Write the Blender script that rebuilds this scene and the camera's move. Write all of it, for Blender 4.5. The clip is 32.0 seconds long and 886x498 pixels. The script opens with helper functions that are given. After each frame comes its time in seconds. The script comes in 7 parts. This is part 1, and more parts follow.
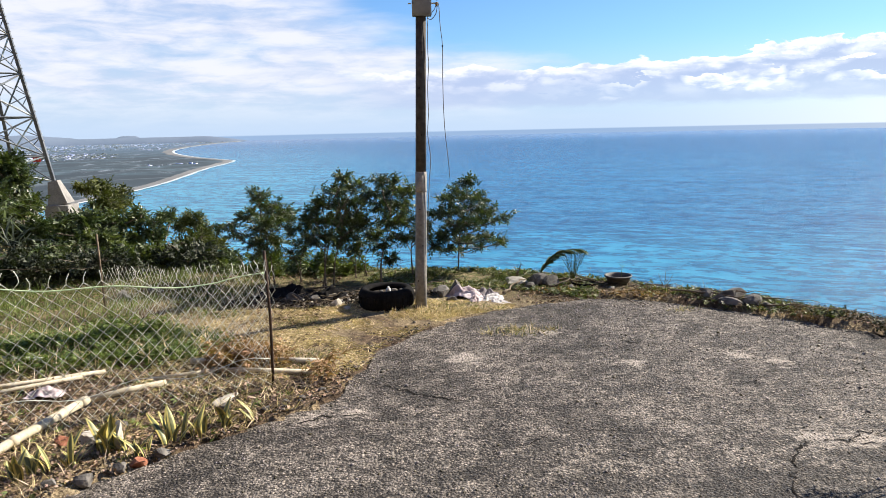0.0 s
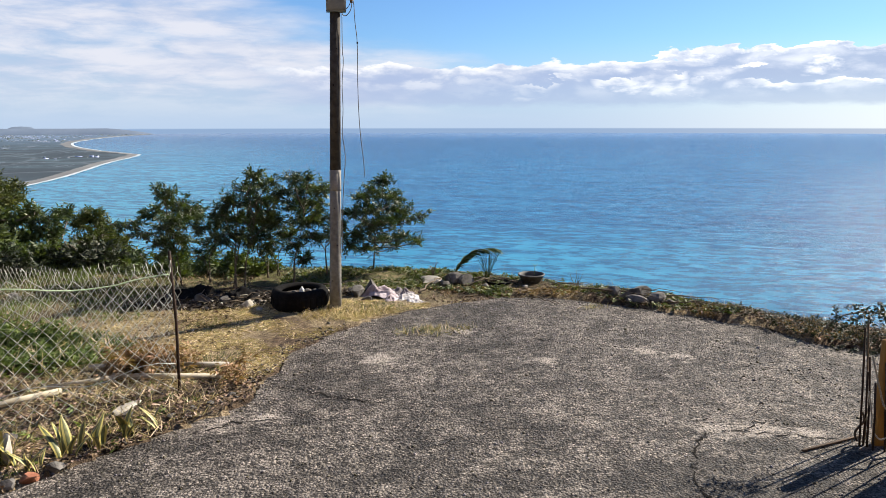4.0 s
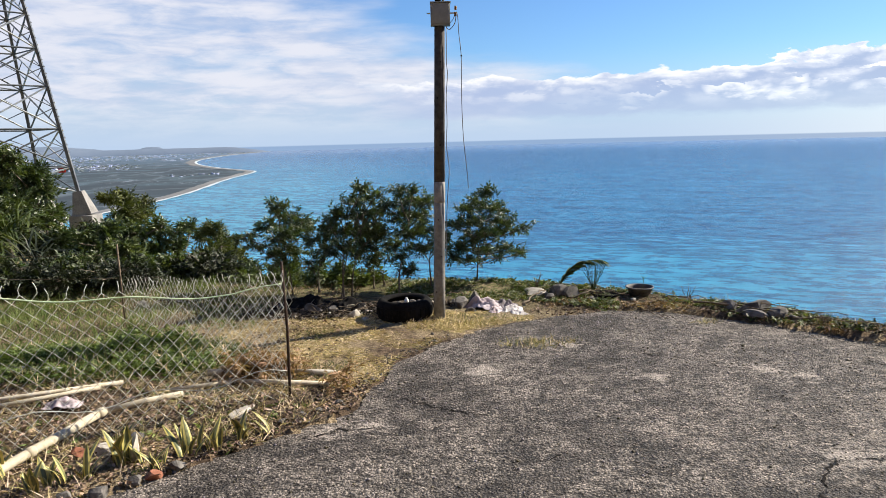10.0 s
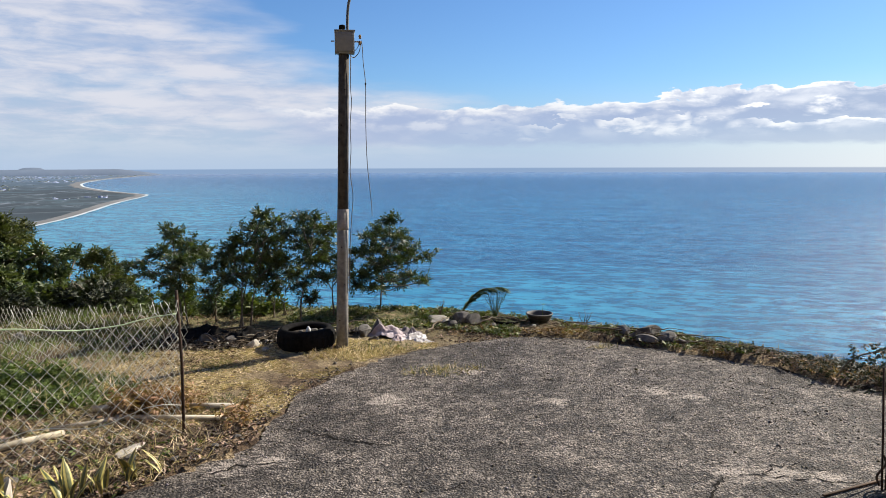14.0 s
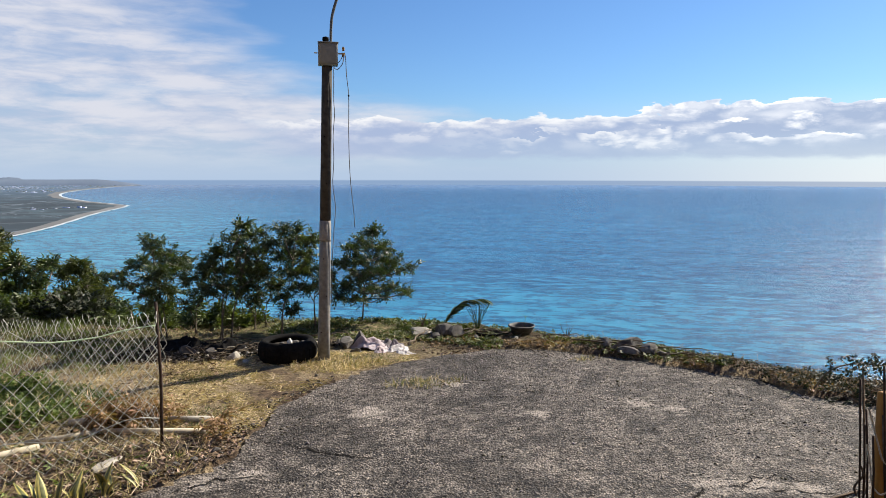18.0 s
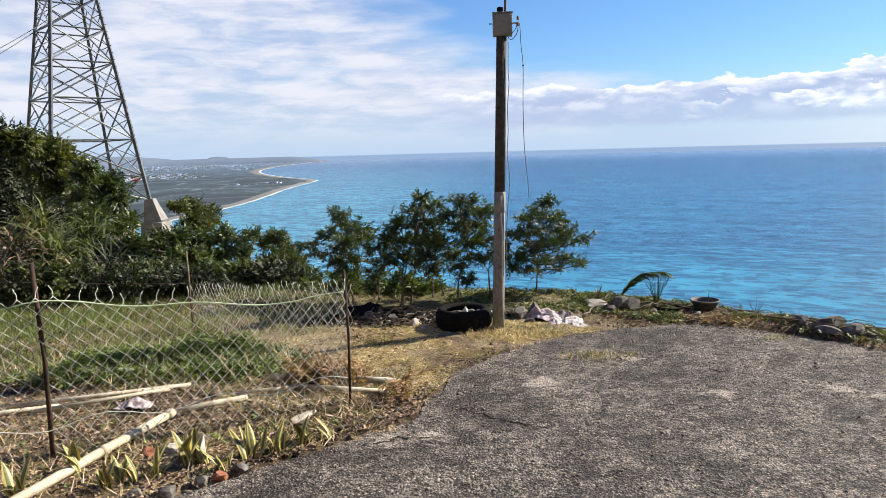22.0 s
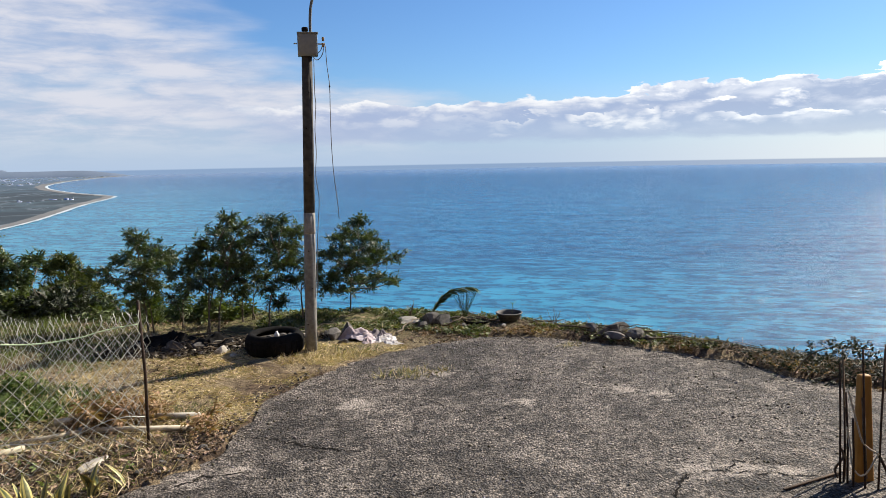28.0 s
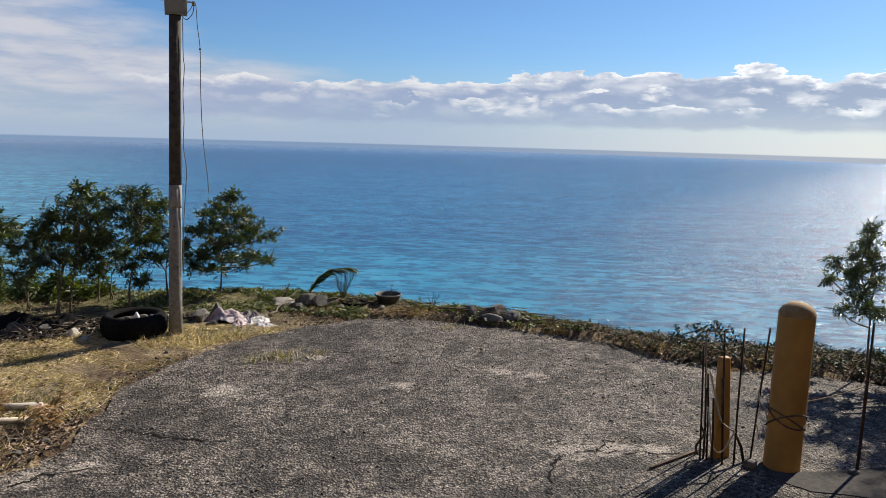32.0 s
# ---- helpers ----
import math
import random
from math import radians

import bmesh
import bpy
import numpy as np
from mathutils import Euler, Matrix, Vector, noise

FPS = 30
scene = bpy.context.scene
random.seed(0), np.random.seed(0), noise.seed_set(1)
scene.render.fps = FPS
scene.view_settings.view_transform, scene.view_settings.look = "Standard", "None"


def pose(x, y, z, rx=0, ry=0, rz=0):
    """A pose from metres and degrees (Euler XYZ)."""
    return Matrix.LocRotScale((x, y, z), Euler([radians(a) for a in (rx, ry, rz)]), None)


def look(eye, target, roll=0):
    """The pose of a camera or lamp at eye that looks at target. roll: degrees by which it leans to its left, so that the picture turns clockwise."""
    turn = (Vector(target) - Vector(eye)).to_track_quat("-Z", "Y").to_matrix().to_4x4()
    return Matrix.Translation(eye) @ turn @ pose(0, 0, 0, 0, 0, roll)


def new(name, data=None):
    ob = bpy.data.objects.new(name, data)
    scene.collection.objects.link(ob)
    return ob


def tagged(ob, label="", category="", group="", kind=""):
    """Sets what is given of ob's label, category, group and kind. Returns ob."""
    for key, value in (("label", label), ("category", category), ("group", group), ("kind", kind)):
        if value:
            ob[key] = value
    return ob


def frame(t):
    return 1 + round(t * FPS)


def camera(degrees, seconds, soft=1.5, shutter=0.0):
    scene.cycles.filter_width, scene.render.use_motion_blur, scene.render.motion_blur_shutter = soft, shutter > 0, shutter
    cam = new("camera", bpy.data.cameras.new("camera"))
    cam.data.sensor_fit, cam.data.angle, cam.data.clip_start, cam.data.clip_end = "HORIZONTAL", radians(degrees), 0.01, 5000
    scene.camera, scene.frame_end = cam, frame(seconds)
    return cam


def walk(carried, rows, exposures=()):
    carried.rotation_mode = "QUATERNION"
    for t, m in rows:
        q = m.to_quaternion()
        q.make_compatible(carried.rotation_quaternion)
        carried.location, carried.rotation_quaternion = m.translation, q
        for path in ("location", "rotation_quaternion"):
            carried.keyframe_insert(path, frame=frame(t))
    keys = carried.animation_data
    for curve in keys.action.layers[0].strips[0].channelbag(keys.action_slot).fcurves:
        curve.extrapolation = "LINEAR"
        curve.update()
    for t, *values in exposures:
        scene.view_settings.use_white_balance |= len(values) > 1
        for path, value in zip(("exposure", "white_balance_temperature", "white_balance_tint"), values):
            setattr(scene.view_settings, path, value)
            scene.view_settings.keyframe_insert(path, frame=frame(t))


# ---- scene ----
cam = camera(64.5, 32.0, soft=0.5)
# seconds, x, y, z, heading, tilt, roll
PATH = [
    (0, -0.009, -0.061, 1.645, -2.45, -9.86, -1.28), (0.5, -0.005, -0.049, 1.647, -5.95, -10.01, -1.03), (1, 0.006, -0.033, 1.653, -11.03, -10.25, -0.68),
    (1.5, 0.018, -0.033, 1.664, -16.39, -10.55, -0.39), (2, 0.029, -0.027, 1.662, -19.78, -10.74, -0.13), (2.5, 0.030, -0.024, 1.663, -19.93, -10.76, 0.07),
    (3, 0.020, -0.029, 1.669, -17.10, -10.74, 0.09), (3.5, 0.005, -0.039, 1.662, -12.98, -10.43, 0.10), (4, 0.001, -0.036, 1.655, -9.38, -10.11, -0.08),
    (4.5, 0.003, -0.037, 1.646, -7.19, -9.81, -0.21), (5, -0.010, -0.028, 1.647, -6.34, -9.66, -0.29), (5.5, -0.021, -0.026, 1.647, -6.98, -9.55, -0.30),
    (6, -0.026, -0.025, 1.647, -8.99, -9.55, -0.22), (6.5, -0.019, -0.020, 1.647, -12.27, -9.72, -0.06), (7, -0.004, -0.017, 1.647, -17.04, -9.99, 0.26),
    (7.5, 0.017, -0.003, 1.641, -21.40, -10.09, 0.44), (8, 0.027, 0.005, 1.635, -23.06, -10.07, 0.27), (8.5, 0.026, -0.003, 1.636, -18.91, -9.80, -0.52),
    (9, 0.015, 0.004, 1.643, -11.56, -9.47, -1.08), (9.5, 0.002, -0.004, 1.644, -4.95, -9.20, -1.37), (10, -0.002, -0.007, 1.643, -0.89, -9.01, -1.46),
    (10.5, -0.000, -0.016, 1.647, 0.17, -8.86, -1.32), (11, -0.001, -0.018, 1.644, -0.87, -8.49, -1.02), (11.5, -0.006, -0.021, 1.648, -2.75, -8.06, -0.72),
    (12, -0.011, -0.017, 1.651, -4.76, -7.66, -0.44), (12.5, -0.007, -0.009, 1.650, -6.48, -7.38, -0.29), (13, -0.011, -0.003, 1.652, -7.74, -7.27, -0.25),
    (13.5, -0.012, -0.003, 1.652, -8.48, -7.13, -0.30), (14, -0.013, -0.004, 1.649, -8.94, -6.92, -0.24), (14.5, -0.012, -0.003, 1.653, -9.58, -6.71, -0.16),
    (15, -0.014, -0.005, 1.652, -10.15, -6.43, -0.02), (15.5, -0.014, -0.011, 1.650, -10.55, -6.03, 0.20), (16, -0.016, -0.021, 1.647, -10.53, -5.65, 0.38),
    (16.5, -0.020, -0.031, 1.648, -9.80, -5.46, 0.40), (17, -0.024, -0.032, 1.651, -8.29, -5.44, 0.24), (17.5, -0.019, -0.021, 1.648, -8.27, -5.58, 0.17),
    (18, -0.011, -0.007, 1.648, -10.35, -5.94, 0.10), (18.5, -0.002, 0.002, 1.643, -13.11, -6.31, 0.21), (19, -0.004, 0.004, 1.641, -14.05, -6.61, 0.32),
    (19.5, -0.007, -0.003, 1.644, -11.56, -6.90, 0.17), (20, -0.011, -0.016, 1.645, -6.53, -7.18, -0.16), (20.5, -0.014, -0.016, 1.644, -1.29, -7.43, -0.69),
    (21, -0.016, -0.010, 1.645, 2.32, -7.72, -1.13), (21.5, -0.021, -0.006, 1.647, 3.83, -7.96, -1.43), (22, -0.021, -0.009, 1.647, 3.83, -8.13, -1.55),
    (22.5, -0.021, -0.011, 1.646, 2.57, -8.21, -1.38), (23, -0.016, -0.016, 1.643, -0.34, -8.27, -1.01), (23.5, -0.017, -0.016, 1.642, -5.59, -8.38, -0.42),
    (24, -0.007, 0.005, 1.636, -12.60, -8.47, 0.10), (24.5, 0.012, 0.009, 1.620, -19.50, -8.45, 0.33), (25, 0.021, 0.010, 1.612, -23.76, -8.39, 0.41),
    (25.5, 0.025, 0.001, 1.611, -23.42, -8.24, 0.14), (26, 0.026, -0.002, 1.624, -18.73, -8.04, -0.04), (26.5, 0.026, -0.008, 1.629, -12.04, -7.55, -0.22),
    (27, 0.019, -0.012, 1.636, -8.75, -7.19, -0.49), (27.5, 0.033, -0.015, 1.663, -8.66, -7.11, -0.80), (28, 0.042, -0.006, 1.692, -11.07, -7.22, -1.03),
    (28.5, 0.023, 0.026, 1.702, -15.34, -7.38, -1.12), (29, 0.024, 0.095, 1.679, -20.91, -7.53, -0.87), (29.5, 0.060, 0.131, 1.660, -24.40, -7.63, -0.82),
    (30, 0.074, 0.140, 1.651, -25.89, -7.85, -0.57), (30.5, 0.064, 0.141, 1.641, -26.02, -8.12, -0.20), (31, 0.064, 0.141, 1.645, -24.96, -8.58, 0.42),
    (31.5, 0.071, 0.134, 1.653, -23.14, -8.80, 1.17), (32, 0.086, 0.136, 1.666, -20.90, -8.72, 1.59),
]
# the picture brightens as the view swings away from the sun
TRIM_T = [0, 1, 2, 3, 4, 7, 8, 9, 10, 11, 14, 17, 18, 19, 20, 21, 22, 23, 24, 25, 26, 29, 30, 31, 32]
TRIM_E = [0.2, 0.38, 0.38, 0.26, 0.25, 0.38, 0.2, 0.05, 0.0, 0.06, 0.08, 0.04, 0.12, 0.12, -0.08, 0.0, 0.06, 0.08, 0.28, 0.2, 0.03, 0.18, 0.08, 0.05, 0.08]
EXPOSURES = [(t, float(np.interp(h, [-26, -20, -10, -2, 4], [0.56, 0.58, 0.81, 1.09, 1.09]) + np.interp(t, TRIM_T, TRIM_E))) for t, x, y, z, h, p, r in PATH]
walk(cam, [(t, pose(x, y, z, 90 + p, 0, h) @ pose(0, 0, 0, 0, 0, r)) for t, x, y, z, h, p, r in PATH], EXPOSURES)

# ---- sky, sun ----
SUN_AZ, SUN_EL = radians(66), radians(34)
SEA = -60.0


class Graph:
    """Short-hand for node trees: values and sockets mix freely."""

    def __init__(self, tree):
        self.t = tree

    def put(self, socket, v):
        if isinstance(v, bpy.types.NodeSocket):
            self.t.links.new(v, socket)
        elif isinstance(v, (tuple, list)) and len(v) == 3 and socket.type == "RGBA":
            socket.default_value = (*v, 1)
        else:
            socket.default_value = v

    def math(self, op, a, b=0.0, c=0.0, clamp=False):
        n = self.t.nodes.new("ShaderNodeMath")
        n.operation, n.use_clamp = op, clamp
        for s, v in zip(n.inputs, (a, b, c)):
            self.put(s, v)
        return n.outputs[0]

    def mix(self, f, a, b, blend="MIX"):
        n = self.t.nodes.new("ShaderNodeMix")
        n.data_type, n.blend_type, n.clamp_factor = "RGBA", blend, True
        for i, v in ((0, f), (6, a), (7, b)):
            self.put(n.inputs[i], v)
        return n.outputs[2]

    def ramp(self, v, lo, hi):
        """0 below lo, 1 above hi, smooth between."""
        n = self.t.nodes.new("ShaderNodeMapRange")
        n.interpolation_type = "SMOOTHSTEP"
        for i, x in enumerate((v, lo, hi, 0.0, 1.0)):
            self.put(n.inputs[i], x)
        return n.outputs[0]

    def noise(self, vec, scale, detail=4.0, rough=0.55, warp=0.0):
        n = self.t.nodes.new("ShaderNodeTexNoise")
        self.put(n.inputs["Vector"], vec)
        for k, v in (("Scale", scale), ("Detail", detail), ("Roughness", rough), ("Distortion", warp)):
            self.put(n.inputs[k], v)
        return n.outputs[0]

    def voronoi(self, vec, scale, feature="F1", out="Distance", rnd=1.0):
        n = self.t.nodes.new("ShaderNodeTexVoronoi")
        n.feature = feature
        self.put(n.inputs["Vector"], vec)
        self.put(n.inputs["Scale"], scale)
        self.put(n.inputs["Randomness"], rnd)
        return n.outputs[out]

    def vec(self, x, y, z):
        n = self.t.nodes.new("ShaderNodeCombineXYZ")
        for s, v in zip(n.inputs, (x, y, z)):
            self.put(s, v)
        return n.outputs[0]

    def scaled(self, v, s):
        n = self.t.nodes.new("ShaderNodeVectorMath")
        n.operation = "MULTIPLY"
        self.put(n.inputs[0], v)
        n.inputs[1].default_value = s
        return n.outputs[0]

    def split(self, v):
        n = self.t.nodes.new("ShaderNodeSeparateXYZ")
        self.put(n.inputs[0], v)
        return n.outputs

    def coord(self, which="Object"):
        return self.t.nodes.new("ShaderNodeTexCoord").outputs[which]

    def bump(self, h, strength, dist=0.01):
        n = self.t.nodes.new("ShaderNodeBump")
        n.inputs["Strength"].default_value = strength
        n.inputs["Distance"].default_value = dist
        self.put(n.inputs["Height"], h)
        return n.outputs[0]


def make_world():
    w = bpy.data.worlds.new("sky")
    scene.world = w
    w.use_nodes = True
    t = w.node_tree
    t.nodes.clear()
    g = Graph(t)
    sky = t.nodes.new("ShaderNodeTexSky")
    sky.sky_type, sky.sun_disc = "NISHITA", False
    sky.sun_elevation, sky.sun_rotation = SUN_EL, SUN_AZ
    sky.altitude, sky.air_density, sky.dust_density, sky.ozone_density = 100, 1.0, 0.35, 1.5
    d = g.coord("Generated")
    x, y, z = g.split(d)
    az = g.math("MULTIPLY", g.math("ARCTAN2", x, y), 57.2958)
    el = g.math("MULTIPLY", g.math("ARCSINE", z), 57.2958)
    flat = g.vec(g.math("MULTIPLY", az, 0.1), g.math("MULTIPLY", el, 0.28), 0.0)
    col = g.mix(1.0, sky.outputs[0], SKY_TINT, "MULTIPLY")
    # pale haze towards the horizon
    haze = g.ramp(el, 7.0, -0.5)
    warm = g.ramp(az, 12, 60)
    haze_col = g.mix(warm, HAZE_L, HAZE_R)
    col = g.mix(g.math("MULTIPLY", haze, 0.9), col, haze_col)
    # high streaked sheet on the northern side
    streak = g.vec(g.math("MULTIPLY", az, 0.09), g.math("MULTIPLY", el, 0.28), 3.0)
    n1 = g.noise(streak, 2.0, 6, 0.55, 0.5)
    n2 = g.noise(g.vec(g.math("MULTIPLY", az, 0.03), g.math("MULTIPLY", el, 0.16), 8.0), 2.2, 5, 0.5, 0.2)
    edge = g.math("ADD", g.math("MULTIPLY", el, 2.3), az)
    edge = g.math("ADD", edge, g.math("MULTIPLY", g.math("SUBTRACT", n2, 0.5), 34))
    sheet = g.math("MULTIPLY", g.ramp(edge, 22, 9), g.ramp(az, -75, -50))
    n3 = g.noise(g.vec(g.math("MULTIPLY", az, 0.10), g.math("MULTIPLY", el, 0.42), 6.0), 2.4, 6, 0.6, 0.3)
    dens = g.ramp(g.math("ADD", g.math("MULTIPLY", n1, 0.35), g.math("ADD", g.math("MULTIPLY", n2, 0.4), g.math("MULTIPLY", n3, 0.42))), 0.40, 0.64)
    sheet = g.math("MULTIPLY", sheet, g.math("ADD", g.math("MULTIPLY", dens, 0.42), 0.52), clamp=True)
    shade = g.noise(g.vec(g.math("MULTIPLY", az, 0.04), g.math("MULTIPLY", el, 0.26), 5.0), 2.6, 5, 0.5, 0.4)
    sheet_col = g.mix(g.ramp(g.math('ADD', g.math('MULTIPLY', shade, 0.55), g.math('MULTIPLY', n3, 0.45)), 0.38, 0.60), SHEET_GREY, SHEET_WHITE)
    col = g.mix(g.math("MULTIPLY", sheet, g.ramp(el, -0.5, 4.0)), col, sheet_col)
    # bank of cumulus over the horizon
    puff = g.noise(flat, 2.6, 8, 0.60, 0.25)
    wob = g.math("MULTIPLY", g.math("SUBTRACT", g.noise(flat, 5.0, 5, 0.6), 0.5), 1.1)
    heads = g.voronoi(g.vec(g.math("ADD", g.math("MULTIPLY", az, 0.30), wob), g.math("ADD", g.math("MULTIPLY", el, 0.75), wob), 0.0), 1.0, "SMOOTH_F1")
    heads2 = g.voronoi(g.vec(g.math("ADD", g.math("MULTIPLY", az, 0.70), wob), g.math("ADD", g.math("MULTIPLY", el, 1.7), wob), 2.0), 1.0, "SMOOTH_F1")
    billow = g.math("SUBTRACT", 1.0, g.math("ADD", g.math("MULTIPLY", heads, 0.82), g.math("MULTIPLY", heads2, 0.28)))
    big = g.noise(g.vec(g.math("MULTIPLY", az, 0.1), 0.0, 1.5), 1.1, 3, 0.5)
    top = g.math("ADD", g.math("MULTIPLY", az, 0.022), 4.55)
    top = g.math("ADD", top, g.math("MULTIPLY", g.math("SUBTRACT", big, 0.5), 2.2))
    top = g.math("ADD", top, g.math("MULTIPLY", g.math("SUBTRACT", puff, 0.5), g.math("ADD", g.math("MULTIPLY", g.ramp(az, 15, 40), 3.4), 2.0)))
    top = g.math("ADD", top, g.math("MULTIPLY", g.math("SUBTRACT", billow, 0.5), g.math("ADD", g.math("MULTIPLY", g.ramp(az, 10, 40), 1.3), 0.4)))
    under = g.math("SUBTRACT", top, el)
    foot = g.math("ADD", el, g.math("MULTIPLY", g.math("SUBTRACT", puff, 0.5), 1.3))
    bank = g.math("MULTIPLY", g.ramp(under, 0.0, 0.16), g.math("ADD", g.math("MULTIPLY", g.ramp(foot, 1.15, 1.75), 0.62), g.math("MULTIPLY", g.ramp(el, 1.0, 4.0), 0.38)))
    bank = g.math("MULTIPLY", bank, g.ramp(az, -9, 3))
    lobes = g.noise(g.vec(g.math("MULTIPLY", az, 0.1), g.math("MULTIPLY", el, 0.22), 4.0), 3.1, 7, 0.58, 0.5)
    rim = g.math("MULTIPLY", g.ramp(under, 1.15, 0.1), g.math("ADD", g.math("MULTIPLY", g.ramp(lobes, 0.38, 0.56), 0.60), 0.40))
    inner = g.math("MULTIPLY", g.ramp(g.math("ADD", billow, g.math("MULTIPLY", g.math("SUBTRACT", lobes, 0.5), 0.7)), 0.44, 0.85), 0.55)
    lit = g.math("MAXIMUM", rim, g.math("MULTIPLY", inner, g.ramp(el, 1.3, 3.4)))
    # a lower row of heads in front, on the sunny side
    top2 = g.math("ADD", g.math("MULTIPLY", g.math("SUBTRACT", puff, 0.5), 5.0), g.math("ADD", g.math("MULTIPLY", g.math("SUBTRACT", billow, 0.5), 1.5), 3.3))
    under2 = g.math("SUBTRACT", top2, el)
    row2 = g.math("MULTIPLY", g.math("MULTIPLY", g.ramp(under2, 0.0, 0.12), g.ramp(under2, 1.3, 0.2)), g.math("MULTIPLY", g.ramp(az, 6, 26), g.ramp(g.noise(g.vec(g.math("MULTIPLY", az, 0.2), g.math("MULTIPLY", el, 0.2), 9.0), 1.3, 3, 0.5), 0.40, 0.56)))
    dip = g.math("MULTIPLY", g.ramp(under2, -0.7, -0.05), g.math("MULTIPLY", g.ramp(under2, 0.1, 0.0), 0.45))
    lit = g.math("MAXIMUM", g.math("MULTIPLY", lit, g.math("SUBTRACT", 1.0, dip)), g.math("MULTIPLY", row2, 0.85))
    bank_col = g.mix(lit, g.mix(warm, BANK_GREY, BANK_SHADE), g.mix(warm, BANK_WHITE, BANK_SUNLIT))
    col = g.mix(g.math("MULTIPLY", bank, 0.93), col, bank_col)
    # hazy sea past the reach of the water sheet
    col = g.mix(g.ramp(el, -0.29, -0.41), col, g.mix(warm, (1.45, 2.1, 3.15), (2.9, 3.15, 3.6)))
    bg = t.nodes.new("ShaderNodeBackground")
    g.put(bg.inputs[0], col)
    bg.inputs[1].default_value = 0.1
    out = t.nodes.new("ShaderNodeOutputWorld")
    t.links.new(bg.outputs[0], out.inputs[0])


SKY_TINT = (0.315, 0.465, 0.665)
HAZE_L, HAZE_R = (2.55, 3.2, 4.25), (5.3, 5.4, 5.3)
BANK_WHITE, BANK_SUNLIT, BANK_GREY, BANK_SHADE = (5.1, 5.1, 5.2), (8.4, 8.2, 7.9), (2.15, 2.6, 3.75), (2.25, 2.7, 3.65)
SHEET_GREY, SHEET_WHITE = (2.75, 3.1, 3.95), (3.95, 4.0, 4.4)
make_world()
sun = new("sun", bpy.data.lights.new("sun", "SUN"))
sun.data.energy, sun.data.angle, sun.data.color = 5.0, radians(0.6), (1.0, 0.91, 0.77)
sun.matrix_world = look((60 * math.sin(SUN_AZ) * math.cos(SUN_EL), 60 * math.cos(SUN_AZ) * math.cos(SUN_EL), 60 * math.sin(SUN_EL)), (0, 0, 0))


# ---- materials ----
def material(name, c1, c2, rough=0.85, scale=18.0, patch=1.5, bump=0.35, metal=0.0, island=0.0, glow=0.0, fine=140.0, spec=0.4):
    """A worn surface: two colours in grain and in larger patches, with relief. island: change of tone from piece to piece; glow: light let through (leaves)."""
    m = bpy.data.materials.new(name)
    m.use_nodes = True
    t = m.node_tree
    g = Graph(t)
    b = t.nodes["Principled BSDF"]
    p = g.coord()
    n = g.noise(p, scale, 6, 0.6)
    big = g.noise(p, patch, 3, 0.5)
    f = g.ramp(g.math("ADD", g.math("MULTIPLY", n, 0.6), g.math("MULTIPLY", big, 0.4)), 0.36, 0.64)
    col = g.mix(f, c1, c2)
    if island:
        r = t.nodes.new("ShaderNodeNewGeometry").outputs["Random Per Island"]
        k = g.math("ADD", g.math("MULTIPLY", r, island), 1 - island / 2)
        col = g.mix(1.0, col, g.vec(k, k, g.math("POWER", k, 1.6)), "MULTIPLY")
    g.put(b.inputs["Base Color"], col)
    b.inputs["Metallic"].default_value = metal
    b.inputs["Specular IOR Level"].default_value = spec
    g.put(b.inputs["Roughness"], g.math("ADD", g.math("MULTIPLY", n, 0.25), rough - 0.12, clamp=True))
    if bump:
        h = g.math("ADD", g.noise(p, fine, 3, 0.6), g.math("MULTIPLY", n, 1.5))
        g.put(b.inputs["Normal"], g.bump(h, bump, 0.004))
    if glow:
        tr = t.nodes.new("ShaderNodeBsdfTranslucent")
        g.put(tr.inputs[0], g.mix(1.0, col, (1.5, 1.7, 0.7), "MULTIPLY"))
        mx = t.nodes.new("ShaderNodeMixShader")
        mx.inputs[0].default_value = glow
        t.links.new(b.outputs[0], mx.inputs[1])
        t.links.new(tr.outputs[0], mx.inputs[2])
        t.links.new(mx.outputs[0], t.nodes["Material Output"].inputs[0])
    return m


WORN = [(0.33, 4.77, 0.17), (2.30, 4.66, 0.11), (2.45, 4.48, 0.10), (2.06, 3.30, 0.15), (2.32, 3.26, 0.14), (2.55, 3.16, 0.12), (-0.64, 3.80, 0.11), (-0.40, 3.86, 0.09), (1.05, 5.35, 0.09), (1.5, 4.55, 0.10)]


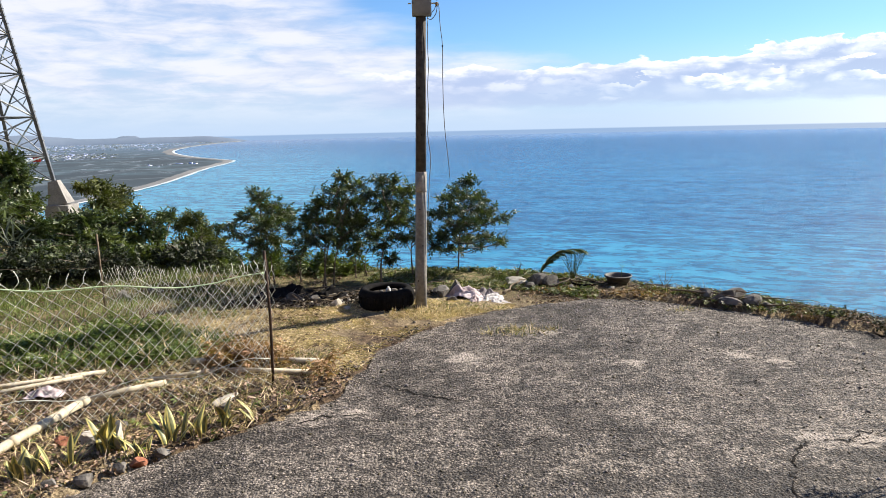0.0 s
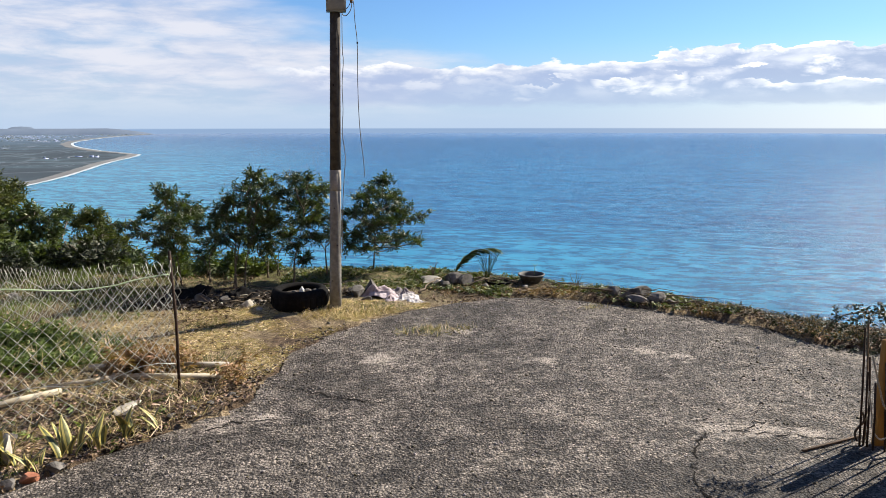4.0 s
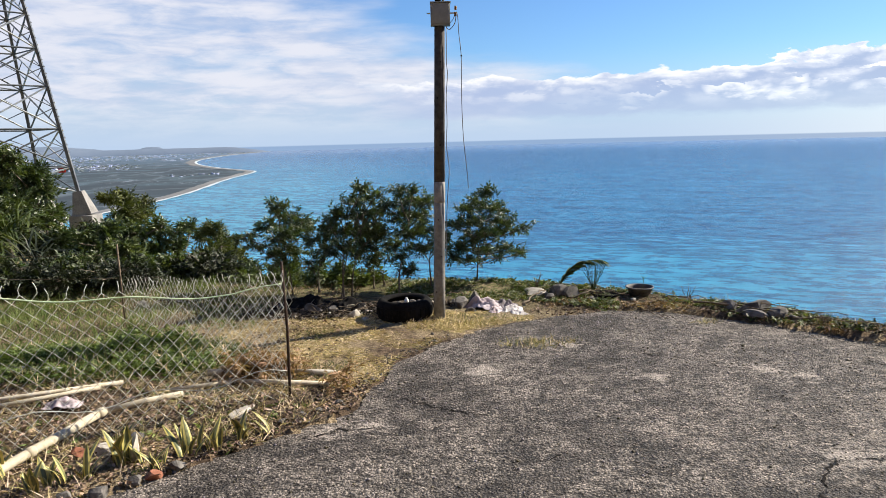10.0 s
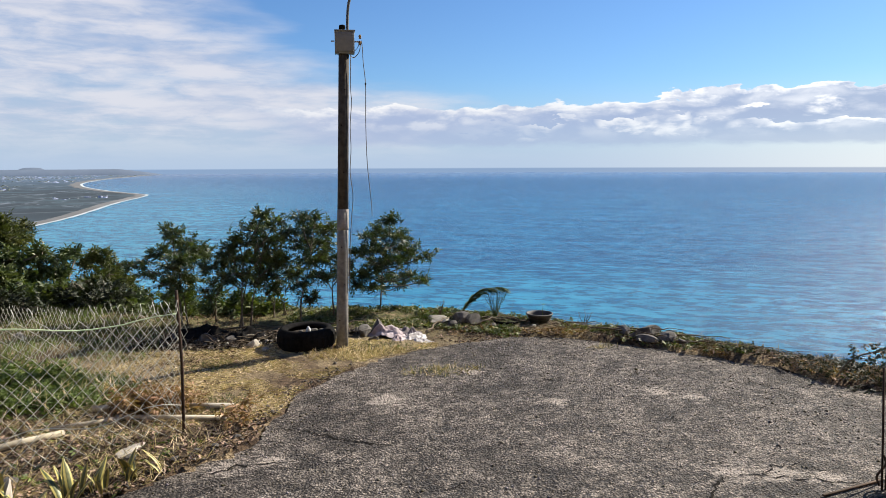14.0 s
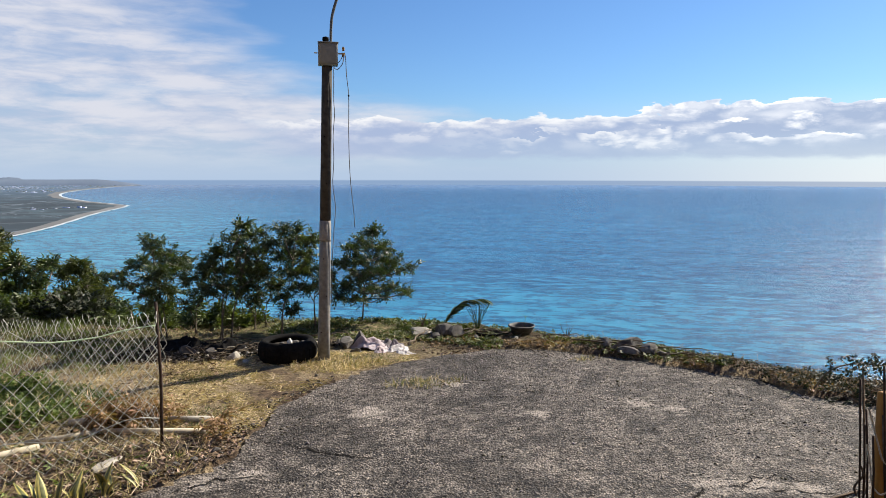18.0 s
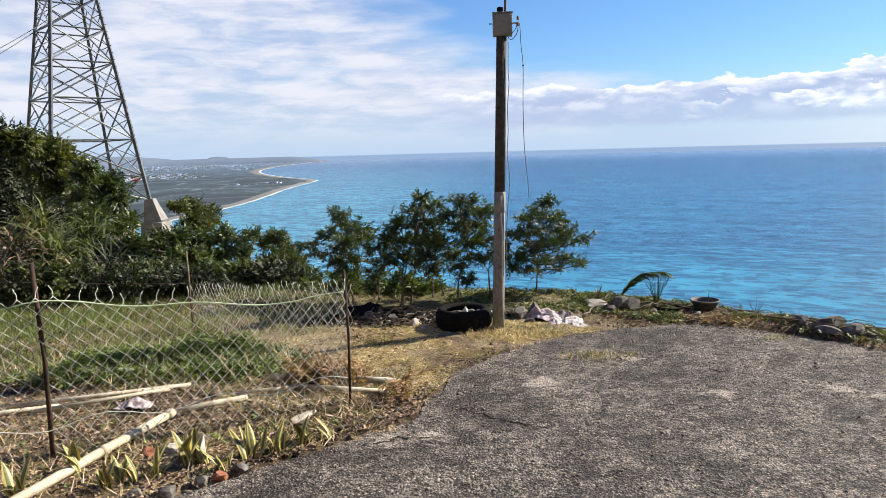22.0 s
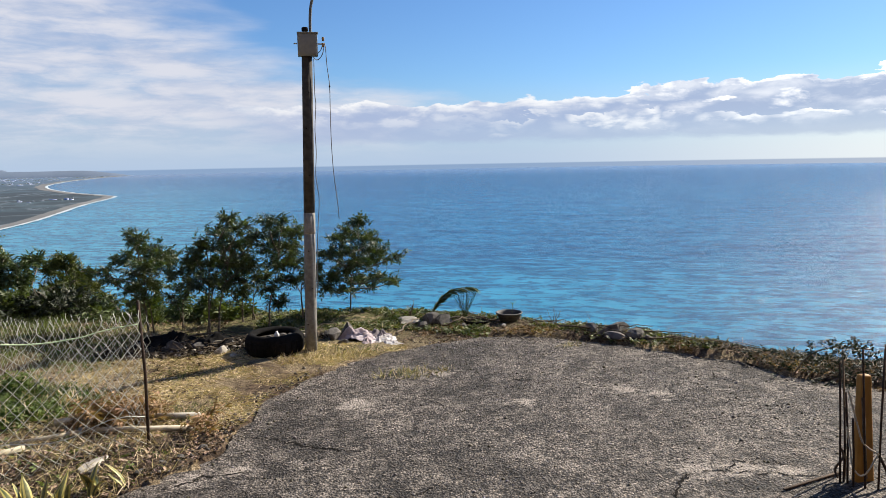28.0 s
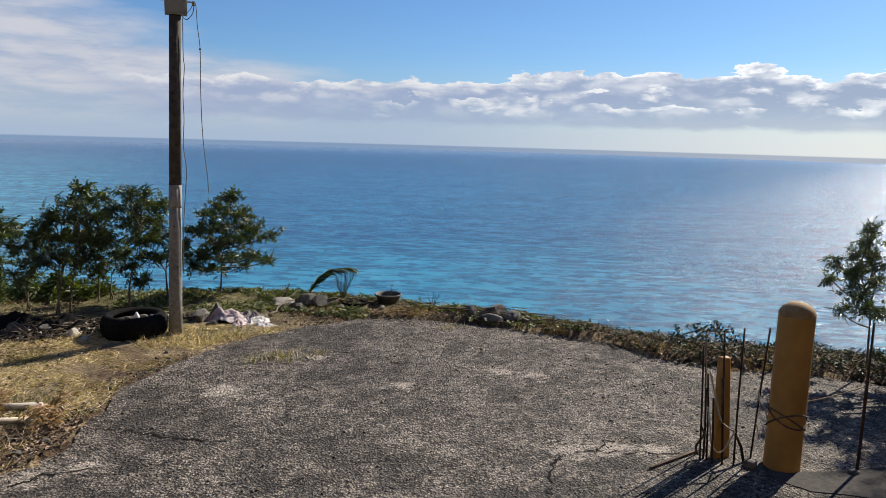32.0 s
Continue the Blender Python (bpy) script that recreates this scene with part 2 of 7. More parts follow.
def asphalt_material():
    m = bpy.data.materials.new("worn_asphalt")
    m.use_nodes = True
    t = m.node_tree
    g = Graph(t)
    b = t.nodes["Principled BSDF"]
    p = g.coord()
    stone = g.voronoi(p, 64)
    tone = g.split(g.voronoi(p, 64, out="Color"))[0]
    stone2 = g.voronoi(p, 150)
    tone2 = g.split(g.voronoi(p, 150, out="Color"))[1]
    pits = g.noise(p, 30, 6, 0.75)
    swell = g.noise(p, 15, 6, 0.7, 0.5)
    pat = g.noise(p, 1.3, 6, 0.68, 0.8)
    pat2 = g.noise(p, 4.0, 6, 0.7, 0.3)
    wear = g.ramp(g.math("ADD", g.math("MULTIPLY", pat, 0.5), g.math("MULTIPLY", pat2, 0.5)), 0.40, 0.60)
    base = g.mix(wear, (0.054, 0.047, 0.041), (0.245, 0.211, 0.179))
    mid = g.noise(p, 9.0, 6, 0.72, 0.4)
    base = g.mix(g.math("MULTIPLY", g.ramp(mid, 0.53, 0.40), 0.72), base, (0.024, 0.021, 0.018))
    base = g.mix(g.math("MULTIPLY", g.ramp(mid, 0.56, 0.68), 0.35), base, (0.185, 0.158, 0.134))
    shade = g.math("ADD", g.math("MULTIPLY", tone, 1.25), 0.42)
    chip = g.mix(1.0, base, g.vec(shade, shade, shade), "MULTIPLY")
    chip = g.mix(g.math("MULTIPLY", g.ramp(tone, 0.80, 0.98), g.math("ADD", g.math("MULTIPLY", wear, 0.65), 0.25)), chip, (0.42, 0.36, 0.30))
    fine2 = g.mix(g.math("MULTIPLY", g.ramp(tone2, 0.70, 0.95), g.ramp(stone2, 0.55, 0.35)), base, (0.20, 0.17, 0.143))
    col = g.mix(g.ramp(stone, 0.56, 0.34), fine2, chip)
    col = g.mix(g.math("MULTIPLY", g.ramp(stone, 0.55, 0.80), 0.85), col, (0.012, 0.010, 0.009))
    col = g.mix(g.math("MULTIPLY", g.ramp(pits, 0.51, 0.38), 0.9), col, (0.014, 0.012, 0.010))
    col = g.mix(g.math("MULTIPLY", g.ramp(swell, 0.56, 0.70), 0.25), col, (0.22, 0.185, 0.155))
    scar = g.noise(g.scaled(p, (1.0, 2.2, 1.0)), 2.6, 7, 0.75, 0.9)
    col = g.mix(g.math("MULTIPLY", g.ramp(scar, 0.555, 0.64), 0.55), col, g.mix(tone, (0.15, 0.128, 0.107), (0.27, 0.232, 0.195)))
    col = g.mix(g.math("MULTIPLY", g.ramp(scar, 0.40, 0.34), 0.55), col, (0.022, 0.019, 0.016))
    x, y, z = g.split(p)
    rag = g.math("MULTIPLY", g.math("SUBTRACT", g.noise(g.scaled(p, (0.8, 1.4, 1.0)), 8, 7, 0.8), 0.5), 0.85)
    for cx, cy, r in WORN:
        dx, dy = g.math("SUBTRACT", x, cx), g.math("MULTIPLY", g.math("SUBTRACT", y, cy), 1.15)
        dist = g.math("ADD", g.math("SQRT", g.math("ADD", g.math("MULTIPLY", dx, dx), g.math("MULTIPLY", dy, dy))), rag)
        col = g.mix(g.math("MULTIPLY", g.ramp(dist, r, r * 0.45), 0.72), col, g.mix(tone, (0.30, 0.26, 0.22), (0.46, 0.40, 0.34)))
    # a darker zone of the asphalt this side of the posts, ragged at its edge
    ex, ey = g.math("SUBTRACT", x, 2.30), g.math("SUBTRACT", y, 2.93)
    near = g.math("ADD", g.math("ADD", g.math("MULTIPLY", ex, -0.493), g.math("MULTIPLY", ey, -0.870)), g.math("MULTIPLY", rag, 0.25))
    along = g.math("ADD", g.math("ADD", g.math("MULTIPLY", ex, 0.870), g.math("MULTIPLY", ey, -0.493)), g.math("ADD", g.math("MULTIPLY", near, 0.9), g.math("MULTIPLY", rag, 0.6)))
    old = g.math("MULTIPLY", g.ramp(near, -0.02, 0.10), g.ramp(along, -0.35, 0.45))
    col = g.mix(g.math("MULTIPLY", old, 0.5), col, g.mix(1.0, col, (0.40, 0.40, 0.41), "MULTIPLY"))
    g.put(b.inputs["Base Color"], col)
    b.inputs["Specular IOR Level"].default_value = 0.22
    g.put(b.inputs["Roughness"], g.math("ADD", g.math("MULTIPLY", tone, 0.3), 0.65))
    h = g.math("ADD", g.math("MULTIPLY", g.ramp(stone, 0.75, 0.1), 0.55), g.math("MULTIPLY", g.ramp(stone2, 0.7, 0.1), 0.18))
    h = g.math("ADD", h, g.math("ADD", g.math("MULTIPLY", pat2, 2.4), g.math("ADD", g.math("MULTIPLY", pits, 0.8), g.math("MULTIPLY", mid, 1.1))))
    g.put(b.inputs["Normal"], g.bump(h, 1.0, 0.010))
    return m


def ground_material():
    m = bpy.data.materials.new("dry_earth")
    m.use_nodes = True
    t = m.node_tree
    g = Graph(t)
    b = t.nodes["Principled BSDF"]
    p = g.coord()
    n = g.noise(p, 14, 8, 0.68)
    big = g.noise(p, 1.1, 5, 0.6, 0.4)
    fine = g.noise(p, 70, 5, 0.7)
    soil = g.mix(g.ramp(n, 0.36, 0.66), (0.034, 0.023, 0.016), (0.16, 0.112, 0.072))
    straw = g.mix(g.ramp(fine, 0.4, 0.65), (0.14, 0.102, 0.060), (0.42, 0.33, 0.205))
    x, y, z = g.split(p)
    far = g.ramp(g.math("ADD", y, g.math("MULTIPLY", big, 1.6)), 6.6, 8.4)
    col = g.mix(g.ramp(big, 0.44, 0.58), soil, straw)
    moss = g.mix(g.ramp(fine, 0.35, 0.65), (0.045, 0.05, 0.018), (0.15, 0.14, 0.06))
    col = g.mix(g.math("MULTIPLY", far, g.ramp(n, 0.35, 0.55)), col, moss)
    g.put(b.inputs["Base Color"], col)
    b.inputs["Roughness"].default_value = 0.95
    b.inputs["Specular IOR Level"].default_value = 0.15
    g.put(b.inputs["Normal"], g.bump(g.math("ADD", n, g.math("MULTIPLY", fine, 0.5)), 0.9, 0.03))
    return m


def sea_material():
    m = bpy.data.materials.new("sea_water")
    m.use_nodes = True
    t = m.node_tree
    g = Graph(t)
    b = t.nodes["Principled BSDF"]
    p = g.coord()
    x, y, z = g.split(p)
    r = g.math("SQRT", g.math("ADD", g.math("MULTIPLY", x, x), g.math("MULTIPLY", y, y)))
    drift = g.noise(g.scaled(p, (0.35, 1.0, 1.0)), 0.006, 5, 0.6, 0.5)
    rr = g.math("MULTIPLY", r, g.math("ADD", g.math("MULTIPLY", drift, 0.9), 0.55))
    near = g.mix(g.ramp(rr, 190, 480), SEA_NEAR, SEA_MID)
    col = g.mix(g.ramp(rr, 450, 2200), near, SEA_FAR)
    # haze over the far water is put into its colour
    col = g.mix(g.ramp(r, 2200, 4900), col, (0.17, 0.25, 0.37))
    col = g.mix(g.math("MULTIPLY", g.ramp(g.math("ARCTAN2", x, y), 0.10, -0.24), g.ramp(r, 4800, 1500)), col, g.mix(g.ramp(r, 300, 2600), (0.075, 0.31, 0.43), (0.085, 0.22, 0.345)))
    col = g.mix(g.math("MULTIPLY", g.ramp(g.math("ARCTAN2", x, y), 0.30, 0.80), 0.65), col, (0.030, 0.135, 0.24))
    # more of the same painted haze close to the horizon
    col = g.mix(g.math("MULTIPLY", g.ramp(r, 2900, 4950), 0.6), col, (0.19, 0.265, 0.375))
    # crests run across the terrace's outlook
    ca, sa = math.cos(radians(24)), math.sin(radians(24))
    q = g.vec(g.math("SUBTRACT", g.math("MULTIPLY", x, ca), g.math("MULTIPLY", y, sa)), g.math("ADD", g.math("MULTIPLY", x, sa), g.math("MULTIPLY", y, ca)), 0.0)
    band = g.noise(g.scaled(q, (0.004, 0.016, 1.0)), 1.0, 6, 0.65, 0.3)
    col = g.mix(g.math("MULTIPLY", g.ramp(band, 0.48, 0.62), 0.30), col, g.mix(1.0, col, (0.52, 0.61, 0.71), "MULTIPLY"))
    # dark and light sides of the waves are painted into the colour
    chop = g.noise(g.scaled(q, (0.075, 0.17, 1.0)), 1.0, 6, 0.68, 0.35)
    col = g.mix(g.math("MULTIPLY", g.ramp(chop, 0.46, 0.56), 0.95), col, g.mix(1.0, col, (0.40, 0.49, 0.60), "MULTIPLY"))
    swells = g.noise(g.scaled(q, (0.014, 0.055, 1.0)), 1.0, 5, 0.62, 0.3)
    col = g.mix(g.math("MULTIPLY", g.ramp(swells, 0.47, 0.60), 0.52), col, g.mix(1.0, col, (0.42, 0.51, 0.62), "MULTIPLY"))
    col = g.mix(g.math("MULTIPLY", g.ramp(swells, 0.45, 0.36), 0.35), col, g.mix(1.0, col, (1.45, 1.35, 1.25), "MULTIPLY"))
    g.put(b.inputs["Base Color"], col)
    b.inputs["IOR"].default_value = 1.333
    b.inputs["Specular IOR Level"].default_value = 0.28
    b.inputs["Roughness"].default_value = 0.25
    w1 = g.noise(g.scaled(q, (0.22, 0.55, 1.0)), 1.0, 6, 0.66, 0.3)
    w2 = g.noise(g.scaled(q, (0.012, 0.045, 1.0)), 1.0, 4, 0.6, 0.3)
    g.put(b.inputs["Normal"], g.bump(g.math("ADD", g.math("MULTIPLY", w1, 1.3), g.math("ADD", g.math("MULTIPLY", w2, 1.2), g.math("MULTIPLY", chop, 1.6))), 1.0, 0.9))
    return m


def land_material():
    m = bpy.data.materials.new("coastal_fields")
    m.use_nodes = True
    t = m.node_tree
    g = Graph(t)
    b = t.nodes["Principled BSDF"]
    p = g.coord()
    cell = g.split(g.voronoi(g.scaled(p, (0.012, 0.010, 1.0)), 1.0, out="Color"))
    strip = g.noise(p, 0.009, 8, 0.72, 0.4)
    n = g.noise(p, 0.004, 5, 0.6)
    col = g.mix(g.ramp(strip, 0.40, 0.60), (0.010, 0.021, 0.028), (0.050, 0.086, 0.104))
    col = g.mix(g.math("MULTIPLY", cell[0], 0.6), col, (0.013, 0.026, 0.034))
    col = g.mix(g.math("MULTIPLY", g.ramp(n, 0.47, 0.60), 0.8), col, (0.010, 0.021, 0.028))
    pale = g.noise(g.scaled(p, (1.0, 0.45, 1.0)), 0.020, 6, 0.75, 0.3)
    col = g.mix(g.math("MULTIPLY", g.ramp(pale, 0.57, 0.63), 0.8), col, (0.19, 0.22, 0.25))
    lane = g.voronoi(g.scaled(p, (0.006, 0.0035, 1.0)), 1.0, "DISTANCE_TO_EDGE")
    col = g.mix(g.math("MULTIPLY", g.ramp(lane, 0.03, 0.012), 0.3), col, (0.17, 0.19, 0.21))
    # distance haze: farther fields are mixed towards pale blue in the colour
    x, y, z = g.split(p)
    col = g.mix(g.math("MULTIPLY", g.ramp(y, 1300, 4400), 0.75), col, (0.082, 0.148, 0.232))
    g.put(b.inputs["Base Color"], col)
    b.inputs["Roughness"].default_value = 0.9
    return m


SEA_NEAR, SEA_MID, SEA_FAR = (0.050, 0.325, 0.49), (0.027, 0.175, 0.33), (0.030, 0.125, 0.25)
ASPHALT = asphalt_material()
CEMENT = material("smoothed_cement", (0.036, 0.033, 0.030), (0.082, 0.076, 0.070), 0.9, 26, 2.4, 0.6, fine=90.0, spec=0.1)
EARTH = ground_material()
WATER = sea_material()
LAND = land_material()
TAR = material("dark_crack", (0.008, 0.007, 0.006), (0.022, 0.019, 0.017), 0.98, spec=0.05)
SAND = material("grey_beach", (0.13, 0.13, 0.125), (0.20, 0.20, 0.195), 0.95, 0.01, 0.002, 0)
FOAM = material("white_surf", (0.55, 0.58, 0.6), (0.40, 0.48, 0.52), 0.9, 0.03, 0.01, 0)
# the hills' pale blue is distance haze put into the colour
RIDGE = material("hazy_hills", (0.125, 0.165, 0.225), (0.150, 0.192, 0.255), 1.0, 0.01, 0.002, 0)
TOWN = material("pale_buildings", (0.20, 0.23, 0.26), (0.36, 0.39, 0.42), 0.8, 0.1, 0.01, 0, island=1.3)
CONCRETE = material("weathered_concrete", (0.19, 0.175, 0.155), (0.32, 0.295, 0.265), 0.9, 22, 2.2, 0.4)
GALV = material("galvanised_steel", (0.34, 0.36, 0.37), (0.52, 0.54, 0.55), 0.5, 25, 3, 0.15, metal=0.6)
BOXPAINT = material("grey_cabinet_paint", (0.20, 0.21, 0.21), (0.28, 0.29, 0.285), 0.55, 12, 2, 0.1)
POLE = material("streaked_pole_concrete", (0.15, 0.142, 0.13), (0.275, 0.262, 0.24), 0.9, 22, 2.2, 0.4)
DARKSHAFT = material("dark_upper_concrete", (0.034, 0.030, 0.026), (0.085, 0.076, 0.066), 0.9, 22, 2.2, 0.4)
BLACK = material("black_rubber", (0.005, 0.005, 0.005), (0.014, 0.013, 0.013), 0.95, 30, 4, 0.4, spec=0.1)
CABLE = material("grey_cable", (0.10, 0.10, 0.10), (0.20, 0.20, 0.20), 0.6)
RUST = material("rusted_steel", (0.022, 0.015, 0.012), (0.075, 0.042, 0.028), 0.85, 60, 8, 0.5, metal=0.2)
WIRE = material("zinc_wire", (0.42, 0.42, 0.37), (0.62, 0.62, 0.56), 0.6, 40, 6, 0.1, metal=0.0)
GREENWIRE = material("pale_green_wire", (0.34, 0.46, 0.26), (0.52, 0.62, 0.40), 0.6)
PVC = material("aged_pvc", (0.36, 0.31, 0.22), (0.54, 0.48, 0.37), 0.7, 9, 2.5, 0.15)
WHITEPVC = material("white_pvc", (0.66, 0.66, 0.64), (0.80, 0.80, 0.78), 0.5, 12, 3, 0.1)
BAMBOO = material("bleached_bamboo", (0.36, 0.305, 0.22), (0.60, 0.53, 0.42), 0.75, 14, 3, 0.3)
YELLOW = material("faded_yellow_paint", (0.29, 0.140, 0.027), (0.40, 0.205, 0.044), 0.6, 7, 1.6, 0.25)
CAPGREY = material("worn_pale_cap", (0.22, 0.125, 0.045), (0.34, 0.22, 0.11), 0.8, 24, 5, 0.4)
ROPE = material("sisal_rope", (0.34, 0.29, 0.21), (0.56, 0.49, 0.38), 0.95, 80, 10, 0.5)
DARKROPE = material("dark_rope", (0.05, 0.035, 0.025), (0.13, 0.09, 0.06), 0.95, 80, 10, 0.5)
ROCK = material("grey_rock", (0.055, 0.050, 0.045), (0.175, 0.16, 0.145), 0.92, 16, 4, 0.7)
PALEROCK = material("pale_stone", (0.27, 0.245, 0.21), (0.44, 0.40, 0.34), 0.9, 16, 4, 0.5)
BRICK = material("broken_red_brick", (0.24, 0.085, 0.045), (0.40, 0.17, 0.10), 0.92, 30, 5, 0.6)
CLOTH2 = material("soiled_white_cloth", (0.36, 0.33, 0.32), (0.66, 0.63, 0.62), 0.95, 7, 4.5, 0.3)
CLOTH3 = material("dark_grey_cloth", (0.10, 0.085, 0.09), (0.22, 0.19, 0.20), 0.95, 7, 4.5, 0.3)
CLOTH = material("pink_grey_cloth", (0.28, 0.22, 0.225), (0.58, 0.50, 0.51), 0.95, 7, 4.5, 0.3)
POT = material("grey_plastic_pot", (0.055, 0.052, 0.050), (0.12, 0.115, 0.11), 0.7, 12, 3, 0.2)
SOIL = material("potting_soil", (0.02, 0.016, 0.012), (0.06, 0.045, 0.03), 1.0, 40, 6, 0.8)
BARK = material("tree_bark", (0.07, 0.055, 0.04), (0.19, 0.16, 0.125), 0.9, 40, 6, 0.6)
DEADWOOD = material("dead_branches", (0.06, 0.045, 0.03), (0.20, 0.155, 0.11), 0.95, 40, 6, 0.5)
LEAF = material("glossy_tree_leaves", (0.026, 0.044, 0.015), (0.098, 0.118, 0.042), 0.38, 6, 1.2, 0, island=0.9, glow=0.22)
OLIVE = material("olive_leaves", (0.045, 0.058, 0.016), (0.120, 0.125, 0.036), 0.6, 3, 0.5, 0, island=0.9, glow=0.25)
# dull leaf tone, darkened further to paint in the shade of backlit plants
DULL = material("dull_shaded_leaves", (0.013, 0.020, 0.010), (0.042, 0.050, 0.022), 0.6, 3, 0.5, 0, island=1.0, glow=0.10)
LEAF2 = material("forest_leaves", (0.034, 0.056, 0.016), (0.105, 0.125, 0.034), 0.55, 3, 0.5, 0, island=1.0, glow=0.2)
WEED = material("green_weeds", (0.055, 0.088, 0.020), (0.19, 0.235, 0.070), 0.6, 6, 1.0, 0, island=0.9, glow=0.3)
VINE = material("trailing_vine_leaves", (0.050, 0.070, 0.022), (0.150, 0.160, 0.055), 0.6, 6, 1.4, 0, island=1.0, glow=0.25)
STRAW = material("dry_straw", (0.38, 0.285, 0.17), (0.70, 0.575, 0.385), 0.9, 8, 1.5, 0, island=0.8, glow=0.15)
LITTER = material("brown_leaf_litter", (0.075, 0.046, 0.027), (0.34, 0.24, 0.15), 0.9, 8, 2, 0, island=1.2)
RUSSET = material("dead_russet_weeds", (0.19, 0.105, 0.055), (0.38, 0.25, 0.14), 0.9, 8, 2, 0, island=0.9, glow=0.2)
SNAKE = material("snake_plant_green", (0.075, 0.090, 0.035), (0.19, 0.19, 0.085), 0.45, 30, 6, 0.1)
SNAKEEDGE = material("snake_plant_margin", (0.40, 0.34, 0.09), (0.56, 0.47, 0.16), 0.5, 20, 4, 0.1)
RED = material("red_sign_paint", (0.5, 0.02, 0.02), (0.6, 0.04, 0.03), 0.5)
WHITE = material("white_paint", (0.74, 0.74, 0.73), (0.82, 0.82, 0.81), 0.6)
# darker copy of the galvanised steel, with shade put into its colour
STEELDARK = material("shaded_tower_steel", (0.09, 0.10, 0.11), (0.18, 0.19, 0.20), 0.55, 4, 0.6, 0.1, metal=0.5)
CLOD = material("earth_clods", (0.08, 0.055, 0.036), (0.22, 0.165, 0.11), 0.95, 20, 4, 0.4, island=0.8)
GRAVELM = material("loose_gravel", (0.06, 0.053, 0.046), (0.24, 0.21, 0.18), 0.85, 40, 4, 0.3, island=1.0)


# ---- mesh helpers ----
def polar(a, r, z=0.0):
    """A place by its bearing (degrees, clockwise from ahead), distance and height."""
    return Vector((r * math.sin(radians(a)), r * math.cos(radians(a)), z))


def smooth(me, on=True):
    me.polygons.foreach_set("use_smooth", [on] * len(me.polygons))
    return me


def mesh(name, verts, faces):
    me = bpy.data.meshes.new(name)
    me.from_pydata([tuple(v) for v in verts], [], [tuple(f) for f in faces])
    me.update()
    return me


def thing(name, at, label, category, group="", kind="", turn=0.0):
    ob = new(name)
    ob.matrix_basis = Matrix.Translation(at) @ Matrix.Rotation(radians(turn), 4, "Z")
    return tagged(ob, label, category, group, kind)


def part(name, data, mat, parent=None, label="", soft=True):
    """Links a bmesh or mesh as ONE object under a thing or a part."""
    if isinstance(data, bmesh.types.BMesh):
        me = bpy.data.meshes.new(name)
        data.to_mesh(me)
        data.free()
    else:
        me = data
    if soft:
        smooth(me)
    for m in mat if isinstance(mat, (list, tuple)) else [mat]:
        me.materials.append(m)
    ob = new(name, me)
    ob.parent = parent
    return tagged(ob, label) if label else ob


def lone(name, data, mat, at, label, category, group="", kind="", soft=True, turn=0.0):
    """A thing of a single mesh."""
    ob = part(name, data, mat, None, "", soft)
    ob.matrix_basis = Matrix.Translation(at) @ Matrix.Rotation(radians(turn), 4, "Z")
    return tagged(ob, label, category, group, kind)


def tube(bm, pts, radii, sides=8, caps=True):
    pts = [Vector(p) for p in pts]
    if isinstance(radii, (int, float)):
        radii = [radii] * len(pts)
    rings, ref = [], Vector((0.31, 0.52, 0.79))
    for i, p in enumerate(pts):
        d = (pts[min(i + 1, len(pts) - 1)] - pts[max(i - 1, 0)]).normalized()
        a = d.cross(ref)
        if a.length < 0.05:
            a = d.cross(Vector((1, 0, 0)))
        a.normalize()
        b = d.cross(a)
        rings.append([bm.verts.new(p + (a * math.cos(k * math.tau / sides) + b * math.sin(k * math.tau / sides)) * radii[i]) for k in range(sides)])
    for r, s in zip(rings, rings[1:]):
        for k in range(sides):
            bm.faces.new((r[k], r[(k + 1) % sides], s[(k + 1) % sides], s[k]))
    if caps:
        bm.faces.new(rings[0][::-1])
        bm.faces.new(rings[-1])
    return bm


def tubes(*runs, sides=8):
    bm = bmesh.new()
    for pts, r in runs:
        tube(bm, pts, r, sides)
    return bm


def lathe(profile, sides=24, wobble=0.0):
    """A turned form from (radius, height) pairs, closed at the axis where the radius is 0."""
    bm = bmesh.new()
    rings = []
    for r, z in profile:
        if r <= 1e-6:
            rings.append([bm.verts.new((0, 0, z))])
        else:
            rings.append([bm.verts.new((r * (1 + wobble * math.sin(3 * k + z * 9)) * math.cos(k * math.tau / sides), r * math.sin(k * math.tau / sides), z)) for k in range(sides)])
    for a, b in zip(rings, rings[1:]):
        for k in range(sides):
            j = (k + 1) % sides
            if len(a) == 1 and len(b) > 1:
                bm.faces.new((a[0], b[j], b[k]))
            elif len(b) == 1 and len(a) > 1:
                bm.faces.new((a[k], a[j], b[0]))
            elif len(a) > 1:
                bm.faces.new((a[k], a[j], b[j], b[k]))
    return bm


def block(size, at=(0, 0, 0), bevel=0.004, turn=None, bm=None):
    bm = bm or bmesh.new()
    m = Matrix.Translation(at) @ (turn or Matrix()) @ Matrix.Diagonal((*size, 1))
    got = bmesh.ops.create_cube(bm, size=1.0, matrix=m)
    if bevel:
        edges = {e for v in got["verts"] for e in v.link_edges}
        bmesh.ops.bevel(bm, geom=list(edges), offset=bevel, segments=2, affect="EDGES", profile=0.6)
    return bm


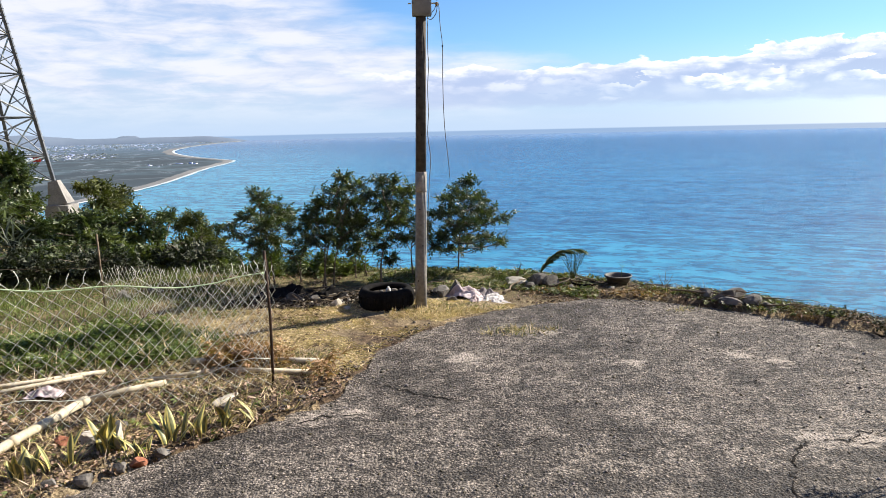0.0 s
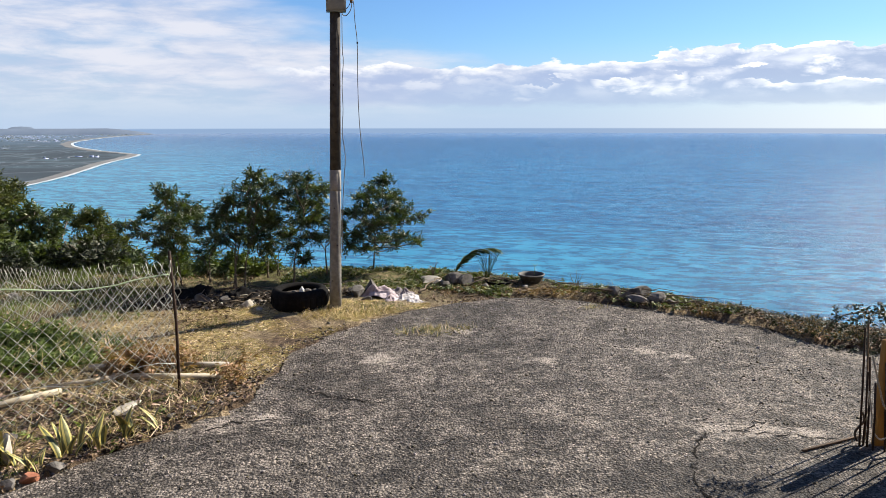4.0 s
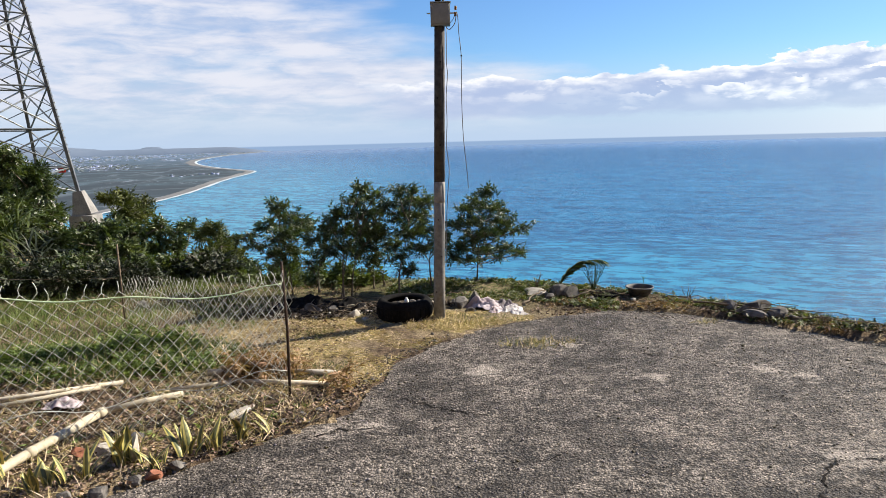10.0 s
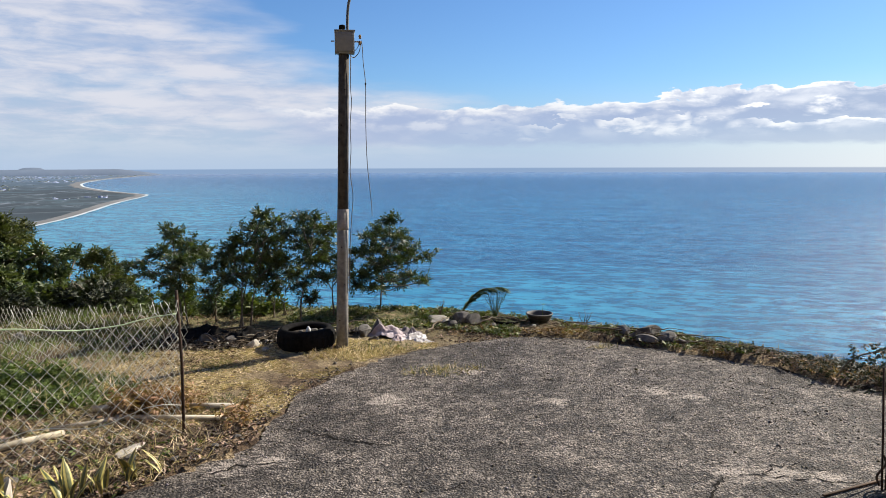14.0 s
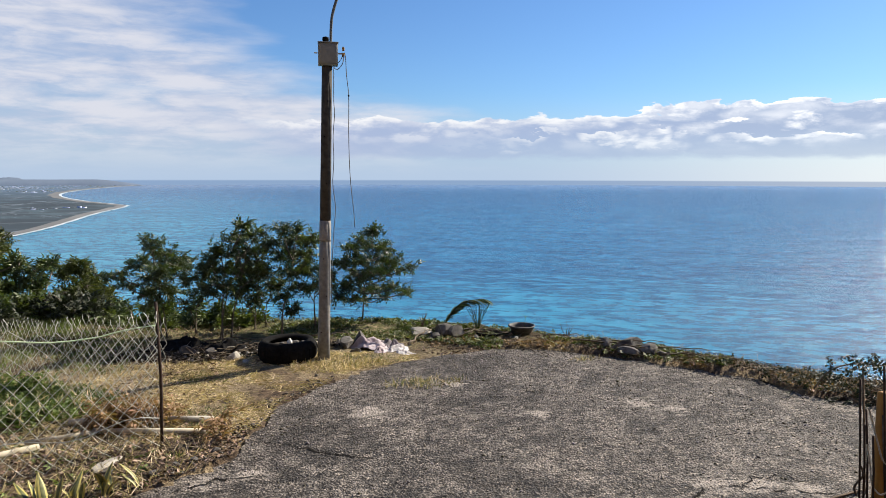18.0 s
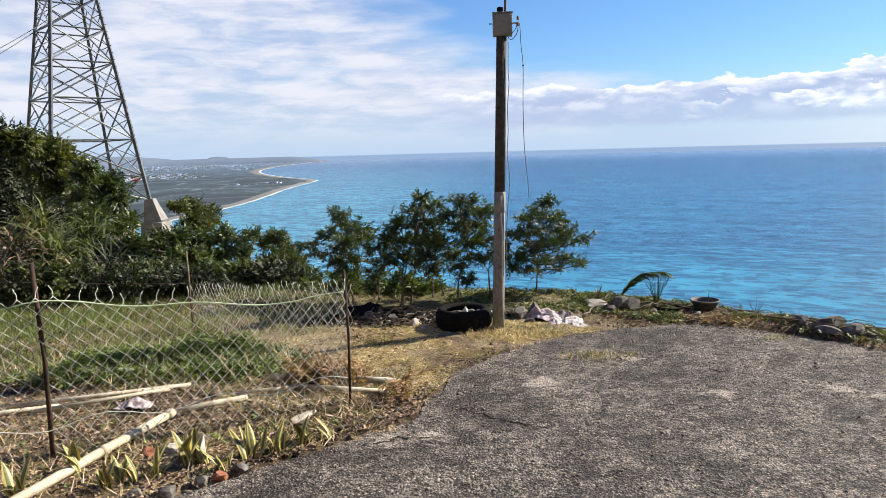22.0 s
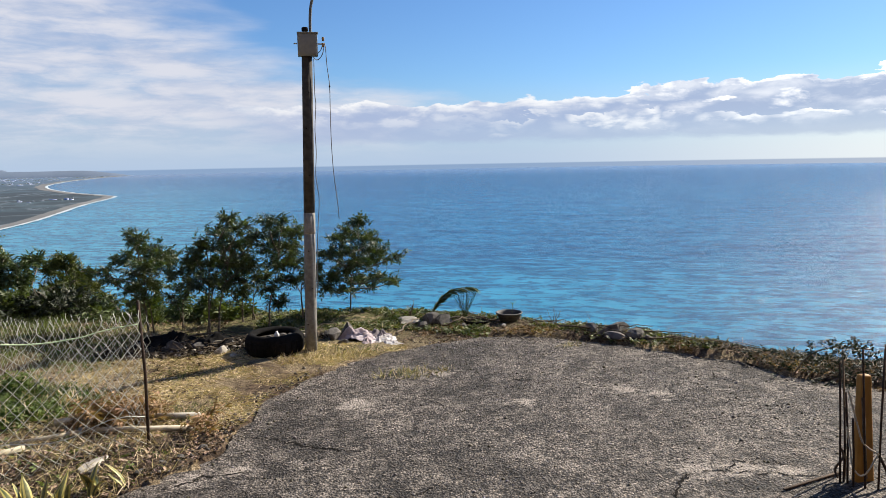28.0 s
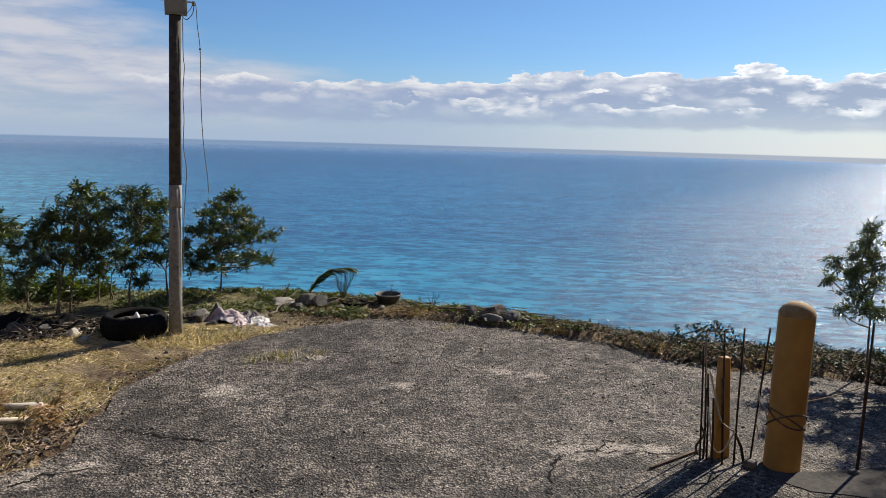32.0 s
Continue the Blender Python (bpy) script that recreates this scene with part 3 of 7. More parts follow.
def lump(size, seed, rough=0.25, cuts=2, bm=None, at=(0, 0, 0)):
    """A stone: a ball pushed about and flattened."""
    out = bm or bmesh.new()
    got = bmesh.ops.create_icosphere(out, subdivisions=cuts, radius=1.0)
    for v in got["verts"]:
        n = noise.noise(v.co * 1.3 + Vector((seed * 7.1, seed * 3.3, 0))) + 0.5 * noise.noise(v.co * 3.1 + Vector((0, seed * 5.7, seed)))
        c = v.co * (1 + rough * n)
        v.co = Vector((max(-0.8, min(0.8, c.x)) * size[0], max(-0.8, min(0.8, c.y)) * size[1], max(-0.7, min(0.75, c.z)) * size[2])) + Vector(at)
    return out


def shard(size, seed, cuts=2, planes=9):
    """An angular stone: a ball cut by random planes."""
    rnd = random.Random(seed)
    bm = bmesh.new()
    got = bmesh.ops.create_icosphere(bm, subdivisions=cuts, radius=1.0)
    for _ in range(planes):
        n = Vector([rnd.gauss(0, 1) for _ in range(3)]).normalized()
        d = rnd.uniform(0.45, 0.8)
        for v in got["verts"]:
            k = v.co.dot(n) - d
            if k > 0:
                v.co -= n * k
    for v in got["verts"]:
        w = noise.noise(v.co * 2.5 + Vector((seed, 0, 0))) * 0.06
        v.co = Vector((v.co.x * size[0], v.co.y * size[1], v.co.z * size[2])) * (1 + w)
    return bm


def curve_pts(a, b, sag=0.0, n=10, sway=0.0, seed=0):
    rnd = random.Random(seed)
    a, b = Vector(a), Vector(b)
    out = []
    for i in range(n + 1):
        s = i / n
        p = a.lerp(b, s) - Vector((0, 0, sag * 4 * s * (1 - s)))
        if 0 < i < n:
            p += Vector([rnd.uniform(-sway, sway) for _ in range(3)])
        out.append(p)
    return out


def rotations(fwd, roll):
    """Frames whose y axis is fwd (n x 3), turned about it by roll."""
    fwd = fwd / np.linalg.norm(fwd, axis=1, keepdims=True)
    up = np.tile(np.array([0.02, 0.03, 1.0]), (len(fwd), 1))
    x = np.cross(fwd, up)
    x /= np.linalg.norm(x, axis=1, keepdims=True) + 1e-9
    z = np.cross(x, fwd)
    c, s = np.cos(roll)[:, None], np.sin(roll)[:, None]
    return np.stack([x * c + z * s, fwd, z * c - x * s], axis=2)


def strewn(name, shape, pos, rot, scale):
    """One mesh of many copies of a small shape (verts, faces)."""
    tv, tf = np.array(shape[0], float), shape[1]
    n, k = len(pos), len(tv)
    scale = np.asarray(scale, float)
    if scale.ndim == 1:
        scale = np.repeat(scale[:, None], 3, 1)
    v = np.einsum("nij,nkj->nki", rot, tv[None] * scale[:, None, :]) + np.asarray(pos)[:, None, :]
    me = bpy.data.meshes.new(name)
    loops = np.concatenate([np.array(f) for f in tf])
    sizes = np.array([len(f) for f in tf])
    me.vertices.add(n * k)
    me.vertices.foreach_set("co", v.astype(np.float32).ravel())
    me.loops.add(n * len(loops))
    me.loops.foreach_set("vertex_index", (loops[None] + (np.arange(n) * k)[:, None]).ravel().astype(np.int32))
    me.polygons.add(n * len(tf))
    starts = np.concatenate([[0], np.cumsum(sizes)[:-1]])
    me.polygons.foreach_set("loop_start", (starts[None] + (np.arange(n) * len(loops))[:, None]).ravel().astype(np.int32))
    me.update(calc_edges=True)
    me.validate()
    return me


def leaf_shape(width=0.34, fold=0.12, droop=0.15):
    """A pointed leaf one unit long along y, folded on its midrib."""
    v = [(0, 0, 0), (-width * 0.5, 0.32, fold), (width * 0.5, 0.32, fold), (0, 0.38, 0), (-width * 0.36, 0.72, fold - droop * 0.5), (width * 0.36, 0.72, fold - droop * 0.5), (0, 1, -droop)]
    return v, [(0, 3, 1), (0, 2, 3), (1, 3, 6, 4), (3, 2, 5, 6)]


def sprig_shape(pairs=5, leaf=0.34, width=0.36, spread=62, seed=1, bend=0.25, plain=False):
    """A twig end with leaflets in pairs, one unit long."""
    rnd = random.Random(seed)
    lv, lf = leaf_shape(width)
    if plain:
        lv, lf = [(0, 0, 0), (-width * 0.5, 0.45, 0.10), (width * 0.5, 0.45, 0.10), (0, 1, -0.15)], [(0, 2, 3, 1)]
    verts, faces = [], []
    for i in range(pairs * 2 + 1):
        s = 1.0 if i == pairs * 2 else 0.12 + 0.8 * (i // 2) / pairs
        side = 0 if i == pairs * 2 else (1 if i % 2 else -1)
        ang = radians(side * (spread + rnd.uniform(-16, 16)))
        k = leaf * rnd.uniform(0.75, 1.15)
        m = Matrix.Translation((0, s * 0.72, -bend * s * s * 0.5)) @ Matrix.Rotation(-ang, 4, "Z") @ Matrix.Rotation(rnd.uniform(-0.5, 0.3), 4, "X") @ Matrix.Rotation(rnd.uniform(-0.6, 0.6), 4, "Y") @ Matrix.Scale(k, 4)
        o = len(verts)
        verts += [tuple(m @ Vector(q)) for q in lv]
        faces += [tuple(o + j for j in f) for f in lf]
    return verts, faces


SPRIGS = [sprig_shape(5, 0.36, 0.36, 60, 1), sprig_shape(4, 0.42, 0.40, 55, 2), sprig_shape(6, 0.33, 0.32, 66, 3)]
FAR_SPRIGS = [sprig_shape(5, 0.38, 0.40, 60, 1, plain=True), sprig_shape(4, 0.44, 0.44, 55, 2, plain=True)]
FAR_WHORL = sprig_shape(4, 0.62, 0.34, 78, 5, 0.1, True)
STRAWBLADE = ([(-0.05, 0, 0), (0.05, 0, 0), (-0.04, 0.1, 0.5), (0.04, 0.1, 0.5), (0, 0.3, 0.95)], [(0, 1, 3, 2), (2, 3, 4)])
BLADE = ([(-0.022, 0, 0), (0.022, 0, 0), (-0.016, 0.06, 0.5), (0.016, 0.06, 0.5), (0, 0.26, 0.95)], [(0, 1, 3, 2), (2, 3, 4)])
PEBBLE = ([(0.5, 0, 0), (0, 0.45, 0), (-0.5, 0.05, 0), (0, -0.42, 0), (0.1, 0.05, 0.36), (0, 0, -0.2)], [(0, 1, 4), (1, 2, 4), (2, 3, 4), (3, 0, 4), (1, 0, 5), (2, 1, 5), (3, 2, 5), (0, 3, 5)])


def joined(name, shapes_with):
    """Several strewn() sets in one mesh."""
    bm = bmesh.new()
    for me in shapes_with:
        bm.from_mesh(me)
        bpy.data.meshes.remove(me)
    me = bpy.data.meshes.new(name)
    bm.to_mesh(me)
    bm.free()
    return me


# ---- the lie of the land ----
EDGE_A = [-180, -90, -60, -40, -34, -28, -22, -16, -10, 0, 10, 16, 22, 30, 37, 45, 52, 60, 90, 180]
EDGE_R = [40, 30, 22, 15, 13, 11, 9.6, 8.8, 8.3, 7.9, 7.7, 7.35, 7.0, 6.7, 6.4, 6.5, 6.7, 7.2, 12, 40]
FALL_A = [-180, -60, -40, -32, -28, -25, -21, -16, 60, 90, 180]
FALL_K = [0.0, 0.0, 0.0, 0.04, 0.08, 0.16, 0.42, 0.75, 0.75, 0.4, 0.0]
# edge of the tarmac, anticlockwise from behind
TARMAC = [(7, -12), (7, 1.6), (5.7, 2.6), (5.1, 3.3), (4.7, 3.75), (4.25, 4.1), (3.85, 4.35), (3.66, 4.55), (3.50, 5.08), (3.10, 5.48), (2.72, 5.82), (2.42, 6.10),
          (2.05, 6.33), (1.68, 6.40), (1.12, 6.22), (0.63, 6.00), (0.28, 5.76), (-0.08, 5.31), (-0.30, 4.98), (-0.37, 4.66), (-0.47, 4.40), (-0.50, 4.14), (-0.67, 3.91),
          (-0.85, 3.78), (-1.01, 3.63), (-1.21, 3.48), (-1.42, 3.29), (-1.60, 3.08), (-2.0, 2.7), (-2.7, 2.1), (-3.6, 1.2), (-4.2, 0), (-4.6, -12)]


def ragged(outline, step, amount, seed):
    """The outline cut into short steps, with an uneven line."""
    out = []
    for i, (a, b) in enumerate(zip(outline, outline[1:] + outline[:1])):
        n = max(1, int(math.dist(a, b) / step))
        for k in range(n):
            s = k / n
            x, y = a[0] + (b[0] - a[0]) * s, a[1] + (b[1] - a[1]) * s
            w = noise.noise_vector(Vector((x * 3.1, y * 3.1, seed))) + 0.6 * noise.noise_vector(Vector((x * 11, y * 11, seed + 3)))
            out.append((x + amount * w.x, y + amount * w.y))
    return out


TAR_EDGE = ragged(TARMAC, 0.06, 0.05, 2.0)


def inside(x, y, outline):
    x, y = np.asarray(x, float), np.asarray(y, float)
    hit = np.zeros(x.shape, bool)
    for (ax, ay), (bx, by) in zip(outline, outline[1:] + outline[:1]):
        if ay != by:
            hit ^= ((ay > y) != (by > y)) & (x < (bx - ax) * (y - ay) / (by - ay) + ax)
    return hit


def ground_z(x, y):
    x, y = np.asarray(x, float), np.asarray(y, float)
    r, a = np.hypot(x, y), np.degrees(np.arctan2(x, y))
    edge, k = np.interp(a, EDGE_A, EDGE_R), np.interp(a, FALL_A, FALL_K)
    over = np.maximum(r - edge, 0)
    z = -k * over * np.minimum(1, 0.4 + over)
    lip = np.interp(a, [-14, -6, 4, 20, 34, 48, 56], [0, 0.0, 0.02, 0.02, 0.02, 0.02, 0.0])
    z = z + lip * np.exp(-((r - edge + 0.35) / 0.45) ** 2)
    wave = 0.020 * np.sin(x * 2.1 + 1.3 * np.sin(y * 1.7)) * np.sin(y * 2.6 + 0.7) + 0.012 * np.sin(x * 6.3 + y * 2.2) * np.sin(y * 7.1 - x * 3.1)
    z = z + 0.012 + wave * np.clip((r - 2) / 3, 0, 1)
    # an unseen hillside rises behind, added to cut the sky's fill light
    z = z + np.where(np.abs(a) > 95, np.maximum(r - 9, 0) * 0.75 * np.clip((np.abs(a) - 95) / 30, 0, 1), 0)
    z = np.where(inside(x, y, TARMAC), -0.035, z)
    return np.maximum(z, SEA - 4)


def gz(x, y):
    return float(ground_z(np.array([x]), np.array([y]))[0])


def make_ground():
    angles = np.concatenate([np.arange(-180, -75, 5), np.arange(-75, 76, 1.0), np.arange(80, 180, 5)])
    rings = np.concatenate([[0.01, 1.0, 2.0], np.arange(2.6, 9.0, 0.11), np.geomspace(9.1, 140, 46)])
    aa, rr = np.meshgrid(np.radians(angles), rings)
    x, y = rr * np.sin(aa), rr * np.cos(aa)
    z = ground_z(x, y)
    n, m = aa.shape
    v = np.stack([x, y, z], 2).reshape(-1, 3)
    f = [(i * m + j, i * m + (j + 1) % m, (i + 1) * m + (j + 1) % m, (i + 1) * m + j) for i in range(n - 1) for j in range(m)]
    f = [q[::-1] for q in f]
    ob = part("ground", mesh("ground", v, f), EARTH)
    tagged(ob, "dry earth and thin grass on a terrace above the sea", "ground", kind="structure")


def make_tarmac():
    bm = bmesh.new()
    top = [bm.verts.new((x, y, 0.0)) for x, y in TAR_EDGE]
    low = [bm.verts.new((x, y, -0.06)) for x, y in TAR_EDGE]
    bm.faces.new(top)
    for i in range(len(top)):
        j = (i + 1) % len(top)
        bm.faces.new((top[j], top[i], low[i], low[j]))
    bmesh.ops.triangulate(bm, faces=[f for f in bm.faces if len(f.verts) > 4])
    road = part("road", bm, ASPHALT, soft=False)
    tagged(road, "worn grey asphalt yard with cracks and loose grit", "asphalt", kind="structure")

    def crack(pts, w, seed):
        rnd = random.Random(seed)
        fine = []
        for a, b in zip(pts, pts[1:]):
            for k in range(8):
                s = k / 8
                fine.append((a[0] + (b[0] - a[0]) * s + rnd.uniform(-1, 1) * 0.022, a[1] + (b[1] - a[1]) * s + rnd.uniform(-1, 1) * 0.022))
        fine.append(pts[-1])
        vs, fs = [], []
        for i, (x, y) in enumerate(fine):
            q = 0.36 * w * rnd.uniform(0.1, 1.6) * min(1, 0.2 + i / 6, 0.2 + (len(fine) - 1 - i) / 6)
            a, b = fine[max(i - 1, 0)], fine[min(i + 1, len(fine) - 1)]
            d = Vector((b[0] - a[0], b[1] - a[1])).normalized()
            vs += [(x - d.y * q, y + d.x * q, 0.003), (x + d.y * q, y - d.x * q, 0.003)]
            if i:
                o = len(vs) - 4
                fs.append((o, o + 1, o + 3, o + 2))
        part("crack", mesh("crack", vs, fs), TAR, road, "dark open crack", soft=False)

    for i, (pts, w) in enumerate(CRACKS):
        crack(pts, w, i)

    def sheet(name, outline, z, mat, seed, label):
        rim = ragged(outline, 0.05, 0.018, seed)
        bm = bmesh.new()
        up, dn = [bm.verts.new((x, y, z)) for x, y in rim], [bm.verts.new((x, y, -0.02)) for x, y in rim]
        bm.faces.new(up)
        for i in range(len(up)):
            j = (i + 1) % len(up)
            bm.faces.new((up[j], up[i], dn[i], dn[j]))
        bmesh.ops.triangulate(bm, faces=[f for f in bm.faces if len(f.verts) > 4])
        part(name, bm, mat, road, label, soft=False)

    sheet("cement_strip", [(4.6, 1.75), (4.6, 2.36), (4.05, 2.50), (3.81, 2.57), (3.41, 2.63), (3.11, 2.70), (2.95, 2.76), (2.90, 2.66), (2.98, 2.53), (3.27, 2.35), (3.57, 2.21)], 0.0045, CEMENT, 6.0, "smooth grey cement strip under the posts")
    rnd = np.random.RandomState(9)
    rim = [(a, b) for a, b in TAR_EDGE if 2.6 < b < 5.6 and a < 0.2]
    k = rnd.randint(0, len(rim), 420)
    ex, ey = np.array([rim[i][0] for i in k]) + rnd.normal(-0.05, 0.05, len(k)), np.array([rim[i][1] for i in k]) + rnd.normal(0.03, 0.05, len(k))
    d = np.stack([rnd.normal(size=len(k)), rnd.normal(size=len(k)), rnd.normal(0, 0.15, len(k))], 1)
    crumbs = part("asphalt_crumbs", strewn("asphalt_crumbs", PEBBLE, np.stack([ex, ey, ground_z(ex, ey) + 0.006], 1), rotations(d, rnd.uniform(-0.4, 0.4, len(k))), rnd.gamma(2.0, 0.006, len(k)) + 0.006), ASPHALT, None, soft=False)
    tagged(crumbs, "crumbled asphalt lumps along the broken edge", "rubble", kind="stuff")
    rnd = np.random.RandomState(4)
    n = 16000
    x, y = rnd.uniform(-3.5, 6.0, n), rnd.uniform(1.2, 6.3, n)
    ok = inside(x, y, TARMAC)
    x, y = x[ok], y[ok]
    edge = [(a, b) for a, b in TAR_EDGE if b > 2.4 and a < 4]
    k = rnd.randint(0, len(edge), 1500)
    ex = np.array([edge[i][0] for i in k]) + rnd.normal(0.08, 0.16, len(k))
    ey = np.array([edge[i][1] for i in k]) + rnd.normal(-0.08, 0.16, len(k))
    fa, fr = rnd.uniform(-4, 42, 1800), rnd.gamma(1.6, 0.35, 1800)
    e = np.interp(fa, EDGE_A, EDGE_R) - 1.0 - fr
    x, y = np.concatenate([x, ex, e * np.sin(np.radians(fa))]), np.concatenate([y, ey, e * np.cos(np.radians(fa))])
    z = np.where(inside(x, y, TARMAC), 0.001, ground_z(x, y))
    s = rnd.gamma(2.0, 0.0030, len(x)) + 0.004 + (rnd.uniform(0, 1, len(x)) < 0.06) * rnd.uniform(0.004, 0.016, len(x))
    d = np.stack([rnd.normal(size=len(x)), rnd.normal(size=len(x)), rnd.normal(0, 0.15, len(x))], 1)
    me = strewn("gravel", PEBBLE, np.stack([x, y, z], 1), rotations(d, rnd.uniform(0, 0.6, len(x))), s)
    g = part("gravel", me, GRAVELM, None, soft=False)
    tagged(g, "loose grey grit strewn over the asphalt", "gravel", kind="stuff")


CRACKS = [([(-0.42, 4.38), (-0.22, 4.26), (-0.05, 4.15), (0.14, 4.03), (0.32, 3.95)], 0.016), ([(-0.80, 3.70), (-0.56, 3.82), (-0.30, 3.84)], 0.018),
          ([(2.69, 3.05), (2.42, 3.16), (2.22, 3.24), (2.03, 3.25), (1.88, 3.17), (1.79, 3.02), (1.72, 2.88), (1.66, 2.70), (1.60, 2.45)], 0.015),
          ([(2.22, 3.24), (2.32, 3.34), (2.50, 3.32), (2.66, 3.16)], 0.010),
          ([(2.48, 4.48), (2.66, 4.34), (2.84, 4.19), (3.05, 4.1)], 0.012), ([(0.62, 5.05), (0.95, 4.6), (1.02, 4.3)], 0.007), ([(1.5, 5.1), (1.62, 5.0), (1.78, 5.02)], 0.014), ([(2.9, 5.0), (3.1, 4.7), (3.3, 4.3)], 0.008), ([(0.4, 3.3), (0.8, 3.5), (1.2, 3.45), (1.5, 3.6)], 0.007),
          ([(1.0, 4.2), (1.5, 3.9), (1.9, 3.95), (2.4, 3.7)], 0.004)]


def spline(pts, n=8):
    out = []
    P = [Vector(p) for p in pts]
    for i in range(len(P) - 1):
        a, b, c, d = P[max(i - 1, 0)], P[i], P[i + 1], P[min(i + 2, len(P) - 1)]
        for k in range(n):
            t = k / n
            out.append(0.5 * (2 * b + (c - a) * t + (2 * a - 5 * b + 4 * c - d) * t * t + (3 * b - a - 3 * c + d) * t ** 3))
    return out + [P[-1]]


def make_distance():
    bm = bmesh.new()
    c = [bm.verts.new((4950 * math.sin(k * math.tau / 96), 4950 * math.cos(k * math.tau / 96), 0)) for k in range(96)]
    bm.faces.new(c[::-1])
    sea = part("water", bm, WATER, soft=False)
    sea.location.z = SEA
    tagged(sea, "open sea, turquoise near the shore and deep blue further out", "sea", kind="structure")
    # the coast that runs away northwards
    depth = 1.65 - SEA - 0.4
    shore = [(-52, -9.5), (-40, -7.5), (-33, -6.2), (-27, -5.2), (-21.5, -4.27), (-18.6, -3.62), (-16.0, -2.80), (-13.9, -2.29), (-14.4, -2.14), (-16.6, -1.86), (-18.1, -1.52),
             (-17.9, -1.25), (-16.2, -0.99), (-14.0, -0.80), (-12.6, -0.735)]
    line = spline([polar(a, depth / math.tan(radians(-e)), 0) for a, e in shore])
    far = [polar(a, 4930, 0) for a in (-13.2, -16, -20, -25, -30, -36, -44, -52, -60)] + [polar(-60, 300, 0)]
    land = thing("coast", (0, 0, SEA + 0.4), "flat coastal plain with fields and towns beside a grey beach", "coast", kind="structure")
    vs, fs, n = [], [], 14
    for i, p in enumerate(line):
        a, r = math.degrees(math.atan2(p.x, p.y)), p.length
        vs += [polar(a + (-62 - a) * (k / n) ** 1.3, r) for k in range(n + 1)]
        if i:
            o = (i - 1) * (n + 1)
            fs += [(o + k, o + k + 1, o + n + k + 2, o + n + k + 1) for k in range(n)]
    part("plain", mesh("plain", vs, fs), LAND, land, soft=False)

    def strip(name, lo, hi, z, mat, seed, label):
        vs, fs = [], []
        for i, p in enumerate(line):
            d = (line[min(i + 1, len(line) - 1)] - line[max(i - 1, 0)]).normalized()
            nrm = Vector((-d.y, d.x, 0))
            k = p.length / 1500
            w = noise.noise(Vector((i * 0.7, seed, 0)))
            vs += [p + nrm * lo(k, w) + Vector((0, 0, z + 0.004 * i)), p + nrm * hi(k, w) + Vector((0, 0, z + 0.004 * i))]
            if i:
                o = len(vs) - 4
                fs.append((o, o + 1, o + 3, o + 2))
        part(name, mesh(name, vs, fs), mat, land, label, soft=False)

    strip("beach", lambda k, w: 3, lambda k, w: 3 + 7 + 12 * k + 8 * w * k, 0.3, SAND, 3, "grey shingle beach")
    strip("surf", lambda k, w: -2.6 * max(k, 0.4) - 4 * w * k, lambda k, w: 4, -0.1, FOAM, 8, "white line of breaking surf")
    rnd = np.random.RandomState(11)
    a, r = rnd.uniform(-34, -13, 6500), rnd.uniform(1000, 4700, 6500)
    x, y = r * np.sin(np.radians(a)), r * np.cos(np.radians(a))
    pl = [(p.x, p.y) for p in line + far]
    ok = inside(x + 60, y, pl) & inside(x - 60, y, pl) & (np.array([noise.noise(Vector((u / 420, w / 420, 2))) for u, w in zip(x, y)]) + (r - 2900) / 4200 + rnd.uniform(-0.3, 0.3, len(r)) > 0.12)
    x, y = x[ok], y[ok]
    cube = ([(sx * 0.5, sy * 0.5, sz) for sx in (-1, 1) for sy in (-1, 1) for sz in (0, 1)], [(0, 1, 3, 2), (4, 6, 7, 5), (0, 4, 5, 1), (2, 3, 7, 6), (1, 5, 7, 3)])
    s = np.stack([rnd.gamma(2.0, 2.0, len(x)) + 2, rnd.gamma(2.0, 1.6, len(x)) + 2, rnd.gamma(2.0, 0.35, len(x)) + 0.5], 1)
    d = np.stack([rnd.normal(size=len(x)), rnd.normal(size=len(x)), 0 * x], 1)
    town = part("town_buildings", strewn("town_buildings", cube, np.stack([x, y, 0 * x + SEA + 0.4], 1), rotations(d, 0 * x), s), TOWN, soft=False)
    tagged(town, "scattered pale buildings and greenhouses on the far plain", "buildings", kind="stuff")
    # low hills behind the plain; the third strip stands for its hazy far reach
    hills = thing("backdrop", (0, 0, 0), "low hazy blue hills and the far edge of the plain", "hills", kind="structure")
    for a0, a1, top, rough, seed in ((-22.6, -19.9, -0.16, 0.06, 1), (-38, -22.8, 0.06, 0.25, 2), (-40, -12.7, -0.30, 0.05, 3)):
        vs, fs = [], []
        n = 60
        for i in range(n + 1):
            s = i / n
            a = a0 + (a1 - a0) * s
            rise = min(1, max(0, math.sin(math.pi * s)) * (3.0 if seed == 3 else 1.2)) ** 0.8
            e = -0.72 + (top + 0.72) * rise * (1 + rough * (noise.noise(Vector((s * 5, seed, 0))) + 0.3 * noise.noise(Vector((s * 17, seed, 2)))))
            near = 4700 + 60 * (3 - seed)
            for r, q in ((near, -0.80), (near + 40, e), (4930, -0.80)):
                vs.append(polar(a, r, 1.65 + r * math.tan(radians(q))))
            if i:
                o = len(vs) - 6
                fs += [(o, o + 1, o + 4, o + 3), (o + 1, o + 2, o + 5, o + 4)]
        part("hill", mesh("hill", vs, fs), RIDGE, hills)


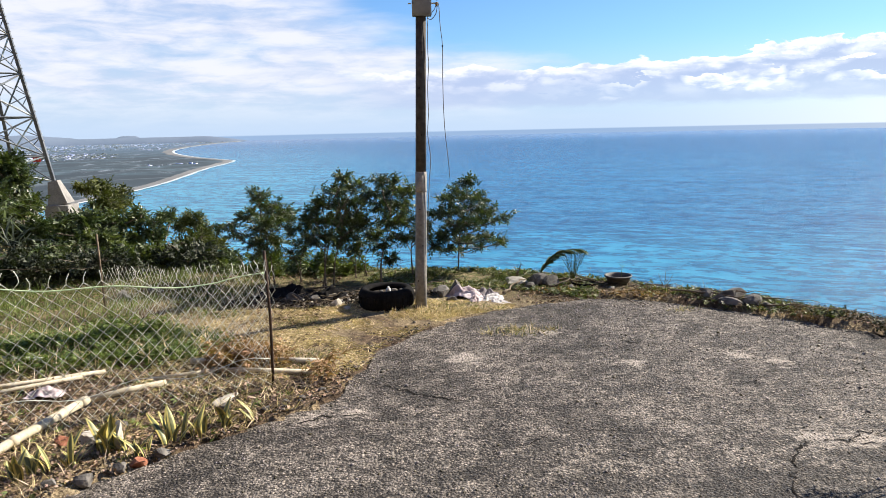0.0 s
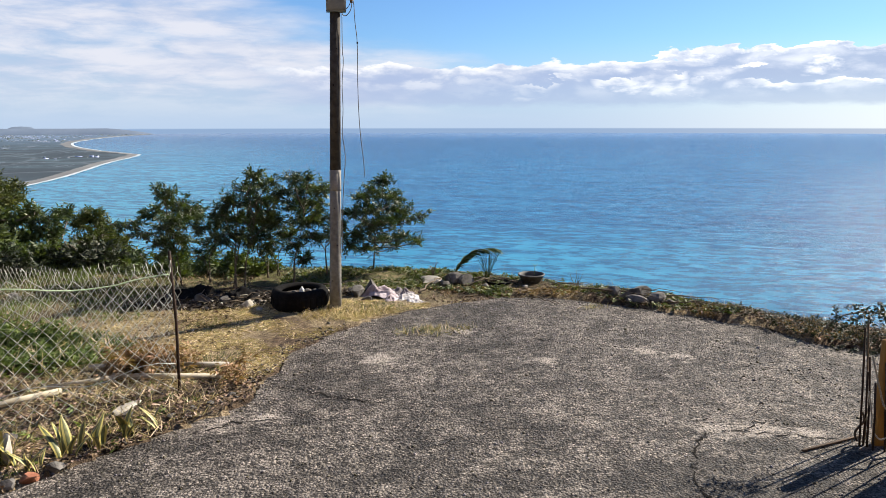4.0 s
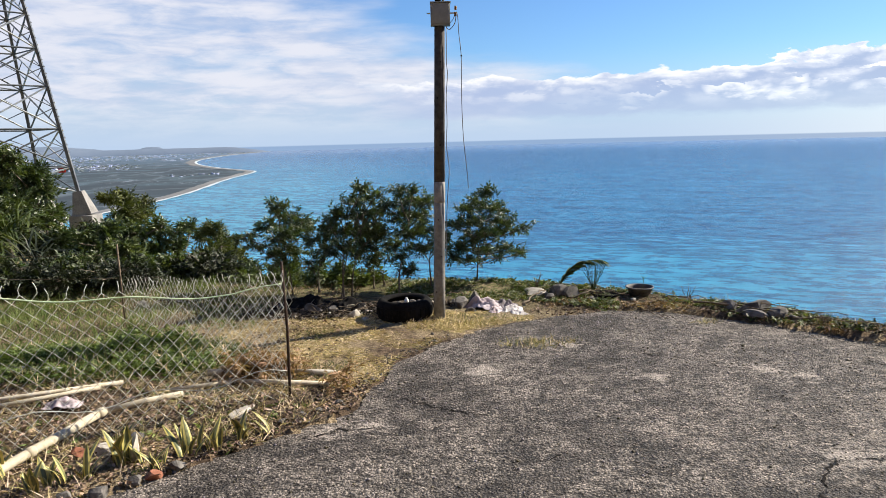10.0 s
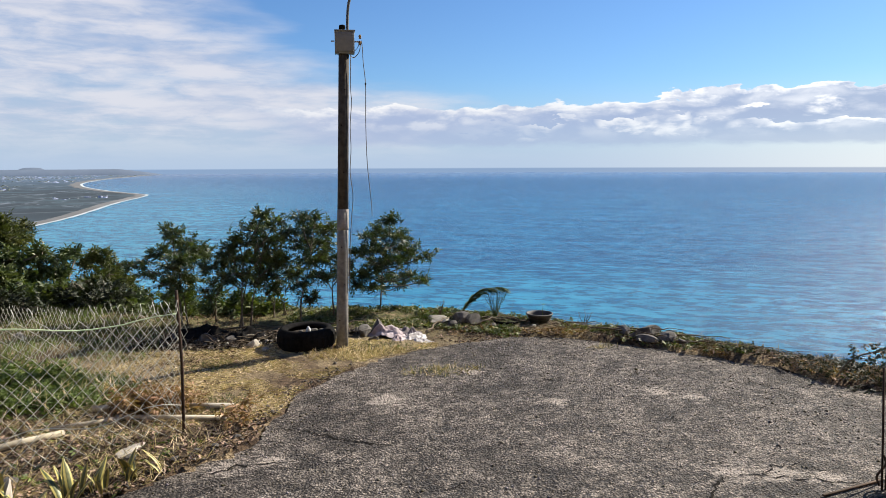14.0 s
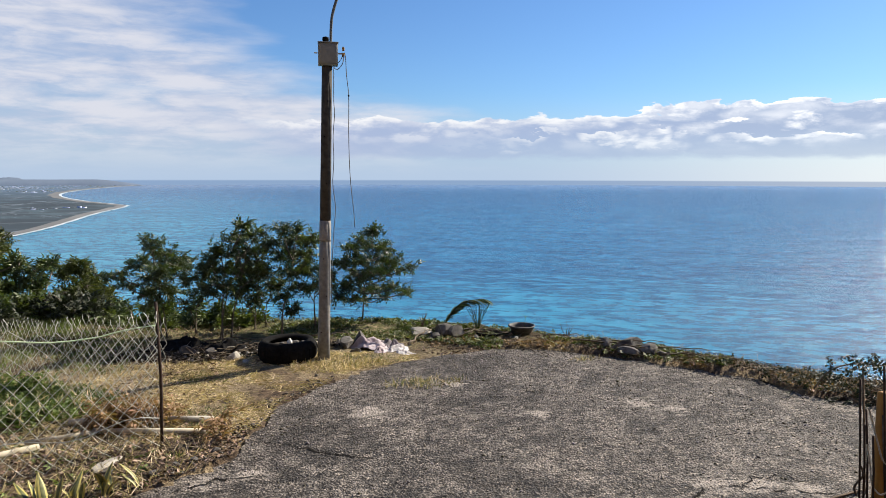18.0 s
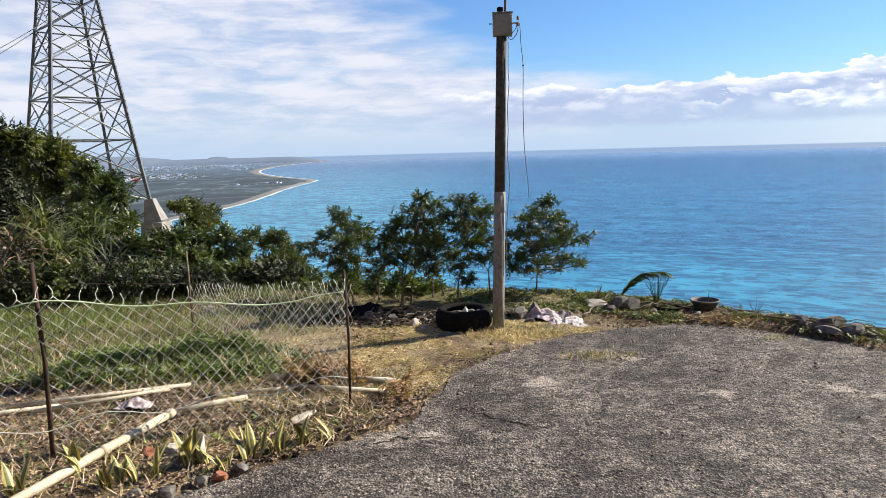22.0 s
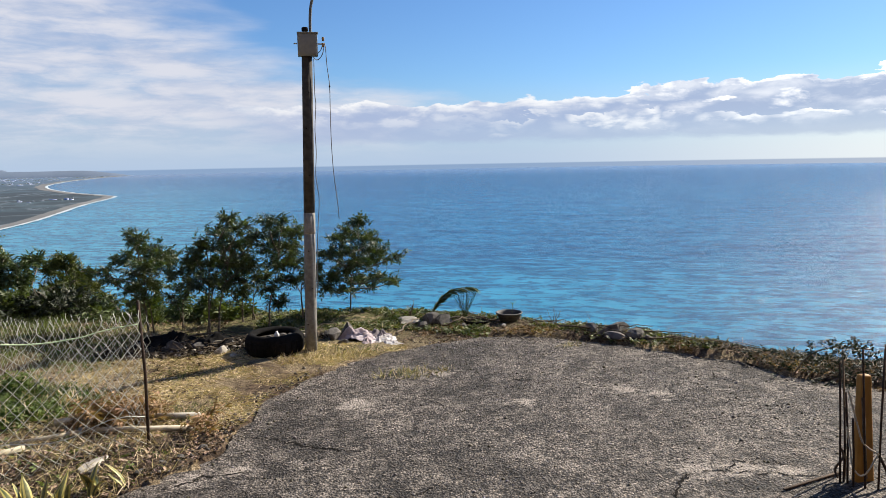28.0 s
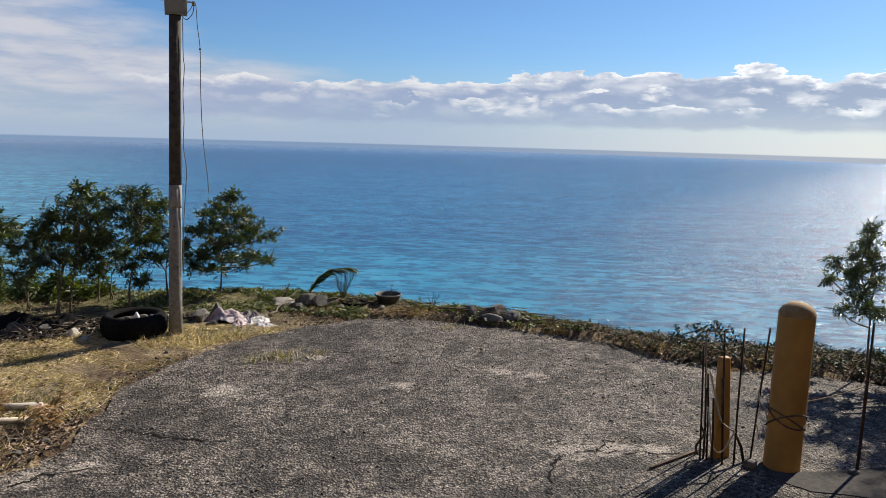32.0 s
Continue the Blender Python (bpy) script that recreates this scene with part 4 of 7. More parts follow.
# ---- plants ----
def tree(name, base, lobes, stems, trunk, label, seed, leaf=0.10, sprigs=60, mat=LEAF, twig=0.004, shapes=SPRIGS, group="", kind_name="tree", fork_at=0.34, swell=1.0):
    """A tree or shrub. lobes: (x, y, z, rx, ry, rz, share) in metres from its foot; stems: foot offsets; sprigs: twig ends in a lobe of share 1; swell: growth of the lobes."""
    rnd = np.random.RandomState(seed)
    ob = thing(name, base, label, kind_name, group)
    bm = bmesh.new()
    pos, fwd = [], []
    C = np.array([q[:3] for q in lobes])
    mean, high = C.mean(axis=0), C[:, 2].max()
    leaders = []
    for k, (fx, fy) in enumerate(stems):
        foot = np.array((fx, fy, -0.08))
        side = C[k::len(stems)].mean(axis=0)
        fork = np.array((0.2 * side[0] + fx * 0.7, 0.2 * side[1] + fy * 0.7, fork_at * mean[2]))
        top = np.array((0.55 * side[0] + 0.45 * mean[0], 0.55 * side[1] + 0.45 * mean[1], 0.45 * mean[2] + 0.45 * high))
        path = spline([foot, (foot + fork) / 2 + rnd.normal(0, trunk * 0.6, 3) * (1, 1, 0), fork, (fork + top) / 2 + rnd.normal(0, trunk, 3), top], 4)
        tube(bm, path, [max(twig, trunk * (1 - 0.82 * q / (len(path) - 1))) for q in range(len(path))], 8)
        leaders.append((path, len(path) // 3))
    for i, (x, y, z, rx, ry, rz, share) in enumerate(lobes):
        c = np.array((x, y, z))
        rx, ry, rz = rx * swell, ry * swell, rz * swell
        path, low = leaders[i % len(leaders)]
        gap = [float(np.linalg.norm(np.array(p) - c)) + 1.6 * max(0.0, p[2] - z + 0.35 * abs(z - path[low][2])) for p in path[low:]]
        root = np.array(path[low + int(np.argmin(gap))])
        core = c - np.array((0, 0, rz * 0.3))
        limb = spline([root, root + (core - root) * 0.5 + np.array((0, 0, -0.06 * np.linalg.norm(core - root))) + rnd.normal(0, 0.02 * np.linalg.norm(core - root) + 0.004, 3), core], 4)
        thick = max(twig * 1.7, trunk * 0.36)
        tube(bm, limb, [thick + (twig * 1.2 - thick) * q / (len(limb) - 1) for q in range(len(limb))], 6)
        n = max(5, int(sprigs * share))
        u = rnd.normal(size=(n, 3))
        u /= np.linalg.norm(u, axis=1, keepdims=True)
        reach = rnd.uniform(0.05, 1.0, (n, 1)) ** 0.42
        tips = c + u * reach * np.array((rx, ry, rz)) * (1 + 0.18 * np.sin(7 * u[:, :1] + 5 * u[:, 2:3] + i) + 0.22 * np.sin(11 * u[:, 1:2] + 9 * u[:, :1] - 2 * i))
        hubs = c + rnd.normal(size=(max(3, n // 10), 3)) * np.array((rx, ry, rz)) * 0.42
        for h in hubs:
            tube(bm, curve_pts(core, h, -0.03 * rz, 3, 0.03 * rz, int(rnd.randint(9999))), [twig * 1.3, twig * 1.2, twig, twig * 0.8], 4, False)
        for k, tip in enumerate(tips):
            h = hubs[np.argmin(((hubs - tip) ** 2).sum(1))]
            out = tip - h
            out /= np.linalg.norm(out) + 1e-6
            w = u[k] * 0.6 + out * 0.5 + rnd.normal(0, 0.38, 3) + np.array((0, 0, 0.22))
            w /= np.linalg.norm(w)
            start = tip - w * leaf * 0.7
            if k % 3 == 0:
                tube(bm, [h, (h + start) / 2 + rnd.normal(0, 0.02, 3) * rz, start + w * leaf * 0.5], [twig * 0.8, twig * 0.7, twig * 0.4], 4, False)
            pos.append(start)
            fwd.append(w)
            for _ in range(2):
                pos.append(start + rnd.normal(0, leaf * 0.5, 3))
                fwd.append(w + rnd.normal(0, 0.6, 3))
    part("trunk", bm, BARK, ob, "thin grey-brown stems")
    pos, fwd = np.array(pos), np.array(fwd)
    sets = []
    pick = rnd.randint(0, len(shapes), len(pos))
    for j, sh in enumerate(shapes):
        k = pick == j
        if k.any():
            sets.append(strewn("s", sh, pos[k], rotations(fwd[k], rnd.uniform(-0.9, 0.9, k.sum())), leaf * rnd.uniform(0.7, 1.25, k.sum()) * 1.7))
    part("crown", joined("crown", sets), mat, ob, soft=False)
    return ob


def on_ground(a, r):
    p = polar(a, r)
    return Vector((p.x, p.y, gz(p.x, p.y)))


def rel(base, a, r, z):
    p = polar(a, r, z)
    return (p.x - base.x, p.y - base.y, p.z - base.z)


def tree_at(name, foot, lobes, stems, trunk, label, seed, **kw):
    """lobes: (bearing, distance, height, half-width across, half-height, share)."""
    base = on_ground(*foot)
    return tree(name, base, [(*rel(base, a, r, z), w, w * 0.8, h, s) for a, r, z, w, h, s in lobes], stems, trunk, label, seed, **kw)


def make_terrace_trees():
    g = "young trees along the terrace edge"
    lab = "young leafy tree with thin stems at the terrace edge"
    # lobes: bearing, distance, height, half-width, half-height, share
    tree_at("tree", (-11.9, 7.5), [(-12.4, 7.61, 0.95, 0.108, 0.097, 0.8), (-11.3, 7.8, 0.83, 0.124, 0.088, 0.78), (-13.1, 8.03, 0.72, 0.14, 0.09, 0.86), (-15.0, 7.69, 0.66, 0.132, 0.055, 0.55), (-14.1, 7.87, 0.52, 0.087, 0.057, 0.35), (-12.0, 7.51, 0.68, 0.167, 0.109, 1.4), (-10.6, 7.8, 0.7, 0.137, 0.101, 0.98), (-9.8, 7.95, 0.74, 0.089, 0.058, 0.35), (-11.6, 7.65, 0.47, 0.172, 0.087, 1.09), (-12.9, 7.86, 0.46, 0.075, 0.057, 0.3), (-12.4, 7.61, 0.35, 0.11, 0.049, 0.4)],
            [(0, 0), (0.05, 0.03)], 0.011, lab, 21, swell=1.1, sprigs=38, leaf=0.050, group=g)
    tree_at("tree", (-7.4, 7.1), [(-5.7, 7.15, 1.16, 0.086, 0.063, 0.46), (-4.7, 7.3, 1.06, 0.106, 0.077, 0.65), (-6.2, 7.49, 0.99, 0.121, 0.073, 0.67), (-7.4, 7.19, 0.9, 0.128, 0.087, 0.92), (-5.1, 7.44, 0.87, 0.168, 0.096, 1.24), (-3.7, 7.16, 0.97, 0.081, 0.081, 0.54), (-7.9, 7.3, 0.72, 0.153, 0.095, 1.16), (-6.0, 7.61, 0.67, 0.197, 0.099, 1.42), (-4.4, 7.17, 0.71, 0.151, 0.093, 1.16), (-9.4, 7.42, 0.64, 0.143, 0.072, 0.8), (-7.9, 7.03, 0.58, 0.159, 0.068, 0.93), (-5.8, 7.3, 0.52, 0.19, 0.071, 1.07)],
            [(0, 0), (-0.06, 0.1), (0.05, 0.06)], 0.013, lab, 22, swell=1.1, sprigs=38, leaf=0.052, group=g)
    tree_at("tree", (-3.0, 7.25), [(-2.6, 7.14, 1.12, 0.092, 0.052, 0.4), (-1.4, 7.3, 1.12, 0.071, 0.053, 0.3), (-1.6, 7.51, 0.97, 0.133, 0.085, 0.86), (-0.3, 7.23, 0.99, 0.082, 0.082, 0.54), (-2.3, 7.42, 0.83, 0.144, 0.084, 0.93), (-0.7, 7.11, 0.85, 0.115, 0.069, 0.67), (-1.8, 7.3, 0.68, 0.154, 0.083, 1.01), (-3.4, 7.49, 0.52, 0.122, 0.073, 0.67), (-1.3, 7.21, 0.53, 0.106, 0.053, 0.45), (-2.1, 7.4, 0.27, 0.121, 0.061, 0.56), (-2.7, 7.16, 0.45, 0.082, 0.053, 0.35)],
            [(0, 0)], 0.013, lab, 23, swell=1.1, sprigs=38, leaf=0.050, group=g)
    tree_at("tree", (-0.3, 7.5), [(-0.5, 7.34, 0.67, 0.095, 0.065, 0.49), (0.7, 7.5, 0.59, 0.121, 0.073, 0.67), (-0.8, 7.63, 0.45, 0.081, 0.05, 0.29), (0.5, 7.42, 0.49, 0.096, 0.054, 0.4)], [(0, 0)], 0.014, lab, 24, swell=1.1, sprigs=38, leaf=0.050, group=g)
    layers = [(4.5, 7.54, 1.04, 0.119, 0.048, 0.51), (3.6, 7.75, 0.95, 0.123, 0.056, 0.57), (3.0, 7.94, 0.84, 0.114, 0.064, 0.57), (4.9, 7.63, 0.88, 0.145, 0.067, 0.84), (5.9, 7.81, 0.84, 0.074, 0.05, 0.31), (3.8, 7.44, 0.77, 0.178, 0.06, 0.96), (5.4, 7.75, 0.71, 0.135, 0.05, 0.56), (6.4, 7.87, 0.71, 0.074, 0.038, 0.23), (2.2, 7.65, 0.7, 0.123, 0.062, 0.64), (6.1, 7.88, 0.6, 0.161, 0.044, 0.58), (7.4, 7.58, 0.66, 0.095, 0.036, 0.31), (3.3, 7.75, 0.55, 0.174, 0.062, 0.89)]
    layers += [(4.7, 7.52, 0.61, 0.131, 0.048, 0.56), (2.6, 7.75, 0.43, 0.162, 0.063, 0.83), (4.3, 8.04, 0.34, 0.18, 0.058, 0.8), (6.1, 7.63, 0.43, 0.145, 0.049, 0.61), (7.1, 7.84, 0.34, 0.111, 0.038, 0.34), (3.2, 7.5, 0.33, 0.145, 0.043, 0.54), (1.7, 7.75, 0.34, 0.069, 0.076, 0.42), (5.4, 7.89, 0.29, 0.088, 0.032, 0.22)]
    tree_at("tree", (3.6, 7.75), layers, [(0, 0)], 0.011, "young spreading tree with layered branches at the terrace edge", 25, swell=1.1, sprigs=38, leaf=0.050, group=g, fork_at=0.62)
    for a, r, s in ((-5.0, 7.7, 31), (-4.2, 7.75, 32), (-9.5, 7.6, 33)):
        tree_at("sapling", (a, r), [(a + 0.5, r, 0.40, 0.10, 0.10, 0.22), (a - 0.7, r, 0.32, 0.08, 0.08, 0.2)], [(0, 0), (0.03, 0.0)], 0.009, "thin sparse sapling on the terrace edge", s, sprigs=26, leaf=0.07, group="saplings at the terrace edge", kind_name="sapling")
    for i, (a, r, z, w, h) in enumerate(((-13.5, 8.4, 0.02, 0.5, 0.20), (-10.5, 8.6, -0.02, 0.4, 0.18), (-7.6, 8.2, 0.06, 0.4, 0.16), (-16.0, 9.0, -0.05, 0.6, 0.24))):
        tree_at("shrub", (a, r), [(a, r, z, w, h, 1.0), (a + 2, r - 0.2, z - 0.05, w * 0.7, h * 0.7, 0.6)], [(0, 0), (0.1, 0)], 0.012, "low dark green shrub on the slope", 41 + i, sprigs=60, leaf=0.09, mat=LEAF2, group="low shrubs", kind_name="shrub")


def make_hill_trees():
    lab = "dense dark green tree on the hillside"
    g = "hillside trees"
    # lobes: bearing, distance, height, half-width, half-height, share
    crowns = [
        ((-33.4, 18.5), [(-34.6, 17.99, 2.03, 0.423, 0.223, 2.0), (-32.9, 19.0, 1.91, 0.394, 0.24, 1.7), (-35.1, 20.14, 1.57, 0.529, 0.387, 3.5), (-31.9, 18.54, 1.56, 0.416, 0.315, 2.4), (-33.9, 19.76, 1.01, 0.713, 0.481, 5.83), (-31.5, 17.99, 0.97, 0.454, 0.385, 3.33)], OLIVE, 46, 0.105),
        ((-29.4, 14.8), [(-30.6, 14.52, 1.4, 0.223, 0.187, 1.2), (-29.2, 15.0, 1.17, 0.295, 0.196, 1.5), (-30.5, 15.84, 0.89, 0.428, 0.274, 2.8), (-28.6, 14.76, 0.89, 0.235, 0.183, 1.13), (-28.0, 15.16, 0.44, 0.163, 0.156, 0.62), (-30.9, 14.12, 0.57, 0.398, 0.244, 2.93), (-29.1, 15.0, 0.36, 0.397, 0.219, 2.22)], LEAF, 40, 0.085),
        ((-23.4, 21.8), [(-24.6, 21.53, 0.24, 0.243, 0.13, 0.36), (-23.7, 22.0, 0.16, 0.345, 0.167, 0.61), (-22.4, 22.59, -0.12, 0.328, 0.225, 0.72), (-23.1, 21.53, -0.28, 0.496, 0.246, 1.33)], OLIVE, 60, 0.10),
        ((-24.0, 10.9), [(-24.8, 10.71, 0.51, 0.151, 0.097, 0.67), (-23.5, 11.0, 0.4, 0.222, 0.118, 1.09), (-21.8, 11.35, 0.38, 0.2, 0.105, 0.8), (-21.0, 10.91, 0.51, 0.097, 0.059, 0.23), (-26.2, 11.13, 0.37, 0.139, 0.1, 0.6), (-24.2, 10.44, 0.23, 0.284, 0.127, 1.69), (-22.1, 11.0, 0.13, 0.226, 0.11, 1.01), (-26.9, 11.41, 0.15, 0.22, 0.137, 1.24), (-27.8, 10.87, 0.44, 0.133, 0.113, 0.7)], LEAF, 26, 0.072),
        ((-16.9, 13.0), [(-17.4, 12.69, 0.2, 0.175, 0.12, 0.6), (-18.2, 13.0, 0.05, 0.139, 0.123, 0.47), (-16.7, 13.35, -0.12, 0.206, 0.169, 0.89), (-15.8, 12.83, -0.29, 0.2, 0.143, 0.78), (-15.0, 13.16, -0.57, 0.186, 0.148, 0.7), (-17.4, 12.45, -0.24, 0.307, 0.177, 1.6), (-16.2, 13.0, -0.68, 0.386, 0.146, 1.48), (-18.2, 13.49, -0.68, 0.29, 0.15, 1.09)], OLIVE, 60, 0.062),
        ((-20.0, 11.2), [(-20.4, 11.0, 0.36, 0.164, 0.077, 0.5), (-19.5, 11.3, 0.41, 0.17, 0.062, 0.39), (-18.8, 11.48, 0.43, 0.104, 0.045, 0.17), (-20.2, 11.12, 0.13, 0.2, 0.104, 0.8), (-20.9, 11.51, -0.19, 0.241, 0.108, 0.93), (-19.2, 11.0, -0.09, 0.167, 0.104, 0.67)], LEAF, 24, 0.072),
        ((-32.0, 13.6), [(-34.2, 12.42, 0.71, 0.449, 0.26, 5.0), (-35.4, 13.5, 0.93, 0.355, 0.278, 3.75), (-32.5, 14.4, 0.12, 0.45, 0.256, 3.47), (-30.0, 13.1, 0.11, 0.387, 0.21, 2.75), (-35.1, 13.95, 0.03, 0.416, 0.242, 3.47), (-28.1, 12.96, 0.09, 0.263, 0.192, 1.67), (-32.0, 13.5, -0.17, 0.515, 0.194, 3.33), (-35.8, 14.22, -0.26, 0.335, 0.197, 2.22)], DULL, 26, 0.08),
        ((-38.0, 19.0), [(-37, 19, 1.8, 1.1, 0.6, 6), (-39.5, 19, 1.9, 1.2, 0.7, 6), (-38, 18, 1.0, 1.6, 0.9, 8)], DULL, 40, 0.11),
        ((-25.6, 14.5), [(-26.0, 14.5, -0.1, 0.5, 0.3, 3), (-24.6, 14.6, -0.2, 0.4, 0.25, 2.5), (-26.9, 14.2, -0.35, 0.45, 0.3, 2.5)], DULL, 36, 0.085),
    ]
    for i, (foot, lobes, m, n, leaf) in enumerate(crowns):
        tree_at("tree", foot, lobes, [(0, 0), (0.2, 0.1), (-0.2, 0.1)], 0.025 + leaf * 0.2, lab, 60 + i, leaf=leaf, sprigs=int(n * 1.8), swell=1.15, mat=m, twig=0.006,
                shapes=[[FAR_WHORL, FAR_SPRIGS[1]], FAR_SPRIGS, [FAR_SPRIGS[0], FAR_WHORL]][i % 3], group=g, kind_name="tree")
    for i, (a, r, w, h) in enumerate(((-14.6, 9.2, 0.34, 0.12), (-18.0, 9.0, 0.36, 0.14), (-21.4, 9.3, 0.34, 0.13), (-24.6, 8.8, 0.36, 0.16), (-27.0, 9.2, 0.40, 0.18), (-30.0, 8.9, 0.42, 0.20), (-33.0, 9.2, 0.46, 0.24), (-37.0, 9.2, 0.6, 0.35), (-42, 9.4, 0.7, 0.42))):
        z = gz(*polar(a, r).xy)
        lobes = [(a, r, z + h * 1.25, w, h * 0.75, 2.0), (a + 1.6, r - 0.15, z + h * 0.8, w * 0.7, h * 0.6, 1.2), (a - 1.5, r + 0.1, z + h * 1.0, w * 0.6, h * 0.7, 1.1)]
        tree_at("shrub", (a, r), lobes, [(0, 0), (0.2, 0.1), (-0.2, 0.1)], 0.03, "dark tangled shrub behind the yard", 75 + i, leaf=0.055, sprigs=60, swell=1.2, mat=(LEAF2, DULL, LEAF2, DULL)[i % 4], shapes=FAR_SPRIGS, twig=0.004, group="shrubs behind the yard", kind_name="shrub")
    # drooping screw-pine with dead fronds
    rnd = np.random.RandomState(77)
    for a, r, z, n, m, lab2 in ((-34.2, 10.4, 0.68, 170, OLIVE, "shaggy screw-pine with long arching dull green leaves"), (-31.1, 10.8, 0.53, 150, LEAF2, "shaggy screw-pine with long arching green leaves"), (-36.0, 9.61, 0.43, 150, LITTER, "shaggy screw-pine with dead hanging leaves"), (-33.2, 9.6, 0.50, 120, VINE, "shaggy screw-pine with long drooping green leaves"), (-35.0, 9.8, 0.35, 110, LITTER, "shaggy screw-pine with dead brown hanging leaves"), (-29.6, 10.0, 0.22, 90, DULL, "clump of long strap leaves behind the yard")):
        b = on_ground(a, r)
        ob = thing("screw_pine", b, lab2, "plant")
        h = z - b.z
        part("trunk", tubes(([Vector((0, 0, -0.1)), Vector((0.03, 0, h * 0.5)), Vector((0, 0, h))], [0.05, 0.04, 0.03]), sides=8), BARK, ob)
        d = np.stack([rnd.normal(size=n), rnd.normal(size=n), rnd.normal(0.25, 0.5, n)], 1)
        long_leaf = ([(-0.02, 0, 0), (0.02, 0, 0), (-0.022, 0.35, 0.12), (0.022, 0.35, 0.12), (-0.016, 0.7, 0.08), (0.016, 0.7, 0.08), (0, 1.0, -0.16)], [(0, 1, 3, 2), (2, 3, 5, 4), (4, 5, 6)])
        part("leaves", strewn("leaves", long_leaf, np.tile((0, 0, h), (n, 1)) + rnd.normal(0, 0.08, (n, 3)), rotations(d, rnd.uniform(-0.3, 0.3, n)), rnd.uniform(0.3, 0.72, n)), m, ob, soft=False)


def make_right_trees():
    g = "trees beyond the bollard"
    lab = "backlit broadleaf tree beside the terrace edge"
    tree_at("tree", (52.6, 6.3), [(51.7, 6.17, 1.12, 0.06, 0.04, 0.38), (51.9, 6.3, 1.02, 0.09, 0.046, 0.61), (51.2, 6.48, 0.89, 0.094, 0.057, 0.73), (50.0, 6.25, 0.85, 0.055, 0.042, 0.33), (49.9, 6.35, 0.69, 0.056, 0.042, 0.33), (51.0, 6.1, 0.8, 0.097, 0.063, 0.93), (52.3, 6.3, 0.85, 0.073, 0.064, 0.7), (52.5, 6.43, 0.7, 0.067, 0.056, 0.53), (51.4, 6.2, 0.63, 0.098, 0.055, 0.8), (50.6, 6.36, 0.45, 0.064, 0.043, 0.38), (52.0, 6.08, 0.54, 0.104, 0.045, 0.72), (53.2, 6.3, 0.49, 0.065, 0.041, 0.4)],
            [(0, 0)], 0.010, lab, 81, swell=1.15, sprigs=26, leaf=0.044, group=g, fork_at=0.62)
    crown = [(56.2, 6.31, 1.36, 0.037, 0.044, 0.28), (56.1, 6.4, 1.22, 0.046, 0.062, 0.47), (56.5, 6.5, 1.1, 0.046, 0.054, 0.4), (55.5, 6.34, 1.15, 0.057, 0.04, 0.38), (54.7, 6.43, 1.21, 0.028, 0.041, 0.17), (54.1, 6.28, 1.11, 0.055, 0.04, 0.35), (55.7, 6.4, 1.02, 0.085, 0.045, 0.61), (53.5, 6.51, 0.99, 0.053, 0.051, 0.4), (54.7, 6.29, 0.94, 0.101, 0.053, 0.87), (53.5, 6.45, 0.91, 0.049, 0.042, 0.3), (54.2, 6.21, 0.83, 0.085, 0.053, 0.73), (56.1, 6.4, 0.87, 0.061, 0.054, 0.53)]
    crown += [(56.9, 6.31, 0.95, 0.041, 0.039, 0.28), (55.8, 6.4, 0.75, 0.093, 0.054, 0.8), (57.0, 6.51, 0.77, 0.05, 0.05, 0.4), (53.8, 6.34, 0.65, 0.052, 0.055, 0.43), (55.3, 6.51, 0.56, 0.104, 0.065, 1.01), (56.8, 6.23, 0.62, 0.074, 0.061, 0.78), (54.8, 6.4, 0.48, 0.08, 0.046, 0.56), (56.1, 6.64, 0.4, 0.113, 0.066, 1.09), (57.4, 6.32, 0.43, 0.068, 0.062, 0.7), (55.4, 6.48, 0.29, 0.072, 0.037, 0.4), (57.2, 6.21, 0.32, 0.082, 0.052, 0.73), (54.0, 6.4, 0.17, 0.033, 0.023, 0.11), (55.7, 6.48, 0.16, 0.036, 0.023, 0.12)]
    tree_at("tree", (56.6, 6.4), crown, [(0, 0)], 0.05, "backlit broadleaf tree with a thick trunk beside the terrace edge", 82, swell=1.1, sprigs=25, leaf=0.046, group=g)
    tree_at("tree", (61.2, 6.1), [(60.4, 6.1, 1.10, 0.30, 0.28, 1.2), (61.2, 6.0, 0.75, 0.42, 0.32, 1.6), (63.5, 6.1, 1.0, 0.42, 0.38, 1.5), (60.4, 5.9, 0.45, 0.32, 0.20, 1.0)],
            [(0, 0)], 0.05, lab, 83, sprigs=60, leaf=0.09, group=g, shapes=[FAR_WHORL])
    # this and the next four trees stand out of view, placed for dappled shade
    tree_at("tree", (67, 7.6), [(66, 7.6, 1.6, 0.5, 0.5, 1.2), (68.5, 7.6, 1.3, 0.5, 0.5, 1.2), (66.5, 7.6, 0.7, 0.5, 0.4, 1.0)], [(0, 0)], 0.06, lab, 84, sprigs=110, leaf=0.085, group=g, shapes=[FAR_WHORL])
    tall = [(60.9, 9.6, 2.5, 0.30, 0.25, 1.6), (61.0, 10.0, 3.1, 0.36, 0.30, 2.0), (61.6, 10.2, 3.8, 0.42, 0.34, 2.4), (62.5, 9.9, 4.4, 0.45, 0.34, 2.4), (63.5, 9.7, 3.4, 0.45, 0.36, 2.4), (63.0, 9.2, 2.7, 0.40, 0.30, 2.0), (65.0, 9.6, 4.0, 0.50, 0.40, 2.6), (65.5, 9.2, 3.0, 0.45, 0.36, 2.2), (61.8, 8.8, 2.0, 0.30, 0.25, 1.4)]
